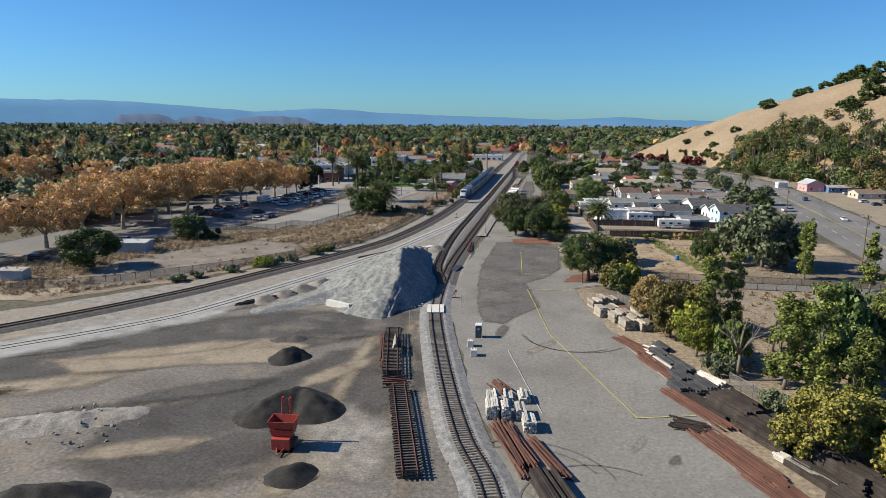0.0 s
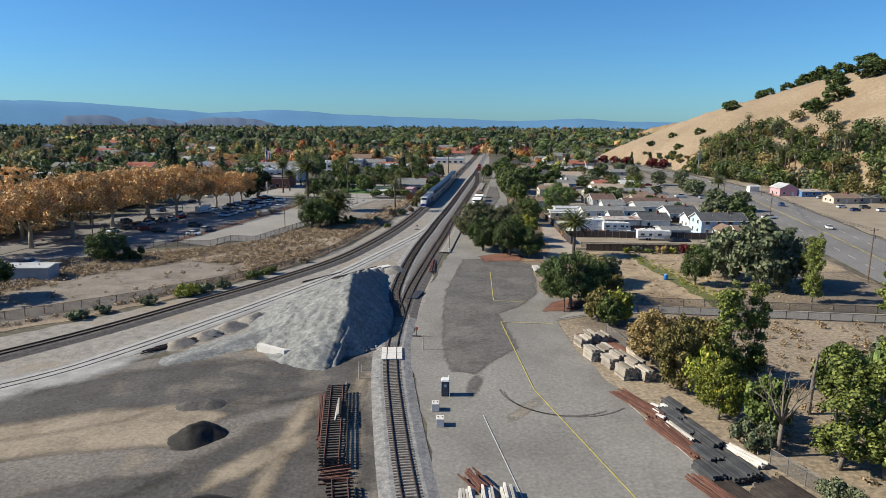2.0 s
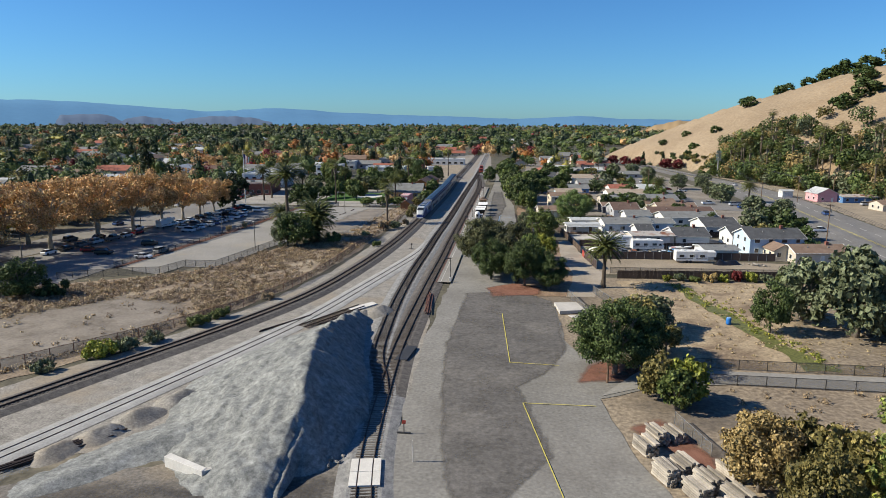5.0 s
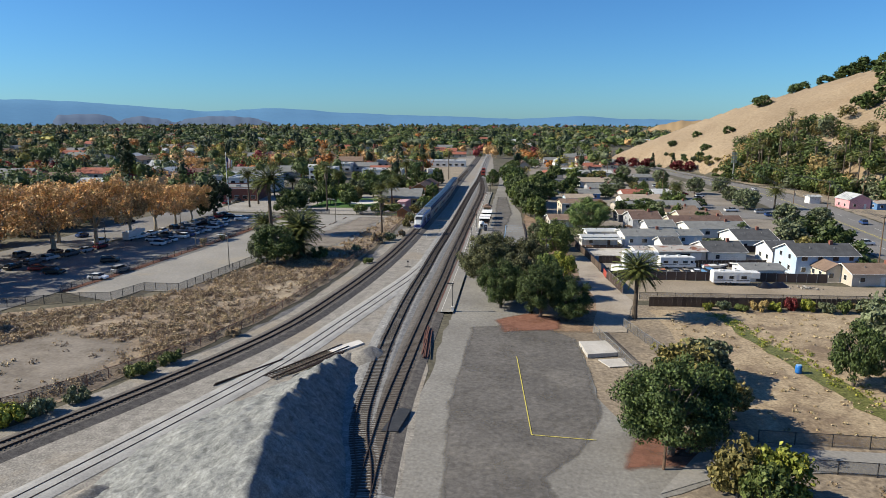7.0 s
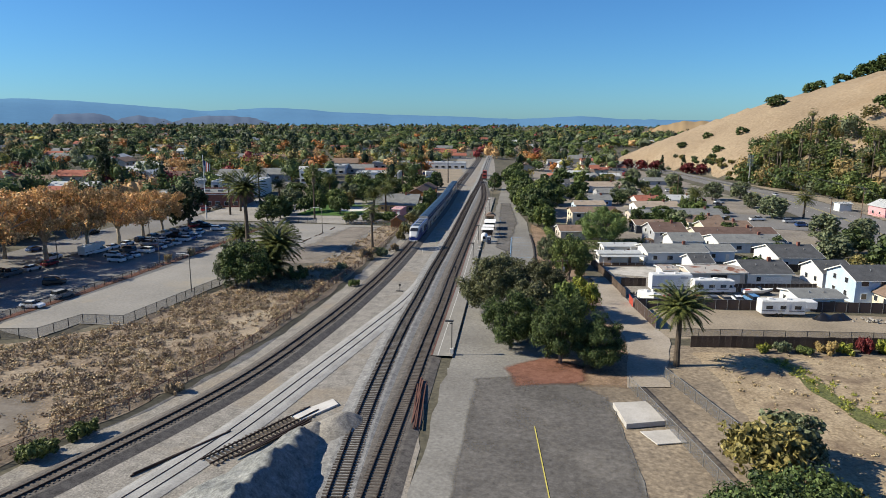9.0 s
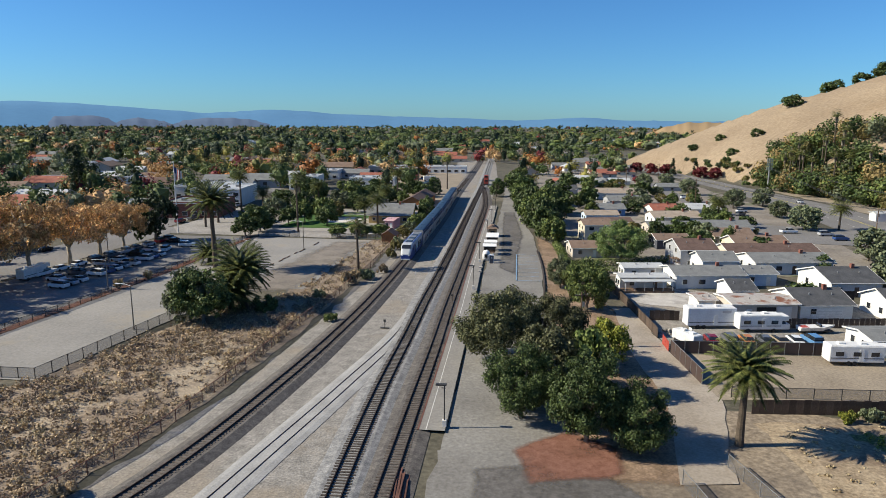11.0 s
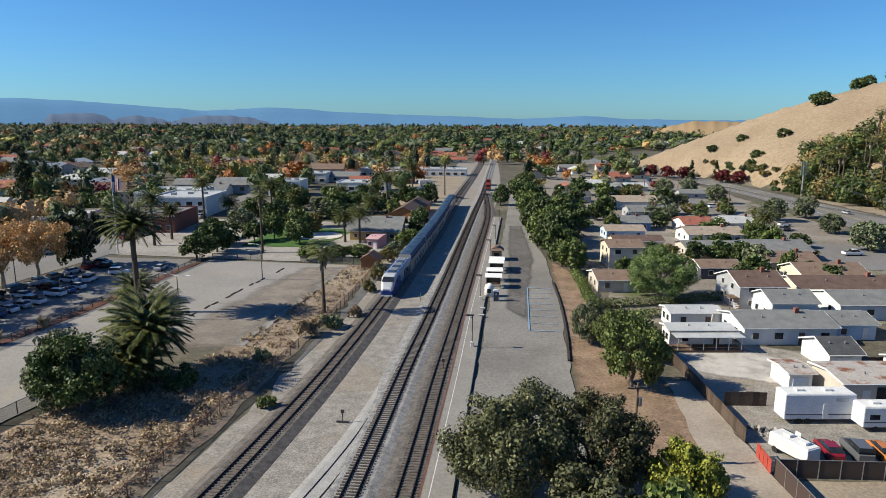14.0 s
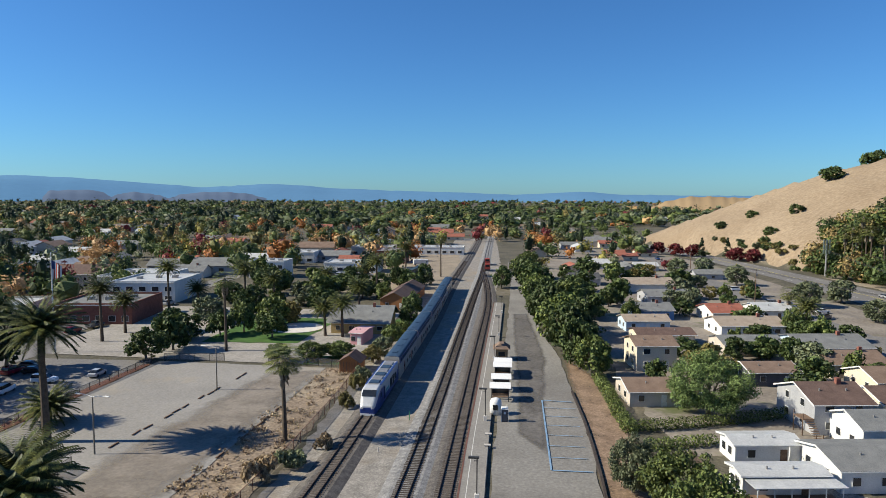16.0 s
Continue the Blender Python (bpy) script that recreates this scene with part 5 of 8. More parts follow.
def house(x, y, w, d, eave, rise, wall, roof, label, yaw=8, axis="x", name="house", windows=True, chimney=True, garage=False, floors=None, over=0.45):
    """Gabled house; x, y: its front left corner at the wall."""
    root = thing(name, x, y, 0.03, yaw, label, "house" if name == "house" else name.replace("_", " "))
    g = Geo()
    if axis == "x":
        prof = [(0, 0), (d, 0), (d, eave), (d / 2, eave + rise), (0, eave)]
        g.add([(0, a, b) for a, b in prof] + [(w, a, b) for a, b in prof], [(4, 3, 2, 1, 0), (5, 6, 7, 8, 9)] + [(k, (k + 1) % 5, 5 + (k + 1) % 5, 5 + k) for k in (0, 1, 4)])
    else:
        prof = [(0, 0), (w, 0), (w, eave), (w / 2, eave + rise), (0, eave)]
        g.add([(a, 0, b) for a, b in prof] + [(a, d, b) for a, b in prof], [(0, 1, 2, 3, 4), (9, 8, 7, 6, 5)] + [(5 + k, 5 + (k + 1) % 5, (k + 1) % 5, k) for k in (0, 1, 4)])
    part("wall", g, WALLS[wall] if isinstance(wall, str) else wall, root)
    t, span = 0.16, (d if axis == "x" else w)
    sl = rise / (span / 2)
    lo, hi = eave - over * sl + 0.03, eave + rise + 0.03
    for s in (0, 1):
        a, b = (-over, span / 2) if s == 0 else (span + over, span / 2)
        q = [(a, lo), (b, hi), (b, hi + t), (a, lo + t)]
        g = Geo()
        L0, L1 = -over, (w if axis == "x" else d) + over
        if axis == "x":
            g.add([(L0, p, z) for p, z in q] + [(L1, p, z) for p, z in q], [(0, 1, 2, 3), (7, 6, 5, 4), (0, 4, 5, 1), (1, 5, 6, 2), (2, 6, 7, 3), (3, 7, 4, 0)])
        else:
            g.add([(p, L0, z) for p, z in q] + [(p, L1, z) for p, z in q], [(0, 1, 2, 3), (7, 6, 5, 4), (0, 4, 5, 1), (1, 5, 6, 2), (2, 6, 7, 3), (3, 7, 4, 0)])
        r = part("roof", g, roof, root)
        if s == 0 and axis == "x":
            part("gutter", Geo().tube([(L0, a - 0.02, lo + 0.05), (L1, a - 0.02, lo + 0.05)], 0.07, 6), WHITEP, r)
            for i in range(2):
                vx = w * (0.3 + 0.4 * i) + random.uniform(-0.6, 0.6)
                vz = eave + rise * 0.55
                part("roof_vent", Geo().tube([(vx, span * 0.28, vz), (vx, span * 0.28, vz + 0.55)], 0.12, 8), STEEL, r)
    if axis == "x" and y < 330:
        for ex in (-over, w + over):
            g = Geo()
            for a, b in ((-over, span / 2), (span + over, span / 2)):
                g.add([(ex - 0.03, a, lo - 0.08), (ex - 0.03, b, hi - 0.08), (ex - 0.03, b, hi + t + 0.01), (ex - 0.03, a, lo + t + 0.01), (ex + 0.03, a, lo - 0.08), (ex + 0.03, b, hi - 0.08), (ex + 0.03, b, hi + t + 0.01), (ex + 0.03, a, lo + t + 0.01)], [(0, 1, 2, 3), (7, 6, 5, 4), (0, 4, 5, 1), (3, 2, 6, 7), (0, 3, 7, 4)])
            part("bargeboard", g, WHITEP, root)
    windows = windows and (y < 430 or x < -150)
    floors = floors or (2 if eave > 4.2 else 1)
    if windows:
        for fl in range(floors):
            z = 0.95 + fl * 2.7
            n = max(2, int(w / 3.6))
            for i in range(n):
                if fl == 0 and i == n // 2:
                    dr = part("door", Geo().box((i + 0.5) * w / n, -0.04, 0.05, 0.95, 0.08, 2.05), WHITEP if wall != "white" else WOOD, root)
                    part("door_handle", Geo().box((i + 0.5) * w / n + 0.36, -0.1, 1.0, 0.05, 0.06, 0.12), DARKSTEEL, dr)
                    continue
                window(root, (i + 0.5) * w / n, 0, z, 1.4 if (i + fl) % 2 else 1.0, 1.05)
            for i in range(2):
                window(root, 0, d * (0.3 + 0.4 * i), z, 0.95, 1.05, "side")
    if garage:
        dr = part("garage_door", Geo().box(w * 0.5, -0.05, 0.05, w * 0.6, 0.1, 2.1), WHITEP, root)
        for i in range(3):
            part("panel_rib", Geo().box(w * 0.5, -0.11, 0.5 + i * 0.55, w * 0.58, 0.03, 0.04), STEEL, dr)
    if chimney and eave + rise > 4 and w > 9:
        part("chimney", Geo().box(w * 0.7, span * 0.45, eave + rise * 0.5, 0.7, 0.7, rise * 0.5 + 0.9), WALLS["brick"], root)
    return root


def block(x, y, w, d, h, wall, label, yaw=8, name="commercial_building", parapet=0.6, cols=5, rows=1, roof=None):
    """Flat-roofed town building with a parapet, roof plant and rows of windows."""
    root = thing(name, x, y, 0.03, yaw, label, "building")
    g = Geo().box(w / 2, d / 2, 0, w, d, h)
    part("wall", g, WALLS[wall], root)
    part("roof", Geo().box(w / 2, d / 2, h, w - 0.5, d - 0.5, 0.06), roof or ROOFPALE, root)
    for px, py, sx, sy in ((w / 2, 0.15, w, 0.3), (w / 2, d - 0.15, w, 0.3), (0.15, d / 2, 0.3, d - 0.6), (w - 0.15, d / 2, 0.3, d - 0.6)):
        part("parapet", Geo().box(px, py, h, sx, sy, parapet), WALLS[wall], root)
    part("cornice", Geo().box(w / 2, -0.08, h - 0.1, w + 0.2, 0.16, 0.25), WHITEP, root)
    for r in range(rows):
        for i in range(cols):
            window(root, (i + 0.5) * w / cols, 0, 0.9 + r * 3.2, w / cols * 0.5, 1.5)
        for i in range(3):
            window(root, 0, (i + 0.5) * d / 3, 0.9 + r * 3.2, d / 3 * 0.4, 1.4, "side")
    for i in range(3):
        part("roof_unit", Geo().box(w * (0.25 + 0.25 * i), d * random.uniform(0.4, 0.7), h + 0.06, 1.8, 1.4, 0.9), STEEL, root, bevel=0.04)
    return root


house(0.3, 311.6, 12, 9, 2.7, 1.2, "beige", ROOFBROWN, "beige single-storey house with a brown shingle roof")
house(5.5, 336, 8.5, 9, 5.4, 1.2, "cream", ROOFBROWN, "cream two-storey house with an upper balcony")
house(10.6, 287.8, 9, 4.8, 2.8, 0.5, "white", ROOFPALE, "white mobile home with a pale metal roof", chimney=False)
r = house(8.2, 277.2, 10.4, 3.6, 2.9, 0.35, "white", ROOFPALE, "white trailer home with a covered porch", chimney=False)
part("porch_roof", Geo().box(5.6, -1.5, 2.55, 11.2, 3.2, 0.1), ROOFPALE, r)
for i in range(6):
    part("porch_post", Geo().box(0.4 + i * 2.05, -2.9, 0, 0.1, 0.1, 2.55), WHITEP, r)
part("porch_rail", Geo().box(5.6, -2.9, 0.9, 10.8, 0.06, 0.08), WOOD, r)
part("porch_deck", Geo().box(5.6, -1.5, 0.1, 11, 3, 0.35), WOOD, r)
root = thing("canopy_frame", 18.3, 289.6, 0.05, 8, "row of white tubular canopy hoops without cover", "canopy frame")
for i in range(4):
    part("hoop", Geo().tube([(i * 2.2 - 1.2, -2.2, 0), (i * 2.2 - 1.2, -2.2, 1.6), (i * 2.2 - 0.9, -1.8, 2.5), (i * 2.2, 0, 2.9), (i * 2.2 + 0.3, 1.8, 2.5), (i * 2.2 + 0.3, 2.2, 1.6), (i * 2.2 + 0.3, 2.2, 0)], 0.07, 6), WHITEP, root)
r = house(26.3, 301, 9.2, 11, 4.9, 1.9, "grey", ROOFDKBROWN, "grey two-storey house with dark brown roof and outdoor stair")
for i in range(9):
    part("stair_tread", Geo().box(-0.9, -0.4 - i * 0.32, 2.4 - i * 0.28, 1.2, 0.32, 0.06), WOOD, r)
part("landing", Geo().box(-1.0, 1.2, 2.5, 1.8, 2.8, 0.12), WOOD, r)
for dx, dy in ((-1.8, 0), (-1.8, 2.5), (-0.3, -3.0), (-1.4, -3.0)):
    part("stair_post", Geo().box(dx, dy, 0, 0.12, 0.12, 3.4 if dy > -1 else 1.2), WOOD, r)
house(20.8, 280, 15.5, 10, 3.0, 1.2, "white", ROOFGREY, "long white house with a grey-green roof")
house(36.6, 284.6, 7.5, 8, 2.8, 1.0, "blue", ROOFGREY, "low blue-white extension with a grey roof", chimney=False)
house(29.8, 293.5, 8.4, 8, 3.8, 1.5, "white", ROOFGREY, "white gabled house behind the long one")
house(29.6, 269.2, 4.8, 7.5, 2.7, 1.4, "white", ROOFDARK, "white garage with a charcoal gable roof", chimney=False, windows=False, garage=True)
r = house(26.0, 256.5, 12.2, 7.5, 3.1, 0.5, "beige", ROOFRUST, "open-fronted shed with a rust-streaked metal roof", name="shed", chimney=False, windows=False)
# The wall is closed: a black panel stands for the bay's shaded inside.
part("opening", Geo().box(6.2, -0.05, 0.05, 3.6, 0.1, 2.5), BLACKP, r, "dark open bay")
part("sliding_door", Geo().box(9.6, -0.08, 0.05, 2.8, 0.1, 2.6), CONCPALE, r)
part("door", Geo().box(3.0, -0.06, 0.05, 1.0, 0.1, 2.1), WHITEP, r)
r = house(20.8, 260.6, 3.2, 5, 2.6, 0.25, "white", ROOFRUST, "small white shed with a rusted roof", name="shed", chimney=False, windows=False)
part("door", Geo().box(1.6, -0.05, 0.05, 2.2, 0.1, 2.0), WALLS["blue"], r)
house(38.8, 258.8, 10, 11, 2.8, 1.9, "white", ROOFDARK, "white garage house with a charcoal roof", garage=True)
house(52, 277, 11, 13, 3.1, 2.0, "white", ROOFDARK, "white house with a charcoal roof")
house(55.5, 246, 15, 10, 4.9, 2.0, "blue", ROOFDARK, "light blue two-storey house with charcoal roof")
house(54.8, 259, 7, 9, 3.4, 1.9, "white", ROOFDARK, "white gabled wing of the blue house", chimney=False)
house(64, 236.8, 14, 8, 2.9, 1.5, "beige", ROOFBROWN, "beige house with a brown roof by the sand lot")
house(60, 240.5, 5, 7, 2.8, 1.4, "cream", ROOFBROWN, "cream gabled wing beside the sand lot", axis="y", chimney=False)
house(41.8, 238.5, 9, 7, 2.8, 0.6, "white", ROOFGREY, "low white shed with a grey roof", name="shed", chimney=False)
house(43.2, 297, 19, 10.5, 3.0, 1.4, "white", ROOFGREY, "long white house with a blue-grey roof")
house(40.5, 309, 24, 10, 2.9, 1.6, "cream", ROOFDKBROWN, "long cream house with dark brown roof")
house(46.3, 322.5, 15, 10, 2.9, 1.7, "cream", ROOFBROWN, "cream house with a light brown roof")
house(44, 335.5, 12, 10, 2.9, 1.7, "cream", ROOFBROWN, "cream corner house with a brown roof")
house(25.6, 327.3, 9.6, 8, 2.8, 1.1, "dark", ROOFBROWN, "dark cottage with a brown roof and white windows")
house(44.4, 350, 16, 13, 2.9, 1.8, "blue", ROOFGREY, "pale blue house with a wide grey roof")
house(28, 352, 14, 9, 2.8, 1.2, "beige", ROOFGREY, "beige house with a grey roof")
house(33.6, 374, 17, 11, 2.9, 1.6, "white", ROOFTAN, "white house with a beige roof")
house(14.2, 395, 12.5, 10, 2.9, 1.6, "deepblue", ROOFGREY, "blue house with a grey-green roof")
house(9.8, 378, 12, 8, 2.8, 1.2, "blue", ROOFTAN, "pale blue house with a tan roof")
house(10, 360, 14, 8, 2.8, 1.0, "cream", ROOFDKBROWN, "long low house with a brown roof")
house(37, 394, 10, 12, 2.9, 1.8, "white", ROOFRED, "white house with a reddish roof")
house(22.5, 455, 18, 12, 2.9, 1.9, "white", ROOFTAN, "white house with tan gable roof")
house(24, 425, 16, 11, 2.9, 1.6, "grey", ROOFGREY, "grey house with hipped grey roof")
house(2, 470, 12, 10, 2.9, 1.8, "grey", ROOFDARK, "grey house under dark roof among trees")
house(52, 400, 12, 11, 2.9, 1.6, "white", ROOFPALE, "white house with a pale roof near the frontage street")

# across the main road
r = house(127, 378, 9, 10, 4.0, 2.2, "pink", ROOFPALE, "pink gabled shop beyond the main road", axis="y", name="shop", chimney=False)
house(137, 376, 16, 8, 2.8, 0.8, "deepblue", ROOFRUST, "long low blue building with a brown roof", chimney=False)
house(140, 348, 12, 9, 2.8, 1.4, "beige", ROOFBROWN, "beige cottage with a brown roof beyond the road")
house(152, 352, 13, 9, 2.8, 1.3, "grey", ROOFGREY, "grey cottage beyond the road")
house(158, 326, 14, 9, 2.9, 1.4, "white", ROOFPALE, "white house with pale roof beyond the road")
house(118, 395, 5, 4, 3.2, 0.5, "white", ROOFPALE, "small white storage shed beyond the road", name="shed", chimney=False, windows=False)

# station and park
r = house(-69, 365, 15, 15, 3.4, 3.0, "yellow", ROOFGREY, "mustard timber station house with a hipped grey-green roof", yaw=2, over=1.2)
house(-64, 404, 9, 34, 3.2, 2.2, "rusty", ROOFDKBROWN, "long orange-brown freight depot with dark roof", yaw=-1, axis="y", chimney=False)
r = house(-56.2, 327.2, 4.2, 5, 2.3, 1.3, "rusty", ROOFDKBROWN, "small orange timber shed with a gable roof", yaw=0, axis="y", name="shed", chimney=False, windows=False)
for i in range(7):
    part("cladding_board", Geo().box(0.3 + i * 0.6, -0.03, 0, 0.08, 0.06, 2.3), WOOD, r)
r = house(-60.5, 352.6, 3, 8.5, 2.9, 0.3, "pink", surf("faded pink roof", (0.45, 0.26, 0.28), (0.56, 0.34, 0.36), 0.5, 8), "faded pink caboose on display", yaw=-6, name="caboose", chimney=False)
root = thing("bandstand_ring", -80, 370, 0.2, 0, "round pale paved circle in the lawn", "paving")
part("paving", Geo().tube([(0, 0, 0), (0, 0, 0.12)], 7.0, 32), CONCPALE, root)

# town buildings on the west side
block(-200, 352, 44, 20, 5.0, "cream", "long cream shop building with a flat pale roof", yaw=14, cols=9)
block(-150, 366, 22, 22, 5.5, "brick", "dark brick shops with a flat roof on the corner", yaw=8, cols=6, roof=ROOFGREY)
block(-157, 403, 22, 24, 7.0, "white", "white two-storey commercial block", yaw=6, cols=5, rows=2)
block(-176, 424, 24, 26, 6.0, "white", "long white shop row with pale roof", yaw=6, cols=6)
block(-139, 476, 16, 14, 7.0, "white", "white two-storey building among palms", yaw=4, cols=4, rows=2)
block(-112, 500, 26, 16, 4.5, "white", "flat-roofed white shop with a car park", yaw=3, cols=5)
block(-150, 540, 20, 16, 5.5, "white", "white flat-roofed building in the trees", yaw=4, cols=4)
block(-96, 545, 16, 14, 7.0, "brick", "red brick two-storey building", yaw=4, cols=4, rows=2)
block(-88, 602, 34, 14, 4.5, "white", "long white depot with a red parapet", yaw=3, cols=7)
block(-122, 590, 26, 18, 5.0, "beige", "beige warehouse with a pale roof", yaw=4, cols=5)
block(-232, 240, 26, 14, 6.0, "cream", "pale two-storey building behind the sycamores", yaw=12, cols=5, rows=2)
block(-262, 216, 26, 16, 4.2, "white", "white flat-roofed building at the street", yaw=12, cols=5)
block(-226, 290, 30, 16, 5.0, "brick", "brick building in shade behind the sycamores", yaw=10, cols=6)
block(-290, 470, 34, 18, 4.2, "white", "long white building in the distance", yaw=10, cols=6)
house(-200, 430, 20, 14, 6.0, 3.0, "beige", ROOFDKBROWN, "tan two-storey house with a verandah", yaw=6)
house(-172, 470, 14, 10, 3.2, 2.2, "white", ROOFGREY, "white gabled house in town", yaw=6)
house(-205, 520, 18, 10, 3.0, 1.8, "cream", ROOFRED, "cream house with a red tile roof", yaw=4)
house(-190, 160, 16, 10, 3.0, 1.6, "beige", ROOFGREY, "beige house with grey roof by the street", yaw=14)
house(-212, 196, 14, 10, 5.4, 1.8, "white", ROOFDARK, "white two-storey house with a charcoal roof", yaw=14)
r = house(-118.5, 157.5, 10, 5, 2.9, 0.3, "grey", ROOFPALE, "open carport with a white metal roof", yaw=10, name="carport", chimney=False, windows=False)
house(-121, 125, 5, 3, 2.4, 0.2, "grey", ROOFRUST, "rusty roofed container at the field edge", yaw=8, name="container", chimney=False, windows=False)
root = thing("shipping_container", -68.2, 506, 0.05, 84, "long dark green container by the works lot", "container")
part("shell", Geo().box(0, 0, 0, 30, 2.6, 2.7), paint("dark green steel", (0.05, 0.075, 0.07)), root, bevel=0.05)
for i in range(10):
    part("rib", Geo().box(-13.5 + i * 3, -1.33, 0.1, 0.1, 0.06, 2.5), DARKSTEEL, root)

# station furniture
root = thing("ticket_kiosk", -23.0, 342.6, 0.12, 2, "tan timber kiosk with a hipped brown roof", "kiosk")
part("wall", Geo().box(0, 0, 0, 2.6, 3.2, 2.7), TANWOOD, root)
part("roof", Geo().box(0, 0, 2.7, 3.8, 4.4, 1.1, top=0.25, topy=0.5), ROOFBROWN, root)
# Black panel on the solid wall, in place of shade behind the counter.
part("counter_opening", Geo().box(0, -1.63, 1.0, 1.4, 0.06, 1.0), BLACKP, root)
for s in (-1, 1):
    part("corner_post", Geo().box(s * 1.25, -1.6, 0, 0.18, 0.18, 2.7), WOOD, root)
WHITESHEET = surf("white canopy sheet", (0.66, 0.66, 0.64), (0.78, 0.78, 0.76), 0.6, 8, rough=0.5)
def shelter(x, y):
    def make():
        r = thing("platform_shelter", label="open platform shelter with a curved white canopy", category="shelter", group="platform shelters")
        prof = [(-1.9, 2.55), (-1.0, 2.85), (0, 2.95), (1.0, 2.85), (1.9, 2.55), (1.9, 2.63), (1.0, 2.93), (0, 3.03), (-1.0, 2.93), (-1.9, 2.63)]
        part("canopy", Geo().extrude(prof, 3.8, -1.9), WHITESHEET, r)
        for sx in (-1.5, 1.5):
            for sy in (-1.2, 1.2):
                part("post", Geo().box(sx, sy, 0, 0.12, 0.12, 2.75), DARKSTEEL, r)
        b = part("bench", Geo().box(0, 0.3, 0.42, 2.8, 0.5, 0.07), WOOD, r)
        part("bench_back", Geo().box(0, 0.55, 0.55, 2.8, 0.06, 0.4), WOOD, b)
        part("windscreen", Geo().box(0, 1.25, 0.4, 2.9, 0.03, 1.8), GLASS, r)
        return r
    put("shelter", make, spot(x, y, 0.15, 2))


for y in (312.6, 318.6, 327.4, 331.0):
    shelter(-22.4, y)
root = thing("ticket_machine", -22.9, 304.8, 0.12, 0, "rounded white ticket booth on the platform", "booth")
part("shell", Geo().tube([(0, 0, 0), (0, 0, 2.0), (0, 0, 2.5), (0, 0, 2.75)], [1.0, 1.0, 0.8, 0.3], 14), WHITESHEET, root, smooth=True)
part("screen", Geo().box(0, -1.0, 0.9, 0.8, 0.1, 0.9), GLASS, root)
for x, y in ((-23.6, 294), (-23.5, 289.4)):
    r = thing("bench", x, y, 0.1, 2, "small concrete bench on the platform", "bench", "platform benches")
    part("seat", Geo().box(0, 0, 0.4, 1.0, 0.6, 0.12), CONCRETE, r)
    part("support", Geo().box(0, 0, 0, 0.7, 0.4, 0.4), CONCRETE, r)


def platform_lamp(x, y):
    def make():
        r = thing("platform_lamp", label="square-headed dark lamp post on a white base", category="lamp post", group="platform lamps")
        part("base", Geo().box(0, 0, 0, 0.55, 0.55, 0.9), CONCPALE, r, bevel=0.04)
        part("post", Geo().box(0, 0, 0.9, 0.13, 0.13, 4.4), DARKSTEEL, r)
        part("lamp_head", Geo().box(-0.4, 0, 5.25, 1.3, 0.45, 0.22), DARKSTEEL, r, bevel=0.03)
        part("bracket", Geo().box(-0.1, 0, 4.9, 0.5, 0.08, 0.08), DARKSTEEL, r)
        return r
    put("platform_lamp", make, spot(x, y, 0.3, 0))


for x, y in ((-22.3, 205.4), (-23.9, 272), (-24.4, 300.4), (-24.6, 340.8), (-24.4, 366), (-24.6, 400)):
    platform_lamp(x, y)


def street_lamp(x, y, h, yaw, double=False):
    r = thing("street_lamp", x, y, 0.1, yaw, "tall grey street lamp with a curved arm", "street lamp", "street lamps")
    part("pole", Geo().tube([(0, 0, 0), (0, 0, h)], [0.13, 0.08], 8), surf("lamp pole", (0.13, 0.12, 0.10), (0.2, 0.185, 0.16)), r)
    for s in ((-1, 1) if double else (-1,)):
        a = part("arm", Geo().tube([(0, 0, h), (s * 1.0, 0, h + 0.25), (s * 2.2, 0, h + 0.3)], 0.06, 6), WHITEP, r)
        part("lamp_head", Geo().box(s * 2.5, 0, h + 0.2, 0.9, 0.3, 0.16), WHITEP, a, bevel=0.04)


street_lamp(-81.3, 236.4, 8.0, -4)
street_lamp(-78.6, 280, 8.3, -10, True)
street_lamp(-75.6, 311.8, 8.1, 0)
for x, y in ((-103, 262), (-128, 300), (-131, 262), (-136, 215)):
    street_lamp(x, y, 6.5, 10)


def utility_pole(x, y, h, lean=0.0, arms=1, z=0.0):
    r = thing("utility_pole", x, y, z, 20, "brown timber utility pole with cross arms", "utility pole", "utility poles")
    part("pole", Geo().tube([(0, 0, -0.5), (lean, 0, h)], [0.17, 0.11], 8), WOOD, r)
    for i in range(arms):
        a = part("cross_arm", Geo().box(lean, 0, h - 0.6 - i * 1.1, 2.4, 0.12, 0.12), WOOD, r)
        for s in (-1, -0.4, 0.4, 1):
            part("insulator", Geo().tube([(lean + s, 0, h - 0.5 - i * 1.1), (lean + s, 0, h - 0.28 - i * 1.1)], 0.05, 6), STEEL, a)
    part("transformer", Geo().tube([(lean + 0.32, 0, h - 2.6), (lean + 0.32, 0, h - 1.7)], 0.25, 10), STEEL, r)


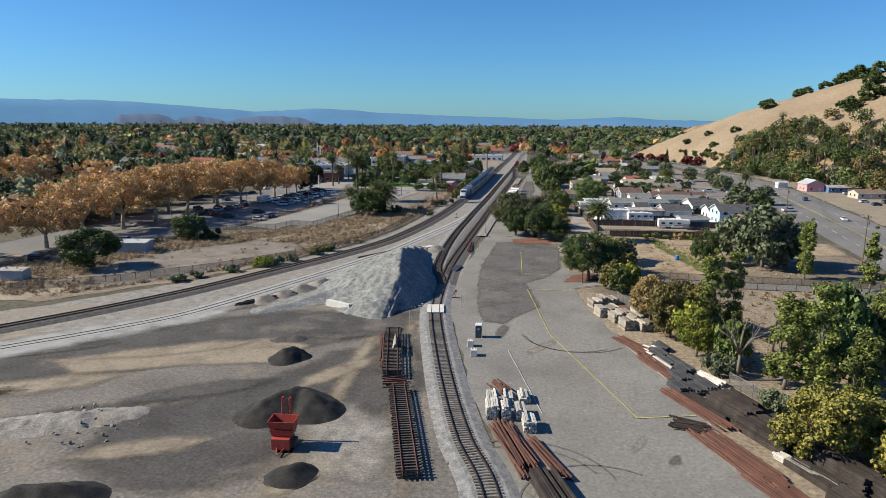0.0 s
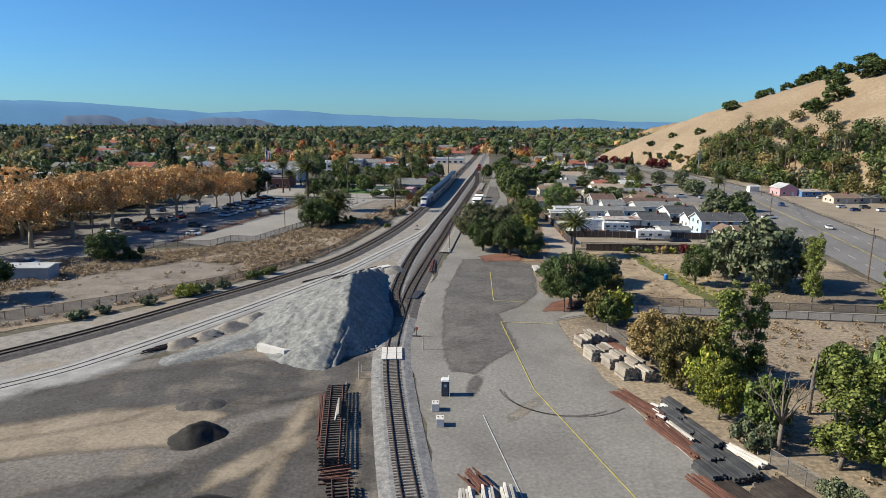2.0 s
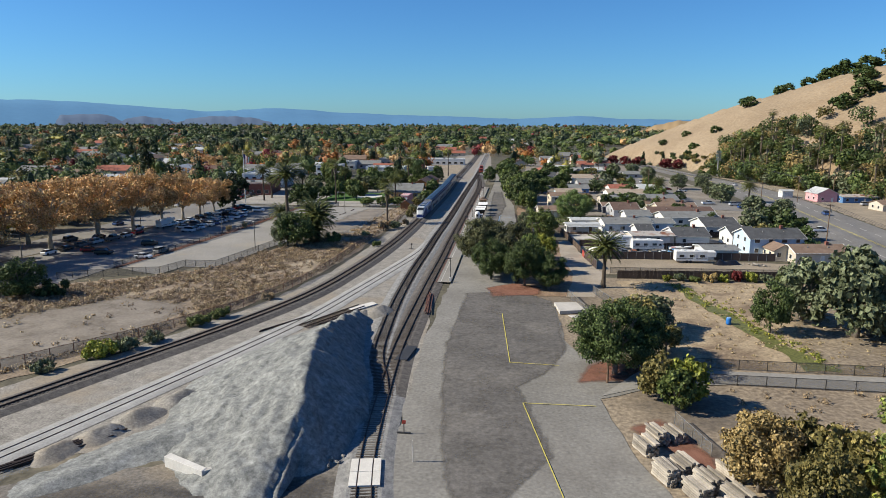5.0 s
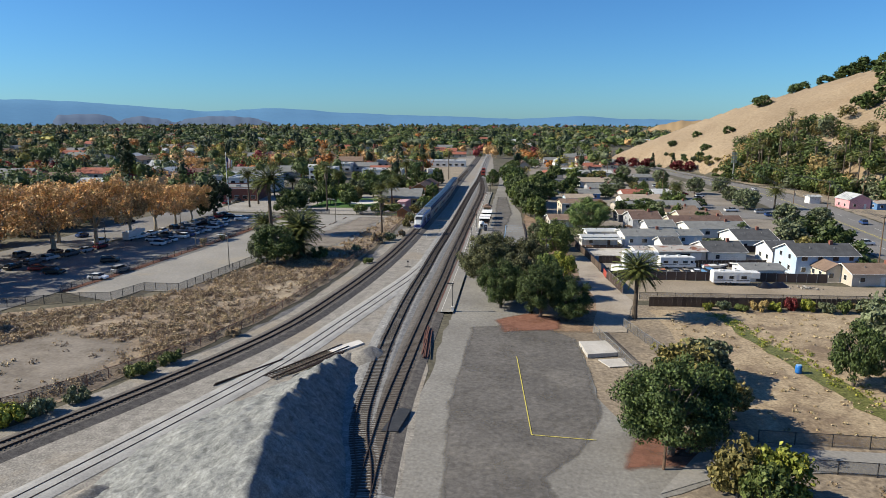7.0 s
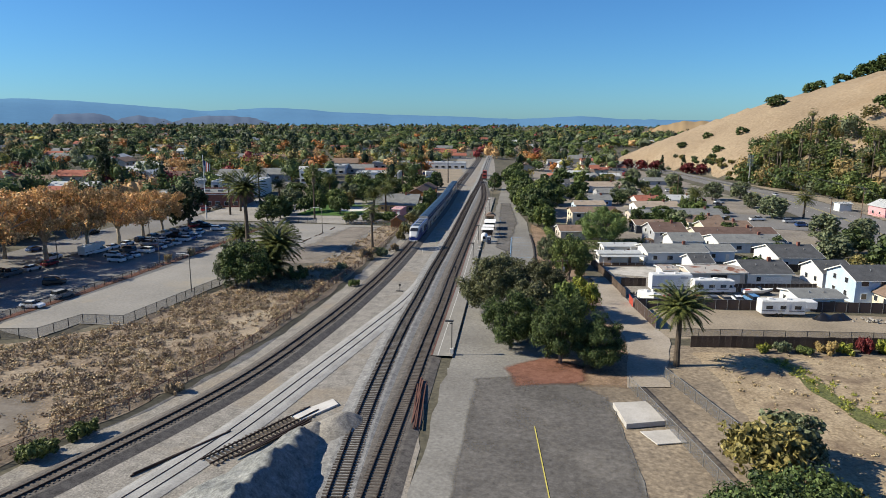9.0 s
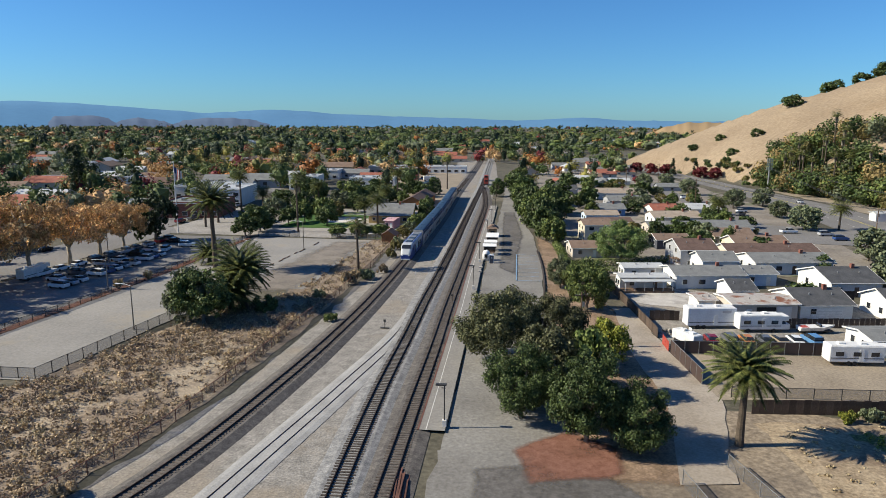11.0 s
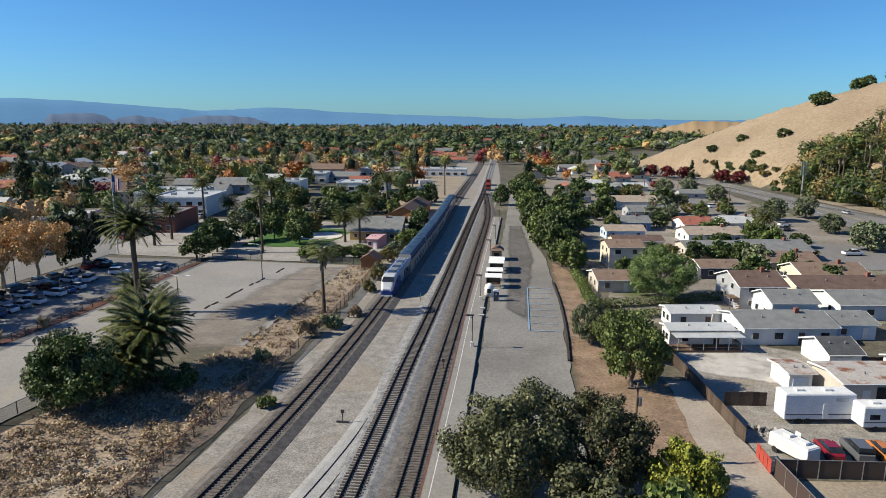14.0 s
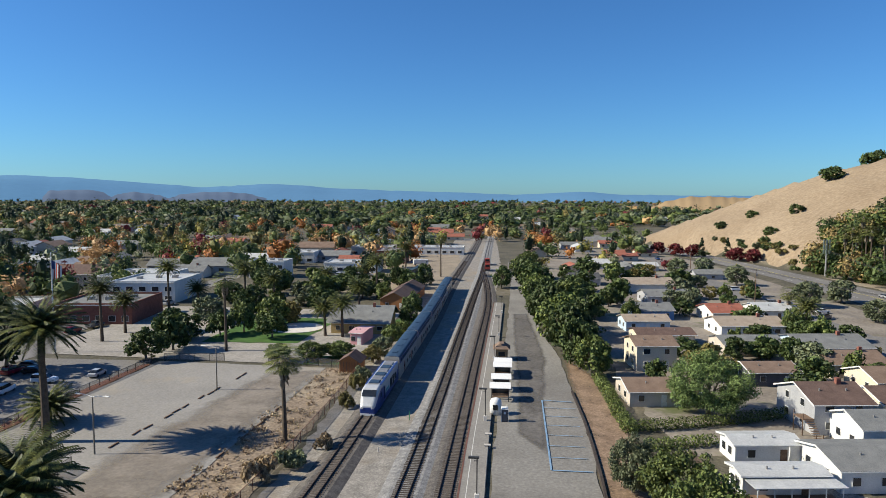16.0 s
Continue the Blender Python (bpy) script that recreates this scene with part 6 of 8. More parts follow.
POLES = [(77, 184, 13), (82, 262, 13), (86, 330, 13), (62, 434, 12), (43, 508, 12), (67, 543, 12), (117.5, 376, 12), (150, 416, 12), (129, 492, 12), (124, 522, 12), (-3.7, 237.2, 9.5), (6.0, 150.0, 9.5), (13.5, 162, 7)]
for x, y, h in POLES:
    utility_pole(x, y, h)
g = Geo()
for a, b in (((77, 184, 12.6), (82, 262, 12.6)), ((82, 262, 12.6), (86, 330, 12.6)), ((86, 330, 12.6), (62, 434, 11.6)), ((62, 434, 11.6), (43, 508, 11.6)), ((82, 262, 12.0), (117.5, 376, 11.6)), ((117.5, 376, 11.6), (129, 492, 11.6)), ((86, 330, 12), (124, 522, 11.5))):
    for s in (-0.9, 0, 0.9):
        pts = []
        for k in range(9):
            u = k / 8
            pts.append((a[0] + (b[0] - a[0]) * u + s, a[1] + (b[1] - a[1]) * u, a[2] + (b[2] - a[2]) * u - 2.0 * 4 * u * (1 - u) * 0.5))
        w = Geo().tube(pts, 0.035, 4)
        tagged(part("overhead_wire", w, DARKSTEEL), "thin sagging overhead wire between poles", "wire", "overhead wires")

# flag pole
root = thing("flagpole", -126.5, 335.5, 0.1, 0, "tall white flagpole with a drooping striped flag", "flagpole")
part("pole", Geo().tube([(0, 0, 0), (0, 0, 23)], [0.22, 0.1], 10), WHITEP, root)
part("finial", Geo().tube([(0, 0, 23), (0, 0, 23.4)], [0.16, 0.1], 8), WHITEP, root)
flag = part("flag", Geo().add([(0.1, 0, 21.6), (0.9, 0.15, 21.2), (0.9, 0.15, 19.4), (0.1, 0, 19.6)], [(0, 1, 2, 3)]), paint("flag blue", (0.03, 0.05, 0.16)), root)
for i in range(7):
    u0, u1 = 0.1 + i * 0.36, 0.1 + i * 0.36 + 0.36
    def drop(u):
        return 21.6 - u * 0.55, 16.8 + u * 0.35
    a, b = drop(u0), drop(u1)
    part("stripe", Geo().add([(u0, 0.02 + 0.15 * math.sin(i), a[0] - (2.0 if i < 2 else 0)), (u1, 0.15 * math.sin(i + 1) + 0.02, b[0] - (2.0 if i < 2 else 0)), (u1 - 0.2, 0.15 * math.sin(i + 1), b[1]), (u0 - 0.1, 0.15 * math.sin(i), a[1])], [(0, 1, 2, 3)]), REDPAINT if i % 2 else WHITEP, flag)


# ---------------------------------------------------------------- fences
def fence(pts, h, label, step=3.0, mat=None, postmat=None, rail=True, name="chain_link_fence"):
    root = thing(name, label=label, category="fence")
    k = 0
    for (x, y), (x2, y2) in zip(pts, pts[1:]):
        L = math.hypot(x2 - x, y2 - y)
        n = max(1, round(L / step))
        for i in range(n + (1 if k == len(pts) - 2 else 0)):
            px, py = x + (x2 - x) * i / n, y + (y2 - y) * i / n
            part("post", Geo().box(px, py, 0, 0.09, 0.09, h + 0.05), postmat or DARKSTEEL, root)
        yaw = math.degrees(math.atan2(y2 - y, x2 - x))
        part("mesh_panel", Geo().box((x + x2) / 2, (y + y2) / 2, 0.08, L, 0.012, h - 0.1, yaw), mat or CHAIN, root)
        if rail:
            part("top_rail", Geo().box((x + x2) / 2, (y + y2) / 2, h - 0.04, L, 0.06, 0.06, yaw), postmat or DARKSTEEL, root)
        k += 1


def board_fence(pts, h, label, mat=FENCEWOOD):
    root = thing("board_fence", label=label, category="fence")
    me = Geo().box(0, 0, 0, 0.9, 0.04, h).mesh("board", mat)
    for (x, y), (x2, y2) in zip(pts, pts[1:]):
        L = math.hypot(x2 - x, y2 - y)
        n = max(1, round(L / 0.94))
        yaw = math.degrees(math.atan2(y2 - y, x2 - x))
        for i in range(n):
            o = part("board", me, mat, root)
            u = (i + 0.5) / n
            o.matrix_basis = pose(x + (x2 - x) * u, y + (y2 - y) * u, random.uniform(-0.05, 0.05), 0, 0, yaw)


fence([(-112, 118), (-95, 130), (-80, 146), (-68.5, 163), (-60.5, 180), (-55.5, 200), (-54, 221), (-53.3, 243), (-52.2, 258), (-51.2, 285), (-51.5, 310), (-52.3, 329)], 1.7, "rusty chain link fence along the railway", 3.2, postmat=RUST)
fence([(-112, 196), (-98, 203.4), (-92, 204.6), (-89.8, 213), (-82.1, 213.2), (-77.2, 248.6), (-78.5, 275)], 1.8, "black chain link fence round the empty lot")
fence([(-106.4, 209), (-103.6, 230), (-100, 262), (-99.4, 300), (-98.8, 329)], 1.5, "low chain link fence along the car park")
fence([(-97, 331), (-84, 333)], 1.8, "chain link fence by the plaza")
fence([(-73, 331), (-62, 331.5), (-53, 330)], 1.8, "chain link fence by the park")
fence([(20, 151.3), (78, 150.6)], 1.6, "thin wire fence along the alley", 4)
fence([(18, 157.6), (78, 157)], 1.6, "wire fence along the field", 4)
fence([(3.4, 196), (8.6, 172), (11.4, 158), (13, 148)], 1.7, "chain link fence beside the pad", 3, postmat=STEEL)
fence([(9, 200), (13.5, 184), (16, 175)], 1.7, "chain link fence beside the palm", 3, postmat=STEEL)
fence([(12.6, 138), (14.8, 130)], 1.6, "short wire fence by the lot edge", 2, postmat=STEEL)
fence([(24.6, 94), (27.6, 88)], 1.9, "short chain link fence behind the timbers", 2, postmat=STEEL)
fence([(15, 219.5), (76, 223)], 1.6, "thin wire fence along the sand lot", 3.5)
board_fence([(16, 214.5), (40, 216.6), (76, 219.4)], 2.0, "dark weathered board fence along the field")
fence([(10.6, 236.6), (33, 238.4), (60, 239.5)], 2.1, "chain link fence hung with brown screening", 2.2, SCREEN, STEEL)
fence([(12.2, 223.5), (10.6, 236.6)], 2.3, "solid brown panel fence beside the lane", 2.2, SCREEN, STEEL)
board_fence([(10.0, 244), (9.2, 252), (7.8, 264), (6.2, 276), (4.5, 288)], 1.9, "leaning brown board fence beside the lane")
board_fence([(10.2, 241), (10.4, 237)], 1.8, "faded red sheet fence panel", REDPAINT)
board_fence([(10.5, 254.5), (16, 255)], 2.0, "dark board fence behind the box trailer")
board_fence([(34, 252.5), (52, 255)], 1.9, "dark board fence beside the garage")
board_fence([(36, 271), (56, 275.4)], 1.9, "dark board fence behind the yard")
board_fence([(20, 287), (28, 289)], 2.0, "brown board fence beside the mobile home", WOOD)
board_fence([(-204, 405), (-182, 410)], 1.8, "red-brown board fence below the old house", WALLS["rusty"])

# timber kerbs of the empty lot
for a, b in (((-78, 282), (-74.8, 324)), ((-61.2, 270), (-60, 304))):
    n = int(math.hypot(b[0] - a[0], b[1] - a[1]) / 2.6)
    for i in range(n):
        if random.random() < 0.75:
            u = (i + 0.5) / n
            tagged(part("kerb_log", Geo().box(a[0] + (b[0] - a[0]) * u + random.uniform(-0.2, 0.2), a[1] + (b[1] - a[1]) * u, 0.12, 0.22, 2.2, 0.2, random.uniform(-6, 2)), WOOD), "old timber parking kerb on the asphalt", "kerb", "timber kerbs")
root = thing("retaining_kerb", label="broken dark kerb edge of the parking bays", category="kerb", kind="structure")
part("kerb", strip(Geo(), curve_points([(-8.6, 268), (-8.2, 282), (-8.3, 300), (-9.2, 320)], 1.5), [(-0.2, 0.05), (-0.15, 0.4), (0.2, 0.4), (0.25, 0.05)]), TIEDARK, root)


# ---------------------------------------------------------------- vehicles
CARS = {}


def car_meshes():
    def ring(x, hw, z0, z1, tuck):
        return [(x, -hw * 0.94, z0), (x, hw * 0.94, z0), (x, hw, z0 + 0.25), (x, hw * tuck, z1), (x, -hw * tuck, z1), (x, -hw, z0 + 0.25)]
    out = {}
    out["car"] = (Geo().loft([ring(-2.2, 0.78, 0.35, 0.85, 0.9), ring(-2.0, 0.88, 0.25, 0.98, 0.92), ring(1.2, 0.9, 0.22, 0.98, 0.93), ring(2.0, 0.86, 0.25, 0.82, 0.9), ring(2.25, 0.7, 0.35, 0.68, 0.9)]),
                  Geo().loft([ring(-1.75, 0.78, 0.95, 1.0, 0.95), ring(-1.2, 0.78, 0.95, 1.42, 0.82), ring(0.35, 0.78, 0.95, 1.42, 0.82), ring(1.15, 0.78, 0.93, 0.98, 0.95)]), Geo().box(-0.42, 0, 1.40, 1.5, 1.2, 0.05))
    out["suv"] = (Geo().loft([ring(-2.3, 0.86, 0.4, 1.05, 0.94), ring(-2.15, 0.95, 0.3, 1.12, 0.95), ring(1.2, 0.96, 0.28, 1.12, 0.95), ring(2.1, 0.92, 0.3, 1.0, 0.92), ring(2.35, 0.78, 0.4, 0.85, 0.9)]),
                  Geo().loft([ring(-2.15, 0.86, 1.08, 1.14, 0.97), ring(-1.95, 0.86, 1.08, 1.74, 0.86), ring(0.3, 0.86, 1.08, 1.74, 0.86), ring(1.15, 0.86, 1.06, 1.12, 0.95)]), Geo().box(-0.8, 0, 1.72, 2.3, 1.35, 0.05))
    out["pickup"] = (Geo().loft([ring(-2.8, 0.9, 0.45, 1.05, 0.97), ring(-2.7, 0.97, 0.35, 1.1, 0.97), ring(1.6, 0.97, 0.33, 1.1, 0.96), ring(2.5, 0.94, 0.35, 1.02, 0.92), ring(2.8, 0.8, 0.45, 0.9, 0.9)]),
                     Geo().loft([ring(-0.75, 0.87, 1.06, 1.12, 0.97), ring(-0.6, 0.87, 1.06, 1.75, 0.86), ring(0.9, 0.87, 1.06, 1.75, 0.86), ring(1.55, 0.87, 1.04, 1.1, 0.95)]), Geo().box(0.15, 0, 1.73, 1.4, 1.35, 0.05))
    return out


CAR_GEO = car_meshes()
PAINTS = {n: surf("car paint " + n, tuple(v * 0.93 for v in c), c, 0.6, 5, rough=0.22, bump=0.0, spec=0.6) for n, c in {"white": (0.72, 0.73, 0.74), "black": (0.012, 0.012, 0.014), "silver": (0.38, 0.39, 0.41), "grey": (0.10, 0.105, 0.115), "blue": (0.03, 0.07, 0.20), "red": (0.20, 0.012, 0.02), "tan": (0.30, 0.25, 0.18), "orange": (0.45, 0.16, 0.04), "skyblue": (0.10, 0.22, 0.40)}.items()}
NAMES = {"car": "sedan", "suv": "sport utility car", "pickup": "pickup truck"}


def car(x, y, yaw, kind="car", colour="white", z=0.16):
    def make():
        body, cabin, top = CAR_GEO[kind]
        r = thing("car" if kind != "pickup" else "pickup_truck", label="%s %s parked on the asphalt" % ({"skyblue": "light blue"}.get(colour, colour), NAMES[kind]), category="car" if kind != "pickup" else "truck", group="parked cars")
        part("body", body, PAINTS[colour], r, bevel=0.05)
        part("glasshouse", cabin, GLASS, r)
        part("roof", top, PAINTS[colour], r, bevel=0.02)
        if kind == "pickup":
            part("load_bed", Geo().box(-1.75, 0, 1.08, 1.7, 1.5, 0.04), BLACKP, r)
        L = 1.35 if kind != "pickup" else 1.75
        for sx in (-L, L):
            for sy in (-0.82, 0.82):
                part("wheel", Geo().tube([(sx, sy - 0.11, 0.33), (sx, sy + 0.11, 0.33)], 0.33, 12), BLACKP, r)
        return r
    return put(("car", kind, colour), make, spot(x, y, z, yaw))


KINDS = ["car", "suv", "pickup", "car", "suv"]
COLS = ["white", "black", "silver", "grey", "white", "blue", "grey", "black", "white", "red", "silver"]
random.seed(5)
# row along the street side of the car park
for i, y in enumerate(np.arange(222, 322, 5.6)):
    if i in (7, 8):
        continue
    xx = np.interp(y, [200, 250, 296, 330], [-137.5, -129, -123.5, -121.5])
    car(xx + random.uniform(-0.3, 0.3), y, 84 + random.uniform(-3, 3), KINDS[(i * 3) % 5], COLS[(i * 7) % 11])
# middle rows
for i, y in enumerate(np.arange(262, 300, 3.0)):
    if i in (3, 9):
        continue
    xx = np.interp(y, [250, 300], [-115.5, -112])
    car(xx, y, 172 + random.uniform(-2, 2), KINDS[(i * 2 + 1) % 5], ["white", "silver", "white", "grey", "white", "blue"][i % 6])
for i, y in enumerate((268, 274.5, 284, 290, 297, 303.5)):
    car(-119.8 + 0.06 * (y - 268), y, 174, KINDS[i % 5], ["white", "grey", "silver", "white", "black", "white"][i])
for x, y, yaw, k, c in ((-105.6, 220.6, 4, "car", "white"), (-105, 228.4, 80, "suv", "silver"), (-119, 224, 10, "suv", "black"), (-125.4, 227, 10, "car", "red"), (-114, 238, 30, "suv", "black"), (-111, 312, 10, "suv", "white"), (-113.6, 305, 100, "suv", "white"), (-104, 318, 95, "car", "silver"), (-118, 318, 10, "car", "black"), (-122, 322, 5, "car", "grey"), (-120, 196, 10, "car", "black"), (-124, 172, 8, "pickup", "white"), (-126, 158, 8, "car", "black"), (-129, 145, 10, "suv", "black"), (-115, 168, 8, "car", "blue")):
    car(x, y, yaw, k, c)
for i, (x, y) in enumerate(((-135.5, 246.5), (-141, 241), (-132.6, 262), (-145.5, 272), (-144.7, 332), (-150, 322), (-136.8, 356), (-135.8, 364), (-134.4, 391), (-135.6, 402), (-147, 300), (-146.5, 380), (-148, 410))):
    car(x, y, 84, KINDS[i % 5], COLS[(i * 5 + 1) % 11])
for x, y, yaw, k, c in ((75, 362.3, 10, "pickup", "white"), (85, 358.4, 8, "suv", "silver"), (86, 350, 8, "suv", "blue"), (66.5, 429.4, 10, "suv", "silver"), (64.6, 463, 10, "suv", "white"), (72.3, 404.3, 40, "suv", "grey"), (70, 422, 20, "car", "red"), (76, 415, 12, "car", "white"), (92, 290.6, 10, "pickup", "white"), (143, 368, 10, "suv", "silver"), (136, 331, 15, "car", "white"), (137, 321, 15, "car", "blue"), (145, 330, 15, "suv", "grey"), (148, 322, 15, "car", "white"), (104, 268, 82, "car", "white"), (112, 334, 82, "suv", "blue"), (104, 352, -98, "car", "black"), (31.5, 316, 60, "pickup", "red"), (113, 452, 95, "car", "silver"), (60, 590, 98, "car", "blue")):
    car(x, y, yaw, k, c)
for i, (x, c, k) in enumerate(((18.4, "red", "car"), (21.4, "grey", "suv"), (24.2, "orange", "car"), (27.2, "grey", "car"), (29.6, "tan", "car"), (32.2, "white", "car"), (35, "skyblue", "suv"))):
    car(x, 242.4 + i * 0.25, 95 + random.uniform(-6, 6), k, c)
for x, y, c in ((-76, 548, "blue"), (-70, 540, "white"), (-84, 556, "skyblue"), (-100, 486, "white"), (-94, 486, "silver"), (-88, 488, "white"), (-104, 492, "blue")):
    car(x, y, 20, "suv", c)


def long_vehicle(name, x, y, yaw, L, W, H, wallc, label, overcab=False, wheels=(-2.2, 2.4), win=3, z=0.1, fifth=False):
    r = thing(name, x, y, z, yaw, label, name.replace("_", " "))
    part("body", Geo().box(0, 0, 0.55, L, W, H - 0.55), wallc, r, bevel=0.12)
    part("roof", Geo().box(0, 0, H, L - 0.2, W - 0.2, 0.08, top=0.97), WHITEP, r)
    for i in range(win):
        part("window", Geo().box(-L * 0.32 + i * L * 0.64 / max(win - 1, 1), -W / 2 - 0.02, 1.55, 1.2, 0.05, 0.65), GLASS, r)
    part("stripe", Geo().box(0, -W / 2 - 0.012, 1.15, L - 0.4, 0.03, 0.14), PAINTS["grey"], r)
    part("door", Geo().box(L * 0.08, -W / 2 - 0.02, 0.7, 0.7, 0.05, 1.9), WHITEP, r)
    for wx in wheels:
        for s in (-1, 1):
            part("wheel", Geo().tube([(wx, s * (W / 2 - 0.1) - 0.1, 0.38), (wx, s * (W / 2 - 0.1) + 0.1, 0.38)], 0.38, 12), BLACKP, r)
    if overcab:
        part("cab", Geo().box(L / 2 + 0.7, 0, 0.5, 1.6, W * 0.86, 1.0), WHITEP, r, bevel=0.1)
        part("windscreen", Geo().box(L / 2 + 0.35, 0, 1.45, 0.9, W * 0.82, 0.65, top=0.7), GLASS, r)
        part("overcab_bunk", Geo().box(L / 2 + 0.35, 0, 2.1, 1.6, W * 0.98, 0.9), WHITEP, r, bevel=0.1)
    if fifth:
        part("hitch_nose", Geo().box(L / 2 + 1.0, 0, 1.6, 2.2, W, H - 1.65), wallc, r, bevel=0.15)
    for i in range(2):
        part("roof_unit", Geo().box(-L * 0.25 + i * L * 0.4, 0, H + 0.06, 0.9, 0.8, 0.3), WHITEP, r, bevel=0.04)
    return r


long_vehicle("camper_van", 28.4, 250.4, 8, 7.6, 2.4, 3.1, WHITEP, "white motorhome with an over-cab bunk", overcab=True)
r = long_vehicle("box_trailer", 20.4, 251.6, 8, 8.8, 2.5, 3.8, surf("grubby white panels", (0.50, 0.52, 0.54), (0.66, 0.68, 0.70), 0.5, 8, wear=((0.36, 0.30, 0.24), 0.5, 0.6, 0.75)), "grubby white box trailer without a tractor", wheels=(-2.5, -1.4), win=0)
part("graffiti", Geo().box(2.6, -1.27, 2.9, 1.6, 0.03, 0.5), PAINTS["silver"], r)
long_vehicle("caravan", 37.4, 235.2, 4, 8.2, 2.4, 3.1, WHITEP, "white fifth-wheel caravan on the sand lot", wheels=(-1.2, -0.3), fifth=True)
long_vehicle("van", 14.2, 241.3, 120, 5.0, 2.0, 2.1, WHITEP, "white panel van behind the screened fence", wheels=(-1.5, 1.6), win=3)
long_vehicle("delivery_truck", -127, 269.5, 84, 6.5, 2.3, 2.8, WHITEP, "white box truck in the car park row", overcab=True, win=0)
long_vehicle("delivery_truck", -72, 539, 20, 6.5, 2.4, 3.0, WHITEP, "white box truck in the works lot", overcab=True, win=0)
root = thing("motor_boat", 38.2, 250.6, 0.1, 8, "white motor boat on a low trailer", "boat")
part("hull", Geo().loft([[(-3, -1, 1.1), (-3, 1, 1.1), (-3, 0.7, 0.5), (-3, -0.7, 0.5)], [(1, -1.05, 1.2), (1, 1.05, 1.2), (1, 0.7, 0.5), (1, -0.7, 0.5)], [(3.4, -0.1, 1.4), (3.4, 0.1, 1.4), (3.3, 0.1, 1.1), (3.3, -0.1, 1.1)]]), WHITEP, root)
part("windscreen", Geo().box(0.6, 0, 1.18, 0.3, 1.5, 0.45), GLASS, root)
part("cockpit", Geo().box(-1.4, 0, 1.08, 2.6, 1.4, 0.06), REDPAINT, root)
part("trailer_frame", Geo().box(0, 0, 0.3, 6, 1.2, 0.15), DARKSTEEL, root)
for s in (-1, 1):
    part("wheel", Geo().tube([(-0.8, s * 0.95 - 0.08, 0.3), (-0.8, s * 0.95 + 0.08, 0.3)], 0.3, 10), BLACKP, root)
root = thing("water_drum", 31.2, 180.6, 0.1, 0, "bright blue plastic drum in the field", "drum")
part("drum", Geo().tube([(0, 0, 0), (0, 0, 0.3), (0, 0, 0.95), (0, 0, 1.2)], [0.42, 0.46, 0.46, 0.4], 16), paint("blue plastic", (0.02, 0.17, 0.55)), root, smooth=True)
part("lid", Geo().tube([(0, 0, 1.2), (0, 0, 1.27)], 0.4, 16), paint("pale blue lid", (0.25, 0.45, 0.7)), root)
heap("tarp_heap", [(44, 233.6, 1.3, 0.9), (47, 234.2, 1.4, 0.9), (49, 234.6, 1.0, 0.9)], (40, 230, 53, 238), PAINTS["black"], "black tarpaulin covered junk on the sand lot", 0.9, 40, 0.3, 0.5, "junk")
rocks("junk_scatter", 12.8, 247.4, 30, 2.2, "scatter of scrap beside the box trailer", 0.8)
rocks("junk_scatter", 53, 233, 25, 2.5, "scatter of pale scrap on the sand lot", 0.9)


# ---------------------------------------------------------------- vegetation
RNG = np.random.default_rng(7)
WOODBITS = {"pale": PALEBARK, "grey": BARK}


def limbs(trunk_h, spread, height, n, seed, r0):
    """Trunk and branching limbs as tapered tubes."""
    rng = random.Random(seed)
    t = Geo().tube([(0, 0, -0.3), (rng.uniform(-.15, .15), rng.uniform(-.15, .15), trunk_h * 0.5), (rng.uniform(-.3, .3), rng.uniform(-.3, .3), trunk_h)], [r0 * 1.25, r0, r0 * 0.8], 9)
    ls = []
    for i in range(n):
        a = 2 * math.pi * (i + rng.random() * 0.6) / n
        e = spread * rng.uniform(0.55, 0.9)
        z1 = trunk_h + (height - trunk_h) * rng.uniform(0.35, 0.8)
        mid_p = (math.cos(a) * e * 0.45, math.sin(a) * e * 0.45, trunk_h + (z1 - trunk_h) * 0.6)
        end = (math.cos(a) * e, math.sin(a) * e, z1)
        g = Geo().tube([(0, 0, trunk_h * 0.85), mid_p, end], [r0 * 0.6, r0 * 0.38, r0 * 0.1], 6)
        for k in range(2):
            b = a + rng.uniform(-0.9, 0.9)
            g.tube([mid_p, (mid_p[0] + math.cos(b) * e * 0.4, mid_p[1] + math.sin(b) * e * 0.4, mid_p[2] + (height - mid_p[2]) * 0.5)], [r0 * 0.26, r0 * 0.06], 5)
        ls.append(g)
    return t, ls


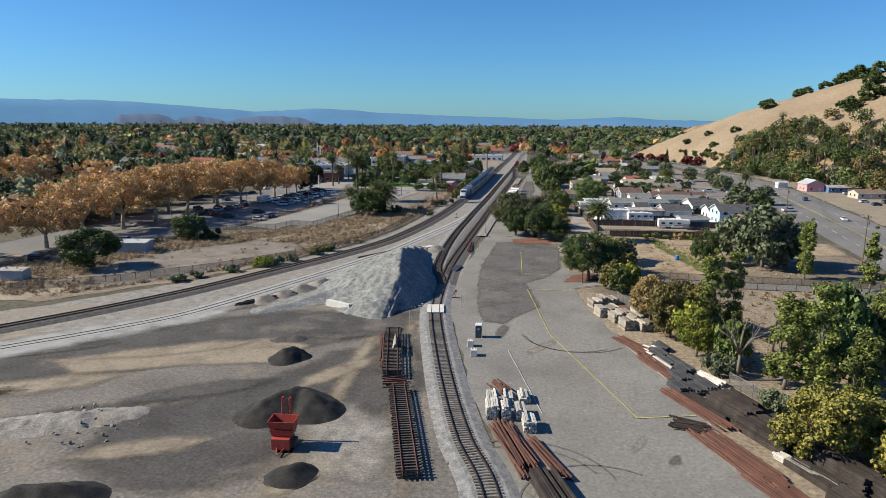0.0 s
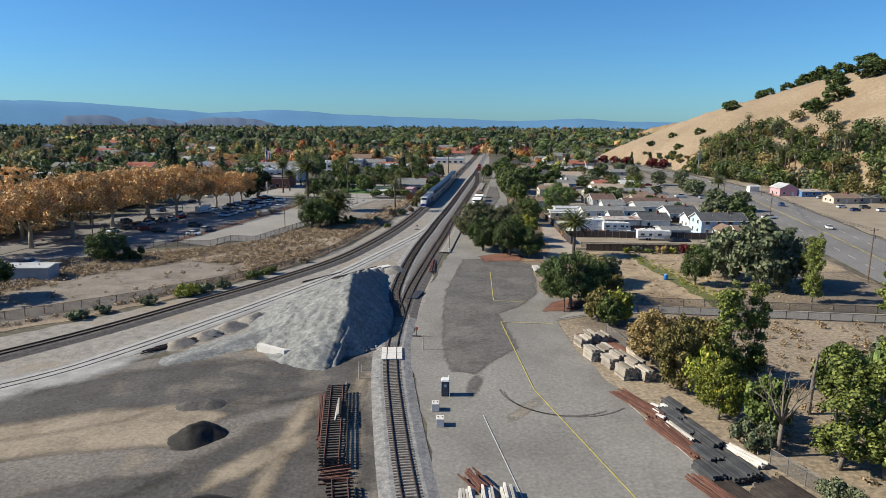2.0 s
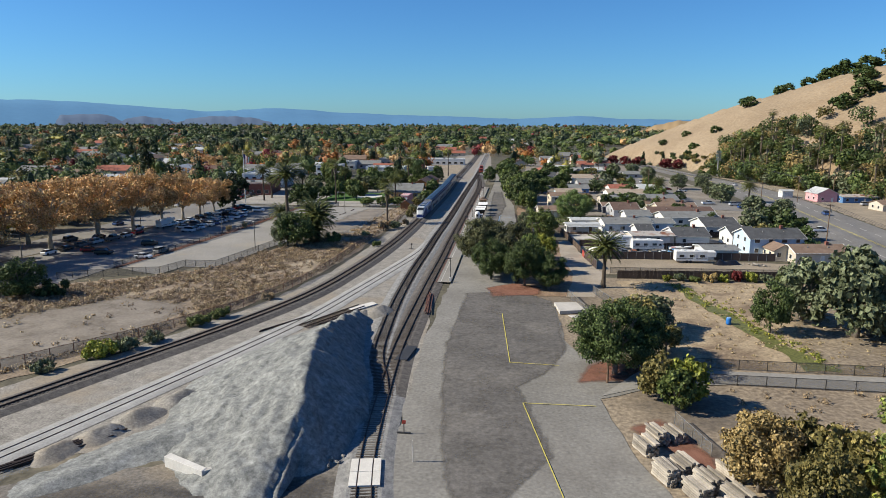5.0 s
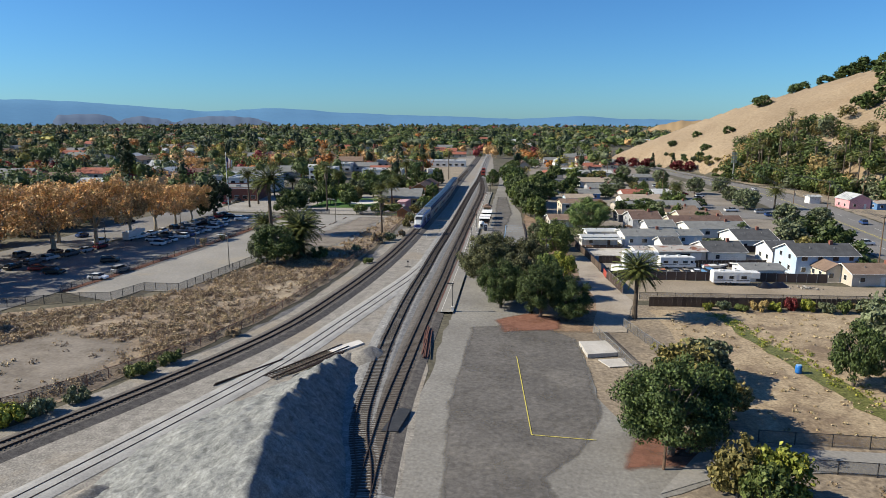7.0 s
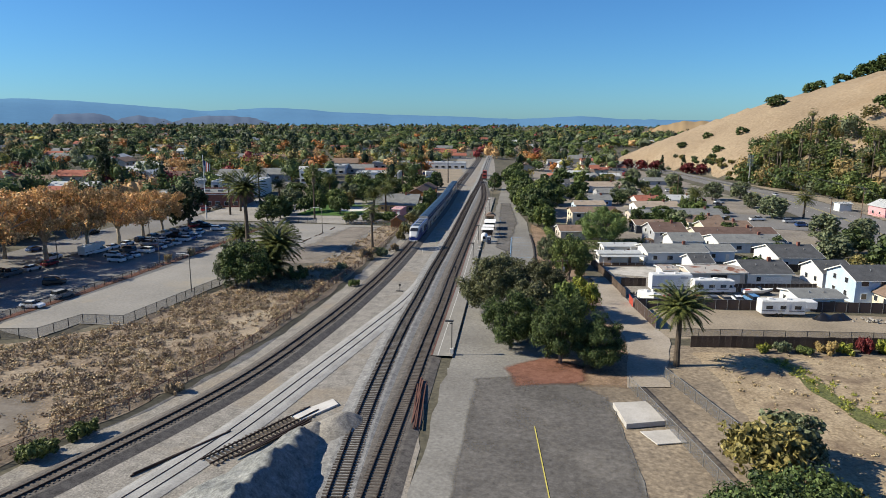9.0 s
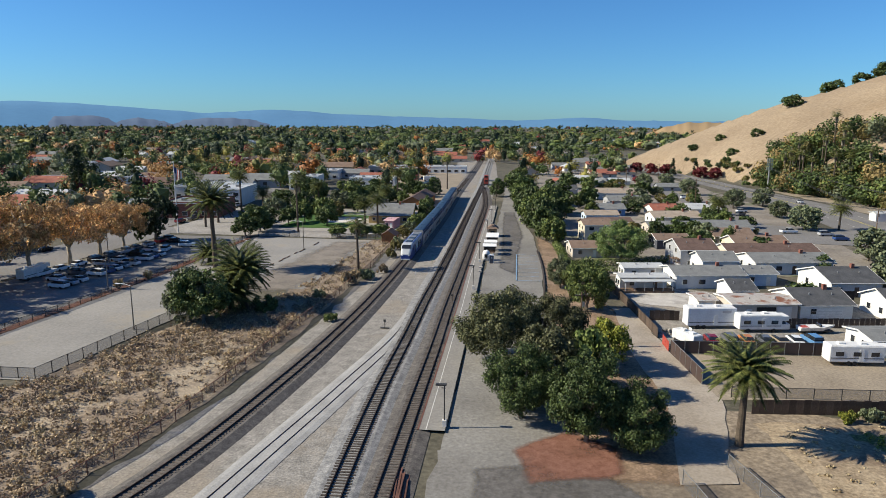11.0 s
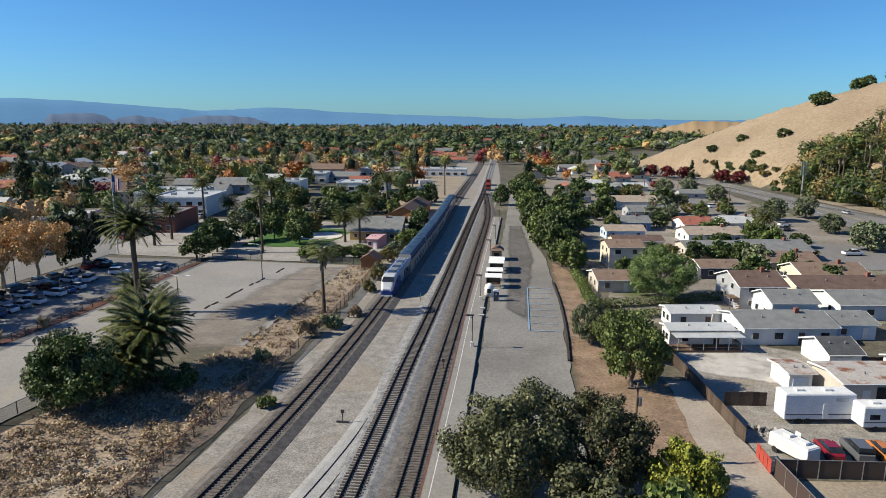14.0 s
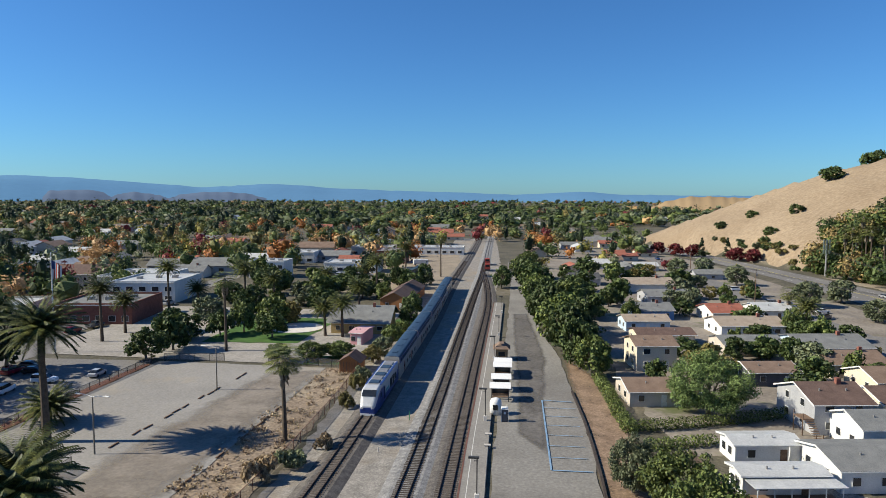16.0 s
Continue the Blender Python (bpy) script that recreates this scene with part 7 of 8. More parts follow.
def tree(x, y, h, r, shape, mat, label, yaw=None, z=0.0, name="tree", leaves=3000, variant=0, leaf=0.30, group=""):
    """shape: round, spread, column, cone, low."""
    key = (name, shape, mat.name, variant, leaves)
    H, R = {"round": (9.1, 5), "spread": (14, 9), "column": (14, 3), "cone": (14, 3.5), "low": (4, 4)}[shape]

    def make():
        seed = sum(map(ord, str(key)))
        rng = random.Random(seed)
        root = thing(name, label=label, category="tree" if name == "tree" else name.replace("_", " "), group=group)
        blobs = []
        if shape == "round":
            th = 2.2
            lobes = [(rng.random() * 6.28, rng.uniform(-0.75, 0.95), rng.uniform(0.8, 1.12)) for _ in range(13)]
            for i in range(150 if leaves > 2000 else 60):
                a, v = rng.random() * 6.28, rng.uniform(-0.9, 1.0)
                if i % 3:
                    la, lv, lk = lobes[i % 13]
                    a, v = la + rng.gauss(0, 0.38), min(max(lv + rng.gauss(0, 0.2), -0.8), 1)
                    q = lk * rng.uniform(0.74, 1.0)
                else:
                    q = rng.uniform(0.45, 0.95)
                c = math.sqrt(1 - v * v)
                s = rng.uniform(0.55, 1.15) * (1.0 if leaves > 2000 else 1.4)
                blobs.append((math.cos(a) * c * 4.5 * q, math.sin(a) * c * 4.5 * q, 4.5 + v * 4.05 * q, s, s, s * 0.75))
        elif shape == "spread":
            th = 4.0
            for i in range(62):
                a, e = rng.random() * 6.28, math.sqrt(rng.random()) * 7.6
                zz = rng.uniform(5.8, 12.4) - 0.02 * e * e
                s = rng.uniform(0.75, 1.6)
                blobs.append((math.cos(a) * e, math.sin(a) * e, zz, s * 1.15, s * 1.15, s * 0.8))
        elif shape == "column":
            th = 1.5
            for i in range(58):
                zz = rng.uniform(1.6, 13.2)
                e = math.sqrt(rng.random()) * 1.9 * (1 - 0.45 * abs(zz / 14 - 0.45) * 2)
                a = rng.random() * 6.28
                s = rng.uniform(0.4, 0.95)
                blobs.append((math.cos(a) * e, math.sin(a) * e, zz, s, s, s * 0.9))
        elif shape == "cone":
            th = 2.0
            for i in range(44):
                u = rng.random() ** 0.8
                zz = 1.4 + u * 12
                e = rng.random() * 3.1 * (1 - u)
                a = rng.random() * 6.28
                s = rng.uniform(0.5, 0.9) * (1.15 - 0.6 * u)
                blobs.append((math.cos(a) * e, math.sin(a) * e, zz, s * 1.2, s * 1.2, s * 0.75))
        else:
            th = 0.5
            for i in range(18):
                a, e = rng.random() * 6.28, math.sqrt(rng.random()) * 3.1
                s = rng.uniform(0.7, 1.2)
                blobs.append((math.cos(a) * e, math.sin(a) * e, rng.uniform(0.8, 2.9), s, s, s * 0.9))
        n = leaves
        lg = {"round": 0.285, "spread": 0.29, "column": 0.19, "cone": 0.20, "low": 0.19}[shape] * leaf / 0.30 * math.sqrt(5200 / leaves)
        t, ls = limbs(th, R * 0.8, H * 0.9, 6 if shape in ("round", "spread") else 3, seed, {"round": 0.28, "spread": 0.42, "column": 0.2, "cone": 0.2, "low": 0.12}[shape])
        bark = PALEBARK if shape == "spread" else BARK
        if leaves == 3000:
            for g in ls:
                t.add(g.v, g.f)
        part("trunk", t, bark, root, smooth=True)
        if leaves > 6000:
            for g in ls:
                part("limb", g, bark, root, smooth=True)
        part("crown", leaf_mesh("crown", blobs, n, lg, mat, np.random.default_rng(seed), (0.5, 1.12) if shape == "spread" else (0.5, 1.14)), mat, root)
        return root
    yaw = random.uniform(0, 360) if yaw is None else yaw
    m = pose(x, y, z, 0, 0, yaw) @ Matrix.Diagonal((r / R, r / R, h / H, 1))
    return put(key, make, m)


random.seed(11)
# oaks beside the platform drive
tree(-16.6, 228.5, 12.8, 6.8, "round", OAK, "broad dull green evergreen oak by the drive", leaves=30000, variant=1)
tree(-8.6, 230.5, 11.2, 5.8, "round", OAK, "broad dull green evergreen oak by the drive", leaves=30000, variant=1)
tree(-13.2, 209.5, 10.6, 5.0, "round", GREEN, "dark green dense evergreen oak by the drive", leaves=30000, variant=2)
tree(-5.6, 204.0, 12.0, 5.2, "round", GREEN, "dark green dense evergreen oak by the drive", leaves=30000, variant=1)
tree(-0.4, 203.0, 9.0, 4.4, "round", GREEN, "dark green dense evergreen oak by the drive", leaves=30000, variant=2)
tree(-10.4, 217.0, 10.4, 5.4, "round", OAK, "dull green evergreen oak by the drive", leaves=11000, variant=2)
tree(-4.4, 217.0, 10.5, 3.6, "round", MIDGREEN, "mid green tree behind the oaks")
tree(-0.8, 227, 9.0, 3.6, "round", YGREEN, "yellow-green young tree by the dirt lane", leaves=11000)
tree(-0.6, 258.5, 11.5, 4.8, "round", MIDGREEN, "large mid green tree beside the lot", leaves=11000)
tree(-4.8, 277.2, 7.4, 3.0, "round", GREYGREEN, "small dark tree at the parking bays", leaves=11000)
tree(-0.4, 272, 8.6, 4.4, "round", MIDGREEN, "broad mid green tree by the trailer home", leaves=11000)
tree(7.4, 153.4, 12.6, 6.4, "round", GREEN, "big glossy dark green tree beside the alley", leaves=30000, variant=1)
tree(12, 158, 9.5, 4.6, "round", GREEN, "dark green tree beside the alley", variant=1, leaves=11000)
tree(12.5, 171, 8.2, 4.6, "round", OLIVE, "olive-brown shrubby tree at the field edge")
tree(16.5, 176, 6.5, 4.2, "round", GREYGREEN, "grey-green bushy tree at the field edge")
tree(16.8, 164, 5.2, 2.6, "round", OLIVE, "small olive tree in the field corner")
tree(12.0, 145.2, 7.0, 2.8, "round", OLIVE, "rounded olive-brown tree beside the alley", variant=4)
tree(15.4, 144, 6.8, 3.2, "round", YGREEN, "rounded yellow-green tree beside the alley", variant=4)
tree(13.6, 142, 6.0, 2.6, "round", MIDGREEN, "small green tree beside the alley")
tree(36.9, 176.5, 10.2, 3.6, "round", GREEN, "rounded dark green tree in the field", leaves=11000, variant=2)
tree(50.8, 175.8, 16, 7.5, "round", GREYGREEN, "large grey-green tree in the garden")
tree(45.4, 184.5, 12, 5.4, "round", GREYGREEN, "large grey-green tree in the garden")
tree(57.5, 180, 13.5, 5.6, "round", GREYGREEN, "large grey-green tree in the garden", variant=2)
tree(17.6, 123.4, 8.6, 4.4, "round", GOLD, "golden autumn tree behind the tie stacks", leaves=11000)
tree(21.5, 126, 7.6, 3.8, "round", OLIVE, "olive-brown tree behind the tie stacks")
tree(19.6, 113.8, 10.4, 3.9, "round", OLIVE, "olive-brown autumn tree at the lot edge", leaves=11000)
tree(24.5, 121, 9.2, 4.0, "round", OLIVE, "olive-brown autumn tree at the lot edge")
tree(26.4, 116.4, 15.8, 3.3, "column", CONIFER, "tall ragged green conifer", leaves=7000)
tree(29.6, 117, 15.2, 2.8, "column", CONIFER, "tall ragged green conifer", leaves=7000, variant=1)
tree(22.2, 104.9, 8.6, 3.2, "round", YGREEN, "yellow-green tree behind the timbers", leaves=11000)
tree(21.6, 110, 8.0, 2.8, "round", YGREEN, "yellow-green tree behind the timbers")
tree(57, 164.5, 15, 2.8, "column", CONIFER, "tall ragged green conifer by the garden", leaves=7000)
tree(58.5, 171, 13, 3.2, "column", CONIFER, "tall ragged green conifer by the garden", leaves=7000, variant=1)
tree(66, 153, 15, 3.6, "cone", CONIFER, "pointed green conifer by the alley")
tree(28.6, 73.5, 8.6, 4.6, "round", YELLOW, "bright yellow autumn tree beside the timbers", leaves=11000)
tree(33.2, 76.5, 7.6, 4.2, "round", YELLOW, "bright yellow autumn tree beside the timbers", leaves=11000, variant=1)
tree(31.6, 94, 14, 4.0, "column", CONIFER, "ragged green conifer in the grove", leaves=7000)
tree(35.4, 92.5, 16, 4.0, "column", CONIFER, "tall ragged green conifer in the grove", leaves=7000, variant=1)
tree(37.0, 84.5, 12.5, 3.4, "column", CONIFER, "ragged green conifer in the grove", leaves=7000)
tree(41.2, 102, 14.5, 4.4, "round", PEPPER, "tall bright green tree in the grove")
tree(46.6, 106, 9, 3.8, "round", MIDGREEN, "green tree in the grove")
tree(39.5, 113, 8.5, 3.6, "round", MIDGREEN, "green tree in the grove")
tree(48.5, 116, 8.0, 4.2, "round", GREYGREEN, "grey-green tree in the grove")
tree(54, 96, 10.5, 4.4, "round", YGREEN, "yellow-green tree in the grove", variant=4)
tree(44, 80, 9.5, 3.8, "column", CONIFER, "ragged green conifer in the grove", leaves=7000)
tree(52, 80, 12, 3.8, "column", CONIFER, "ragged green conifer in the grove", leaves=7000, variant=1)
tree(57, 112, 9.5, 4.0, "round", PEPPER, "bright green tree in the grove")
tree(62, 128, 9.0, 4.4, "round", MIDGREEN, "green tree by the alley")
tree(24.0, 97.5, 3.6, 2.6, "low", GREYGREEN, "grey-green shrub behind the ties", name="shrub")
tree(27.8, 86, 3.0, 2.4, "low", GREYGREEN, "grey-green shrub behind the timbers", name="shrub")
tree(26.4, 101, 8.0, 3.0, "round", MIDGREEN, "green tree behind the timbers")
tree(36, 70, 7.0, 3.6, "round", YELLOW, "yellow autumn tree beside the timbers", variant=2)
tree(44, 66, 9, 4.0, "round", MIDGREEN, "green tree beside the timbers")
random.seed(17)
for i in range(30):
    y = random.uniform(66, 146)
    x = 29 + (150 - y) * 0.14 + random.uniform(2, 40)
    if y > 120:
        continue
    k = (CONIFER, YGREEN, MIDGREEN, CONIFER, PEPPER, OLIVE, CONIFER, GREYGREEN)[i % 8]
    if k is CONIFER:
        tree(x, y, random.uniform(9, 15), random.uniform(2.8, 4.2), "column", k, "ragged green conifer in the grove", leaves=7000, variant=i % 2)
    else:
        tree(x, y, random.uniform(6, 11), random.uniform(3, 4.6), "round", k, "leafy tree in the dense grove", leaves=3000, variant=i % 2)
# bare dead tree
root = thing("dead_tree", 26.2, 96.2, 0, 0, "bare grey dead tree with twisting limbs", "tree")
t, ls = limbs(4.5, 4.4, 12, 7, 5, 0.24)
part("trunk", t, BARK, root, smooth=True)
for g in ls:
    part("limb", g, BARK, root, smooth=True)
for x, y, h in ((41, 72, 9), (34, 108, 8)):
    r_ = thing("dead_tree", x, y, 0, 0, "bare leaning grey tree trunk", "tree")
    part("trunk", Geo().tube([(0, 0, 0), (0.2, 0.1, h * 0.6), (0.4, 0, h)], [0.3, 0.22, 0.12], 8), BARK, r_)

# sycamore rows
SYC = [(-152, 128, 15, 9), (-146, 146, 15, 9), (-139.5, 160, 13, 9), (-141.5, 177, 16, 9.5), (-139.5, 193, 17, 10.5), (-139, 210, 18, 11), (-137.5, 228, 18, 11), (-135.5, 246, 18.5, 11), (-131.8, 259, 18, 9.5), (-128.6, 271, 17.5, 8.5), (-128.6, 285, 14.5, 8.5), (-127.6, 296, 13.5, 7.8), (-126.4, 305, 12.5, 6.5), (-152, 205, 17, 10), (-150, 235, 17, 10), (-146, 262, 15, 8.5)]
for i, (x, y, h, r) in enumerate(SYC):
    tree(x, y, h * 1.2, r * 1.2, "spread", RUSSET, "broad russet sycamore along the street", leaves=8000, variant=i % 3, group="street sycamores")
for x, y, h, r in ((-243, 272, 21, 15), (-262, 262, 19, 13), (-225, 292, 17, 11), (-205, 470, 15, 10), (-190, 448, 12, 8)):
    tree(x, y, h, r, "spread", RUSSET, "broad brown autumn tree among the roofs", leaves=7500)
tree(-110.8, 141, 10.5, 7.2, "round", GREEN, "dark green tree at the edge of the brush field", leaves=11000, variant=1)
tree(-109, 181, 9.0, 5.4, "round", GREEN, "dark green tree by the carport", variant=3, leaves=11000)
tree(-103, 183, 3.6, 3.5, "low", GREEN, "dark green shrub by the carport", name="shrub")
tree(-70.8, 241.5, 11.5, 5.6, "round", GREEN, "dense grey-green bush tree by the empty lot", leaves=11000, variant=2)
tree(-74.2, 243.0, 10.4, 4.6, "round", GREYGREEN, "dense grey-green bush tree by the empty lot", leaves=11000, variant=3)
tree(-62.5, 250.5, 3.4, 2.6, "low", GREEN, "dark green shrub by the empty lot", name="shrub")
tree(-124.6, 318.5, 15.4, 6.8, "round", CYPRESS, "big dark cedar at the end of the car park")
tree(-222, 420, 27, 5.4, "column", CYPRESS, "very tall dark cypress", leaves=7000)
tree(-101.5, 331.5, 7.4, 4.8, "round", GREEN, "dark rounded plaza tree")
tree(-103, 351, 7.8, 5.4, "round", GREEN, "dark rounded plaza tree", variant=2)
for i, (x, y, h, r, m_) in enumerate(((-96.7, 358, 6.7, 4, GREEN), (-92.4, 363, 9, 3.4, MIDGREEN), (-82.3, 357, 7.3, 4.3, GREEN), (-65, 336, 4.6, 4.0, MIDGREEN), (-59.5, 339, 4.2, 4.0, MIDGREEN), (-72, 334, 4.5, 3.2, MIDGREEN), (-88, 372, 9, 5, MIDGREEN), (-100, 385, 9, 5.5, GREEN), (-80, 392, 9, 5, GREEN), (-112, 360, 7, 4.5, GREEN), (-108, 375, 8, 5, GREYGREEN), (-50, 352, 6, 2.8, MIDGREEN), (-50.5, 343, 4.5, 2.6, GREYGREEN), (-51, 336, 4.2, 2.6, OLIVE), (-49, 362, 5, 2.6, MIDGREEN), (-50, 378, 6.5, 3, GREEN), (-51.5, 392, 7, 3.4, GREEN), (-53, 402, 6, 3, MIDGREEN), (-75, 425, 9, 5, GREEN), (-90, 420, 10, 5.5, MIDGREEN), (-110, 430, 11, 6, GREEN), (-122, 450, 12, 6, MIDGREEN), (-85, 452, 9, 5, GREEN), (-118, 410, 8, 5, GREEN))):
    tree(x, y, h, r, "round", m_, "rounded leafy park tree near the station", leaves=1500 if y > 400 else 3000, variant=i % 2)
for x, y, h, r, m_ in ((-48.8, 305, 2.8, 1.7, OLIVE), (-49.4, 316, 3.2, 1.9, OLIVE), (-49.4, 279.5, 3.0, 2.4, GREYGREEN), (-51.8, 274.5, 3.4, 2.4, DEADLEAF), (-47.2, 286, 2.4, 1.8, DEADLEAF), (-50, 322, 3.2, 2.0, GREYGREEN), (-48.2, 246, 2.0, 1.5, MIDGREEN), (-55.5, 262, 2.0, 1.6, GREYGREEN), (-63.5, 168, 2.4, 2.4, MIDGREEN), (-62, 173, 2.2, 2.0, MIDGREEN), (-66.5, 158, 2.2, 1.8, GREYGREEN), (-71, 150.5, 3.2, 2.8, YGREEN), (-68.8, 154, 2.6, 2.2, GREYGREEN), (-75.4, 143.5, 2.0, 1.8, GREYGREEN), (-83, 133, 2.0, 2.2, GREYGREEN), (-80.4, 137, 1.8, 1.8, GREYGREEN), (-57.6, 186, 1.6, 1.4, DEADLEAF)):
    tree(x, y, h, r, "low", m_, "scrubby bush along the railway fence", name="shrub", leaves=1800, group="fence bushes")
for x, y in ((-101.3, 263), (-99.6, 272)):
    r_ = thing("pampas_grass", x, y, 0.1, 0, "pale feathery pampas grass clump by the car park", "grass clump", "pampas clumps")
    rg = random.Random(x)
    g = Geo()
    for i in range(160):
        a, e, h_ = rg.random() * 6.28, rg.uniform(0.3, 1.3), rg.uniform(1.2, 2.6)
        c_, s_ = math.cos(a), math.sin(a)
        g.add([(c_ * 0.2 - s_ * 0.06, s_ * 0.2 + c_ * 0.06, 0), (c_ * 0.2 + s_ * 0.06, s_ * 0.2 - c_ * 0.06, 0), (c_ * e * 0.7 + s_ * 0.06, s_ * e * 0.7 - c_ * 0.06, h_ * 0.8), (c_ * e, s_ * e, h_)], [(0, 1, 2), (0, 2, 3)])
    part("blades", g, TWIGSTRAW, r_)
random.seed(23)
PARK = [GREEN, MIDGREEN, GREEN, GREYGREEN, GREEN, OLIVE, GREEN]
for i in range(46):
    x, y = random.uniform(-135, -52), random.uniform(338, 470)
    if (x > -84 and y < 420) or (y < 392 and i % 2) or (x < -108 and y > 345 and y < 440):
        continue
    tree(x, y, random.uniform(5, 10), random.uniform(3, 5.2), "round", PARK[i % 7], "leafy tree in the town park", leaves=1500, variant=i % 2)
for i in range(44):
    x, y = random.uniform(-4, 66), random.uniform(318, 520)
    tree(x, y, random.uniform(3.5, 7), random.uniform(2.2, 4.0), "round", PARK[i % 6], "leafy garden tree between the roofs", leaves=1500, variant=i % 2)
# hedges and yards
for i, (x, y, h, r) in enumerate(((-4.2, 330, 9.5, 4.4), (-6.2, 338, 11.5, 5), (-8.2, 350, 12.5, 5.4), (-9.6, 364, 13, 5.8), (-10.8, 380, 13, 6), (-12, 396, 13, 6), (-13.5, 415, 12, 6), (-14.5, 436, 14, 7), (-15.5, 460, 13, 6.5), (-17, 490, 13, 7), (-4, 352, 10, 5), (-3, 372, 11, 5.5), (-4, 400, 12, 6), (-2, 425, 10, 5.5), (-26.5, 458, 9.5, 4.4))):
    tree(x, y, h, r, "round", GREEN if i % 3 else MIDGREEN, "dense dark green tree of the boundary row", leaves=3000, variant=1 + i % 2, group="boundary trees")


def hedge(pts, w, h, label):
    blobs = []
    for x, y, hd in curve_points(pts, 1.1):
        blobs.append((x + random.uniform(-.2, .2), y, h * 0.5, w * 0.62, w * 0.62, h * 0.55 + random.uniform(-.1, .1)))
    tagged(new("hedge", leaf_mesh("hedge", blobs, len(blobs) * 150, 0.16, MIDGREEN, RNG)), label, "hedge")


hedge([(-3.4, 329), (-2.6, 312), (-2.0, 298)], 2.2, 2.0, "clipped green ivy hedge along the drive")
hedge([(-1.8, 299), (12, 303.5), (25, 309)], 2.0, 1.9, "clipped green ivy hedge across the yard")
hedge([(0, 292), (10, 295)], 1.8, 1.7, "low ivy hedge behind the mobile home")
tree(12.6, 308.5, 12.0, 6.8, "round", PEPPER, "large bright green pepper tree between the houses", leaves=30000, leaf=0.26)
for x, y, h, r, m_ in ((8, 328, 5, 2.5, GREEN), (19, 333, 7, 4.5, OLIVE), (33, 320, 5.5, 3.5, GREEN), (38, 330, 6, 4, GREEN), (43.5, 268, 5.2, 4.6, GREEN), (35.4, 350, 6, 4, GREEN), (18, 350, 5, 4, GREEN), (3, 395, 8, 5, GREEN), (30, 405, 6, 4, GREEN), (45, 385, 7, 5, GREEN), (60, 300, 5, 3, GREEN), (58, 390, 6, 4, GREEN), (66, 268, 6, 4, OLIVE), (66, 220, 3.5, 3, GREEN), (14, 425, 9, 5, GREEN), (38, 440, 8, 5, GREYGREEN), (5, 450, 9, 6, GREEN), (20, 480, 9, 5, MIDGREEN), (45, 470, 8, 5, GREEN), (12, 505, 10, 6, GREEN), (72, 252, 8, 4.5, GREEN), (75, 275, 10, 5.5, GREEN), (70, 290, 8, 4.5, GREYGREEN), (80, 300, 8, 5, GREEN)):
    tree(x, y, h, r, "round", m_, "leafy garden tree between the houses", leaves=1500, variant=3)
for x, y, h, r in ((76.5, 428, 9, 5.4), (92, 438, 8.5, 5.2), (83, 371, 9, 5.8), (53, 510, 9, 5), (65, 512, 9, 5), (79, 318, 9.5, 5.5), (88, 312, 9, 5), (70, 480, 9, 5), (86, 402, 7, 4.5)):
    tree(x, y, h, r, "round", GREYGREEN, "grey-green olive tree along the frontage street", leaves=3000, variant=5, group="street olives")
for x, y in ((76, 618), (68, 628), (103, 588), (110, 580), (86, 612)):
    tree(x, y, 8, 5.5, "round", CRIMSON, "crimson autumn tree beside the road", leaves=1500)
for i, x in enumerate(np.arange(27, 60, 3.2)):
    tree(x, 212.5 + x * 0.05 + random.uniform(-1, 1), random.uniform(1.6, 2.8), random.uniform(1.2, 1.9), "low", (YGREEN, GREYGREEN, MIDGREEN, GOLD, YGREEN, CRIMSON)[i % 6], "garden shrub along the board fence", name="shrub", leaves=1800, group="fence shrubs")
# trees on and below the hill
for x, y, h, r in ((176, 642, 9, 9), (181, 705, 6, 6), (124, 596, 6, 5), (143, 610, 6, 6), (145, 545, 7, 6), (134, 535, 5, 4.5), (200, 527, 10, 10), (214, 532, 12, 12), (206, 660, 8, 8), (215, 668, 9, 9), (226, 655, 10, 9), (236, 642, 11, 11), (246, 636, 13, 13), (258, 628, 12, 12), (225, 560, 10, 11), (240, 545, 11, 12), (255, 570, 10, 11), (270, 612, 11, 12), (128, 640, 5, 5), (112, 650, 5, 5), (118, 545, 4, 3.5)):
    tree(x, y, max(h, r * 1.2) * 0.9, r * 0.85, "round", GREEN, "dark evergreen oak on the dry hillside", z=hill(x, y) - 1.5, leaves=1500, variant=6, group="hillside oaks")
random.seed(21)
foot = {m.name: [] for m in (GREYGREEN, GREEN, OLIVE, MIDGREEN, GOLD)}
byname = {m.name: m for m in (GREYGREEN, GREEN, OLIVE, MIDGREEN, GOLD)}
pool = ["grey-green leaves"] * 2 + ["dark green leaves"] * 7 + ["olive-brown leaves"] * 2 + ["mid green leaves"] * 3 + ["golden autumn leaves"]
for i in range(460):
    y = random.uniform(140, 548)
    x = 122 + max(0, 505 - y) * 0.22 + abs(random.gauss(0, 1)) * (24 if y > 430 else 42)
    r = random.uniform(3.5, 7.2)
    z = hill(x, y)
    for k in range(4):
        foot[random.choice(pool) if k == 0 else nm].append((x + random.uniform(-.6, .6) * r, y + random.uniform(-.6, .6) * r, z + r * random.uniform(0.5, 1.5), r * 0.6, r * 0.6, r * 0.6))
        if k == 0:
            nm = [n_ for n_ in foot if foot[n_] and foot[n_][-1][0] - x < r and abs(foot[n_][-1][1] - y) < r][-1]
for n_, bl in foot.items():
    if bl:
        tagged(new("hill_woodland", leaf_mesh("hill_woodland", bl, len(bl) * 75, 0.7, byname[n_], RNG, (0.6, 1.08))), "bushy woodland at the hill foot with %s" % n_, "woodland", kind="stuff")
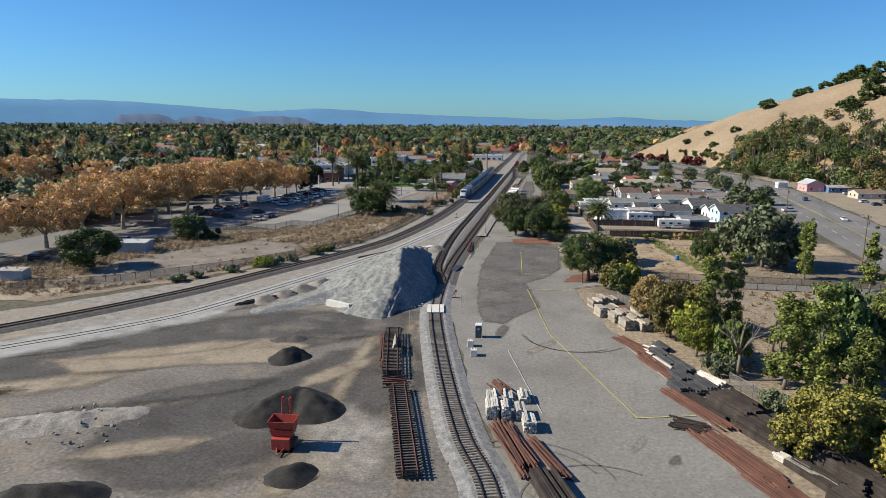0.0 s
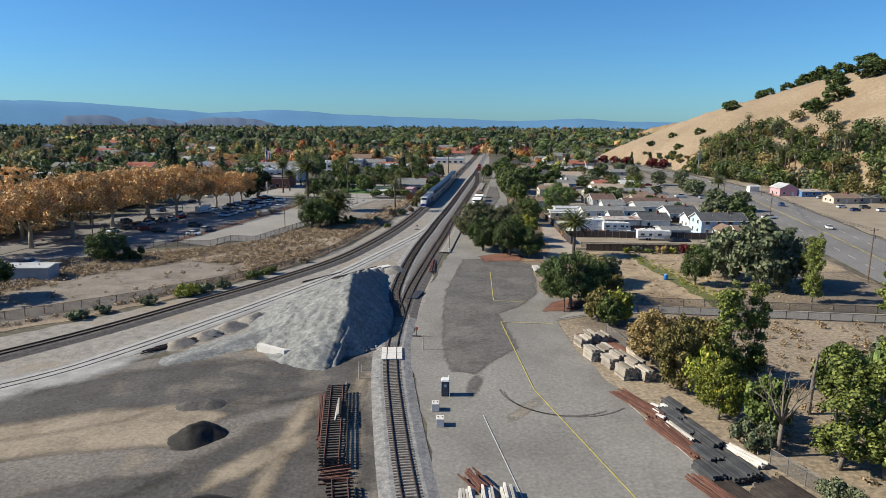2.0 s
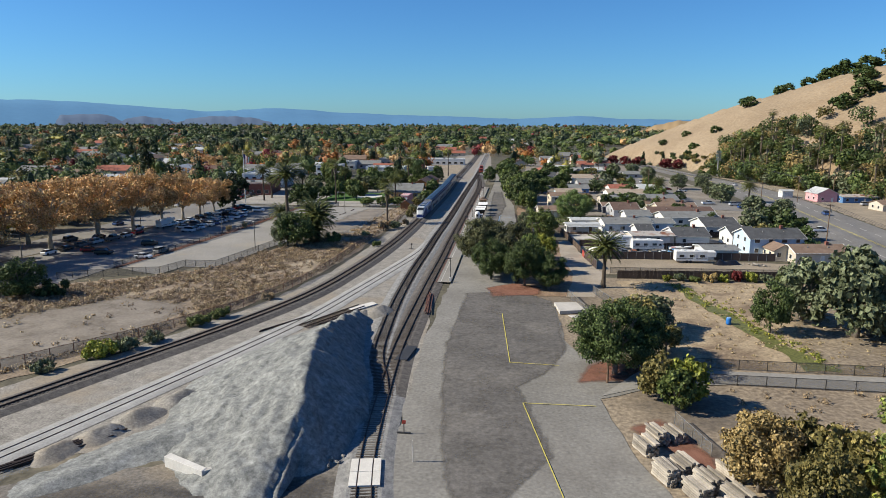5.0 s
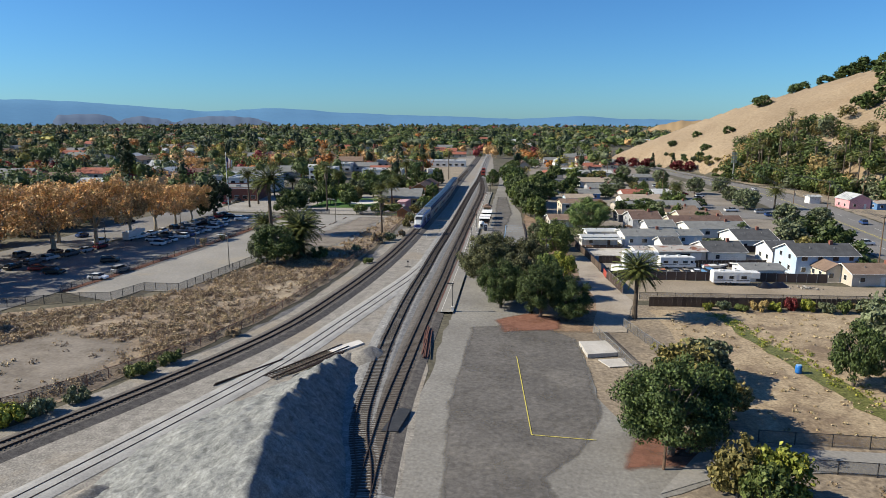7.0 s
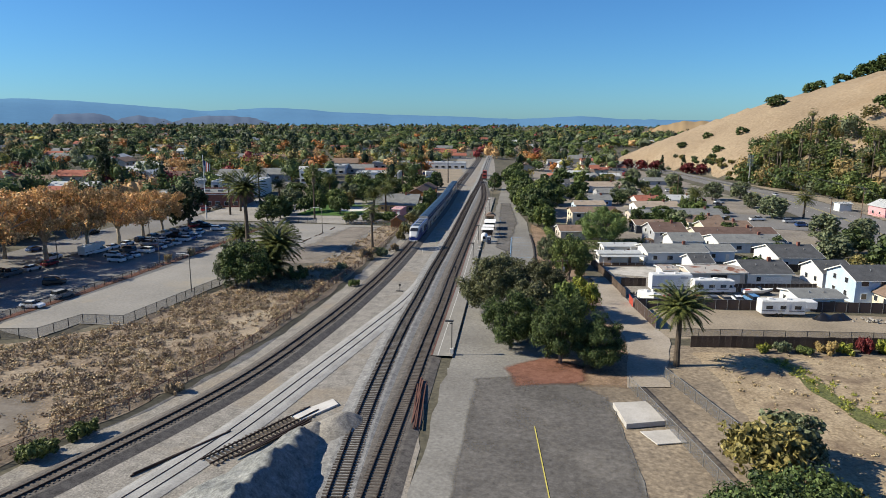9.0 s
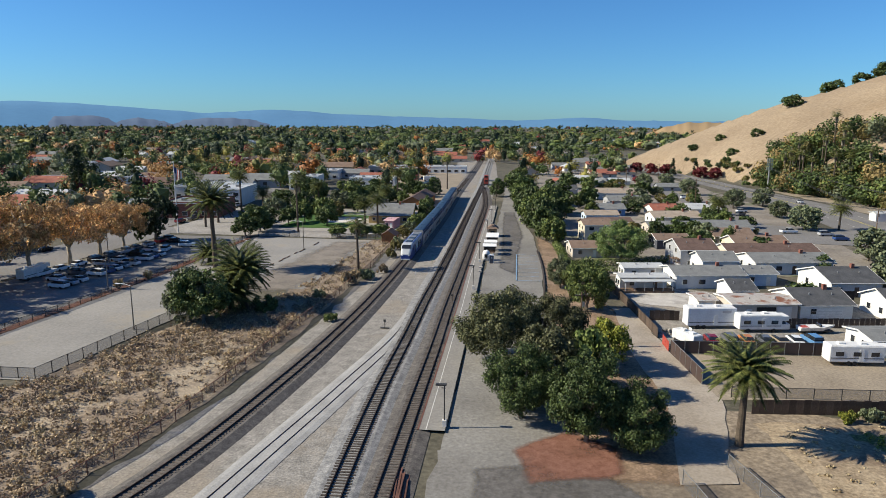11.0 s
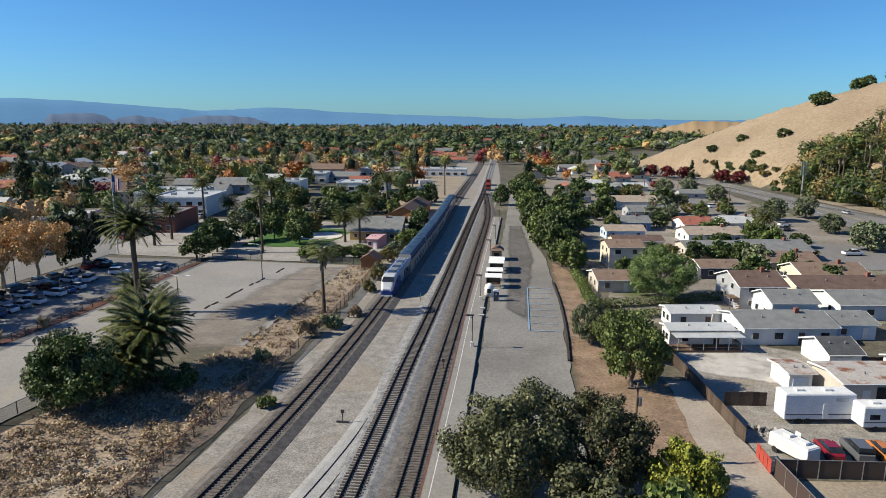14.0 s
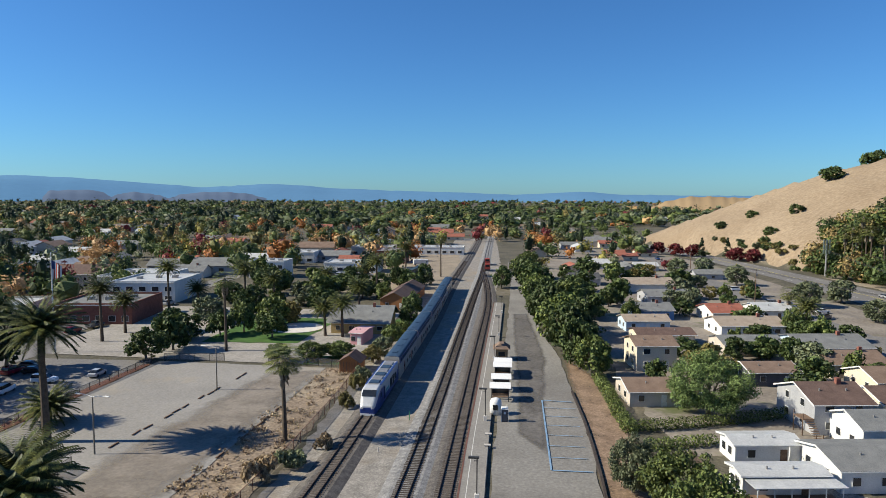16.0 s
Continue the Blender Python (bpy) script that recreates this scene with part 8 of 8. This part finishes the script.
for i in range(26):
    x, y = 104 + random.uniform(-3, 8), 520 + random.uniform(0, 120)
    x = 95 - 0.26 * (y - 650) + random.uniform(-2, 8)
    tree(x, y, random.uniform(2, 4.5), random.uniform(2, 4), "low", (GREYGREEN, OLIVE, GREEN)[i % 3], "scrub on the cut bank below the hill", z=hill(x, y) - 0.2, name="shrub", leaves=1800, group="bank scrub")
for x, y, h in ((88, 603, 13), (104, 607, 13)):
    tree(x, y, h, 4, "cone", CYPRESS, "pointed dark conifer beside the road", z=hill(x, y))


# ---------------------------------------------------------------- palms
def palm(x, y, h, kind="date", z=0.0, label="", s=1.0):
    """kind: date (arching feathers, stout trunk) or fan (stiff fans over a dead skirt)."""
    near = y < 300
    key = ("palm", kind, round(h / 3), near)

    def make():
        rng = random.Random(h)
        root = thing("palm_tree", label=label or ("date palm with arching fronds" if kind == "date" else "fan palm with a shaggy skirt"), category="palm tree", group="palms")
        r = 0.42 if kind == "date" else 0.3
        g = Geo().tube([(0, 0, -0.3), (0.05, 0, h * 0.3), (0.15, 0.05, h * 0.7), (0.1, 0, h - 1.2)], [r * 1.25, r, r * 0.85, r * 0.95], 10)
        part("trunk", g, PALMBARK, root)
        part("crown_core", Geo().tube([(0.1, 0, h - 1.6), (0.1, 0, h - 0.7), (0.1, 0, h)], [r, r * 1.7, r * 0.6], 9), SKIRT, root)
        n = 88 if kind == "date" else 44
        L = 4.9 if kind == "date" else 2.6
        joined = Geo()
        for i in range(n):
            a = 2.4 * i
            e = radians(84 - 112 * (i / n)) if kind == "date" else radians(75 - 115 * i / n)
            pts = []
            px, pz, ee = 0.0, 0.0, e
            for k in range(6):
                pts.append((px, pz))
                px += math.cos(ee) * L / 5
                pz += math.sin(ee) * L / 5
                ee -= 0.17 if kind == "date" else 0.12
            g = Geo() if near else joined
            c, sn = math.cos(a), math.sin(a)
            if kind == "date":
                # spine with leaflets on both sides
                for k in range(26):
                    u = 0.08 + 0.92 * k / 26 * 0.98
                    f = u * 5
                    j = min(int(f), 4)
                    bx = pts[j][0] + (pts[j + 1][0] - pts[j][0]) * (f - j)
                    bz = pts[j][1] + (pts[j + 1][1] - pts[j][1]) * (f - j)
                    w = 0.62 * math.sin(math.pi * min(0.12 + u * 0.9, 1)) + 0.12
                    for s_ in (-1, 1):
                        tip = (bx + 0.4, s_ * w, bz - 0.22)
                        q = [(bx - 0.08, 0, bz + 0.03), (bx + 0.20, 0, bz - 0.02), tip]
                        g.add([(X * c - Y * sn + 0.1, X * sn + Y * c, h - 0.3 + Z) for X, Y, Z in q], [(0, 1, 2)])
            else:
                bx, bz = pts[4]
                for k in range(9):
                    b = -1.2 + 2.4 * k / 8
                    q = [(bx * 0.75, -0.03, bz * 0.8), (bx * 0.75, 0.03, bz * 0.8), (bx * 0.75 + math.cos(b) * 1.3 + 0.1, math.sin(b) * 1.3, bz * 0.8 - 0.25 + (pts[5][1] - pts[4][1]) * 1.2)]
                    q2 = [(X * c - Y * sn + 0.1, X * sn + Y * c, h - 0.3 + Z) for X, Y, Z in q]
                    side = Vector((-sn, c, 0)) * 0.22
                    g.add([q2[0], tuple(Vector(q2[2]) - side * 0.3), tuple(Vector(q2[2]) + side * 0.6), q2[1]], [(0, 1, 2, 3)])
            if near:
                part("frond", g, FROND, root)
        if not near:
            tagged(part("fronds", joined, FROND, root), kind="stuff")
        if kind == "fan":
            g = Geo()
            for i in range(70):
                a = rng.random() * 6.28
                z0 = h - 0.8 - rng.random() * min(3.0, h * 0.35)
                rr = 0.75 + 0.25 * rng.random() - (h - z0) * 0.07
                g.add([(0.1, 0, z0 + 0.3), (math.cos(a) * rr, math.sin(a) * rr, z0 - 0.5), (math.cos(a + 0.4) * rr * 0.9, math.sin(a + 0.4) * rr * 0.9, z0 - 1.1)], [(0, 1, 2)])
            part("dead_skirt", g, SKIRT, root)
        return root
    return put(key, make, pose(x, y, z, 0, 0, random.uniform(0, 360)) @ Matrix.Scale(s, 4))


palm(-88.6, 283.5, 13.4, s=1.32)
palm(-67.6, 252.0, 6.2, s=1.3)
palm(-69.4, 250.4, 3.2, s=1.25)
palm(-69.8, 255.5, 5.6, s=1.35)
palm(-53.8, 288.6, 12.4, "fan", s=1.05)
palm(11.8, 205.5, 9.5, s=1.0)
palm(-94, 291, 3.0, s=1.0)
for x, y, h in ((-122.9, 347.7, 16), (-127, 387, 17), (-123.2, 358, 10.5), (-119, 390, 9), (-101.8, 386, 18), (-101, 407, 12), (-69.6, 361.6, 10), (-64.8, 360.9, 10.6), (-67.8, 391, 12), (-90.6, 434, 9), (-69.5, 424, 14), (-68.3, 476, 18), (57, 380, 8), (95, 372, 9)):
    palm(x, y, h, "date", s=0.85)
for x, y, h in ((-87.7, 342, 17.5), (-54.9, 492, 19), (62, 405, 8)):
    palm(x, y, h, "fan")
random.seed(31)
for i in range(34):
    y = 520 - random.uniform(0, 130)
    x = 126 + (520 - y) * 0.2 + random.uniform(0, 26)
    palm(x, y, random.choice((14.0, 17.0, 20.0)), "fan", z=hill(x, y) - 0.5, s=1.15)

# cell tower dressed as a palm
tx, ty = 122, 520
root = thing("cell_tower", tx, ty, hill(tx, ty), 0, "tall steel mobile mast with grey antenna panels", "mast")
part("mast", Geo().tube([(0, 0, -1), (0, 0, 17)], [0.5, 0.35], 10), STEEL, root)
for k in range(3):
    for i in range(6):
        a = i * 1.047
        part("antenna_panel", Geo().box(math.cos(a) * 1.3, math.sin(a) * 1.3, 10.5 + k * 2.3, 0.5, 0.5, 1.9), paint("grey-green panel", (0.16, 0.20, 0.18)), root)

# ---------------------------------------------------------------- brush and woods as stuff
def scatter(name, spots, size, per, mat, label, leaf, flat=0.7, lift=0.35, category="vegetation"):
    blobs = []
    for x, y, z, r in spots:
        blobs.append((x, y, z + r * lift, r, r, r * flat))
    tagged(new(name, leaf_mesh(name, blobs, len(blobs) * per, leaf, mat, RNG, (0.35, 1.1))), label, category, kind="stuff")


def inside(x, y, poly):
    c = False
    for (ax, ay), (bx, by) in zip(poly, poly[1:] + poly[:1]):
        if (ay > y) != (by > y) and x < (bx - ax) * (y - ay) / (by - ay) + ax:
            c = not c
    return c


random.seed(41)
BRUSHZONE = [(-135, 112), (-100, 116), (-81, 140), (-68, 164), (-59, 188), (-54, 218), (-52.5, 250), (-53, 328), (-59.5, 328), (-63, 264), (-76, 240), (-83, 211), (-93, 200), (-112, 188), (-135, 168)]
CLEAR = [(-96, 124), (-81, 143), (-71, 166), (-73, 180), (-88, 183), (-102, 166), (-112, 140)]
lists = {0: [], 1: [], 2: []}
while sum(map(len, lists.values())) < 6400:
    x, y = random.uniform(-135, -52), random.uniform(112, 328)
    if inside(x, y, BRUSHZONE) and not (inside(x, y, CLEAR) and random.random() < 0.97) and not (y > 262 and random.random() < 0.7):
        k = noise.noise((x * 0.09, y * 0.09, 2))
        if k > -0.25 or random.random() < 0.25:
            lists[random.choice((0, 0, 1, 2))].append((x, y, 0.05, random.uniform(0.3, 0.95)))
TWIG2 = leafy("grey-brown twigs", (0.12, 0.088, 0.06), (0.33, 0.25, 0.175))
TWIG3 = leafy("pale straw tufts", (0.24, 0.19, 0.11), (0.42, 0.34, 0.21))
scatter("dry_brush", lists[0], 1, 22, TWIG2, "grey-brown dry weeds over the field", 0.16)
scatter("dry_brush", lists[1], 1, 22, DEADLEAF, "tan dry weeds over the field", 0.16)
scatter("dry_brush", lists[2], 1, 20, TWIG3, "pale straw tufts over the field", 0.15)
# tufts along rail fences, field, grove floor
sp = [(random.uniform(20, 66), random.uniform(60, 150), 0.03, random.uniform(0.3, 0.9)) for i in range(500)]
sp = [s for s in sp if s[0] > 27 + (66 - s[1]) * 0.35 + 6 and s[0] > 17 + (150 - s[1]) * 0.12]
scatter("grove_weeds", sp, 1, 26, DEADLEAF, "dry weeds on the grove floor", 0.16)
sp = [(34.5 + random.gauss(0, 1.4) + (184 - y) * 0.26, y, 0.03, random.uniform(0.3, 0.7)) for y in np.linspace(160, 210, 110)]
scatter("field_weeds", sp, 1, 26, YGREEN, "low green weeds in a row across the field", 0.14)
sp = [(random.uniform(18, 62), random.uniform(159, 212), 0.02, random.uniform(0.2, 0.5)) for i in range(420)]
scatter("field_straw", sp, 1, 14, TWIG3, "pale straw tufts in the field", 0.14, 0.4)

random.seed(51)
WOODS = [(GREEN, 0.32), (MIDGREEN, 0.18), (GREYGREEN, 0.11), (CYPRESS, 0.13), (OLIVE, 0.10), (ORANGE, 0.045), (CRIMSON, 0.03), (YELLOW, 0.025), (RUSSET, 0.09)]


def free(x, y):
    """Where the distant woods may stand."""
    if -72 < x + (y - 470) * 0.02 < -12 and y < 720:
        return False
    if -24 < x < 120 and y < 640 and hill(x, y) <= 0:
        return False if y < 520 else random.random() < 0.45 and not (55 < x < 125)
    if x >= 60 and y < 1000 and hill(x, y) > 0.5:
        return False
    if x > 0 and abs(x - (86 - (y - 590) * 0.17)) < 14 and y < 1300:
        return False
    if -160 < x < 0 and y < 470:
        return False
    if -180 < x <= -40 and y < 640:
        return random.random() < 0.85
    if x < -120 and y < 330:
        return x < -165 and random.random() < 0.55
    if x > 90 and y < 1000:
        return False
    return True


near_spots = {m.name: [] for m, w in WOODS}
far_spots = {m.name: [] for m, w in WOODS}
mats = {m.name: m for m, w in WOODS}
names, weights = [m.name for m, w in WOODS], [w for m, w in WOODS]
# plots of the distant houses, kept clear of trees
random.seed(61)
HOMES = []
while len(HOMES) < 120:
    y = 330 * math.exp(random.random() * math.log(1500 / 330))
    x = random.uniform(-0.8, 0.5) * y
    if free(x, y) and not (-190 < x < 90 and y < 480):
        HOMES.append((x, y, random.choice((8, 98, 4)), random.uniform(0.9, 1.45)))


def near_home(x, y):
    return any(-6 < x - hx - 4 + (hy - y) * hx / hy * 0.9 < 16 and -38 < y - hy < 12 for hx, hy, a, s in HOMES)


random.seed(51)
count = 0
while count < 7600:
    y = 190 * math.exp(random.random() * math.log(4300 / 190))
    x = -12 + random.uniform(-0.86, 0.78) * (y + 60) - 0.1 * y
    if not free(x, y):
        continue
    if y < 650 and random.random() < 0.3 or near_home(x, y):
        continue
    n = random.choices(names, weights)[0]
    g_ = noise.noise((x * 0.006, y * 0.006, 5))
    if g_ > 0.12 and n in ("dark green leaves", "mid green leaves") and y < 1100:
        n = random.choice(("orange autumn leaves", "russet sycamore leaves", "dark green leaves", "mid green leaves", "yellow autumn leaves"))
    r = random.uniform(3.2, 7.4) * (1.05 if y < 900 else 2.0)
    hgt = random.uniform(0.75, 1.2) if n != "cypress needles" else random.uniform(1.8, 2.8)
    if n == "cypress needles":
        r *= 0.62
    if y > 900 and n not in ("dark green leaves", "mid green leaves", "cypress needles", "grey-green leaves") and random.random() < 0.7:
        n = random.choice(("dark green leaves", "mid green leaves", "grey-green leaves"))
    (near_spots if y < 900 else far_spots)[n].append((x, y, 0.0, r, hgt))
    count += 1
PHI = (1 + 5 ** 0.5) / 2
ICO = [Vector(v).normalized() for v in ((-1, PHI, 0), (1, PHI, 0), (-1, -PHI, 0), (1, -PHI, 0), (0, -1, PHI), (0, 1, PHI), (0, -1, -PHI), (0, 1, -PHI), (PHI, 0, -1), (PHI, 0, 1), (-PHI, 0, -1), (-PHI, 0, 1))]
ICOF = [(0, 11, 5), (0, 5, 1), (0, 1, 7), (0, 7, 10), (0, 10, 11), (1, 5, 9), (5, 11, 4), (11, 10, 2), (10, 7, 6), (7, 1, 8), (3, 9, 4), (3, 4, 2), (3, 2, 6), (3, 6, 8), (3, 8, 9), (4, 9, 5), (2, 4, 11), (6, 2, 10), (8, 6, 7), (9, 8, 1)]
for spots, per, leaf in ((near_spots, 120, 0.66), (far_spots, 34, 1.35)):
    for n, sp in spots.items():
        blobs = []
        cores = Geo()
        for x, y, z, r, k in sp:
            hh = r * k * (1.0 if leaf < 1 else 0.62)
            blobs.append((x, y, hh * 0.85, r * 0.8, r * 0.8, hh * 0.75))
            for q_ in range(3):
                blobs.append((x + random.uniform(-.65, .65) * r, y + random.uniform(-.65, .65) * r, hh * random.uniform(0.8, 1.4), r * random.uniform(0.35, 0.6), r * random.uniform(0.35, 0.6), hh * random.uniform(0.35, 0.6)))
            for bx, by, bz, rx, ry, rz in blobs[-4:-2]:
                cores.add([(bx + v.x * rx * q, by + v.y * ry * q, bz + v.z * rz * q) for v, q in ((v, random.uniform(0.55, 0.84)) for v in ICO)], ICOF)
        me = leaf_mesh("woodland", blobs, len(sp) * per, leaf, mats[n], RNG, (0.78, 1.1))
        tagged(new("woodland", me), "distant town trees with %s" % n, "woodland", kind="stuff")
        tagged(new("woodland", cores.mesh("woodland", mats[n])), "dense crowns of distant town trees with %s" % n, "woodland", kind="stuff")

# houses among the distant trees
random.seed(61)
LABELS = ["white house among distant trees", "beige house among distant trees", "grey house among distant trees", "red-roofed house among distant trees"]
STY = [("white", ROOFPALE), ("beige", ROOFBROWN), ("grey", ROOFGREY), ("cream", ROOFRED)]


def far_house(i):
    def make():
        r = thing("house", label=LABELS[i], category="house", group="distant houses")
        g = Geo().add([(0, a, b) for a, b in ((0, 0), (10, 0), (10, 3), (5, 5), (0, 3))] + [(15, a, b) for a, b in ((0, 0), (10, 0), (10, 3), (5, 5), (0, 3))], [(4, 3, 2, 1, 0), (5, 6, 7, 8, 9), (0, 1, 6, 5), (1, 2, 7, 6), (4, 0, 5, 9)])
        part("wall", g, WALLS[STY[i][0]], r)
        for s in (0, 1):
            a, b = (-0.5, 5) if s == 0 else (10.5, 5)
            part("roof", Geo().add([(-0.5, a, 2.85), (15.5, a, 2.85), (15.5, b, 5.1), (-0.5, b, 5.1), (-0.5, a, 3.0), (15.5, a, 3.0), (15.5, b, 5.25), (-0.5, b, 5.25)], [(0, 1, 2, 3), (7, 6, 5, 4), (0, 4, 5, 1), (3, 2, 6, 7), (0, 3, 7, 4), (1, 5, 6, 2)]), STY[i][1], r)
        for k in range(2):
            part("window", Geo().box(2.5 + k * 7, -0.05, 1.0, 1.5, 0.1, 1.2), GLASS, r)
        return r
    return make


for k, (x, y, a, s) in enumerate(HOMES):
    put(("far_house", k % 4), far_house(k % 4), spot(x, y, 0.05, a, s))
n = 0
while n < 30:
    x, y = random.uniform(-5, 60), random.uniform(490, 760)
    i = random.randrange(4)
    put(("far_house", i), far_house(i), spot(x, y, 0.05, random.choice((8, 98, 4)), random.uniform(0.75, 1.0)))
    n += 1

# ---------------------------------------------------------------- far ridges
def ridge(name, radius, crest, colour, label, deep):
    """A far range of hills on an arc: (bearing in degrees, height) along its uneven crest."""
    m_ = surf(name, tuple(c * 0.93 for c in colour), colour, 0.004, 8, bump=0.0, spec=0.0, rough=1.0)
    g = Geo()
    k = 160
    az, hs = [c[0] for c in crest], [c[1] for c in crest]
    for i in range(k + 1):
        a = az[0] + (az[-1] - az[0]) * i / k
        h = float(np.interp(a, az, hs))
        h += 0.07 * h * noise.noise((a * 0.35, radius, 0)) + 4 * noise.noise((a * 1.6, radius, 1))
        c, s_ = math.sin(radians(a)), math.cos(radians(a))
        for rr, z in ((radius - deep, -6), (radius - deep * 0.5, max(h, 0) * 0.62 - 3), (radius, max(h, -3)), (radius + deep * 0.4, -8)):
            g.v.append((c * rr - 10, s_ * rr + 90, z))
    for i in range(k):
        for j in range(3):
            g.f.append((i * 4 + j, (i + 1) * 4 + j, (i + 1) * 4 + j + 1, i * 4 + j + 1))
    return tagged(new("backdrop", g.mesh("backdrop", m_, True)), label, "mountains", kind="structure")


# The blue of these first two ridges is air haze put into the base colour.
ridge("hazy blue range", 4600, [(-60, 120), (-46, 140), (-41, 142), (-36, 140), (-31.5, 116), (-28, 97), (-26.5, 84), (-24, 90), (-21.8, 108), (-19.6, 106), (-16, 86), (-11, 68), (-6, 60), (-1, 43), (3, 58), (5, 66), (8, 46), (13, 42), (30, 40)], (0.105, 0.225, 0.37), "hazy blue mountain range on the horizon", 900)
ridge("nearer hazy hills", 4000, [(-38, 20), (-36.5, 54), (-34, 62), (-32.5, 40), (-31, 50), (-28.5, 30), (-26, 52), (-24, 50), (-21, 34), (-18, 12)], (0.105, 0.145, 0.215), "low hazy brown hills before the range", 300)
ridge("dry hills beyond", 1900, [(9.5, 4), (11, 24), (12.5, 36), (15, 36), (20, 30)], (0.33, 0.24, 0.14), "tan dry hills behind the town", 260)
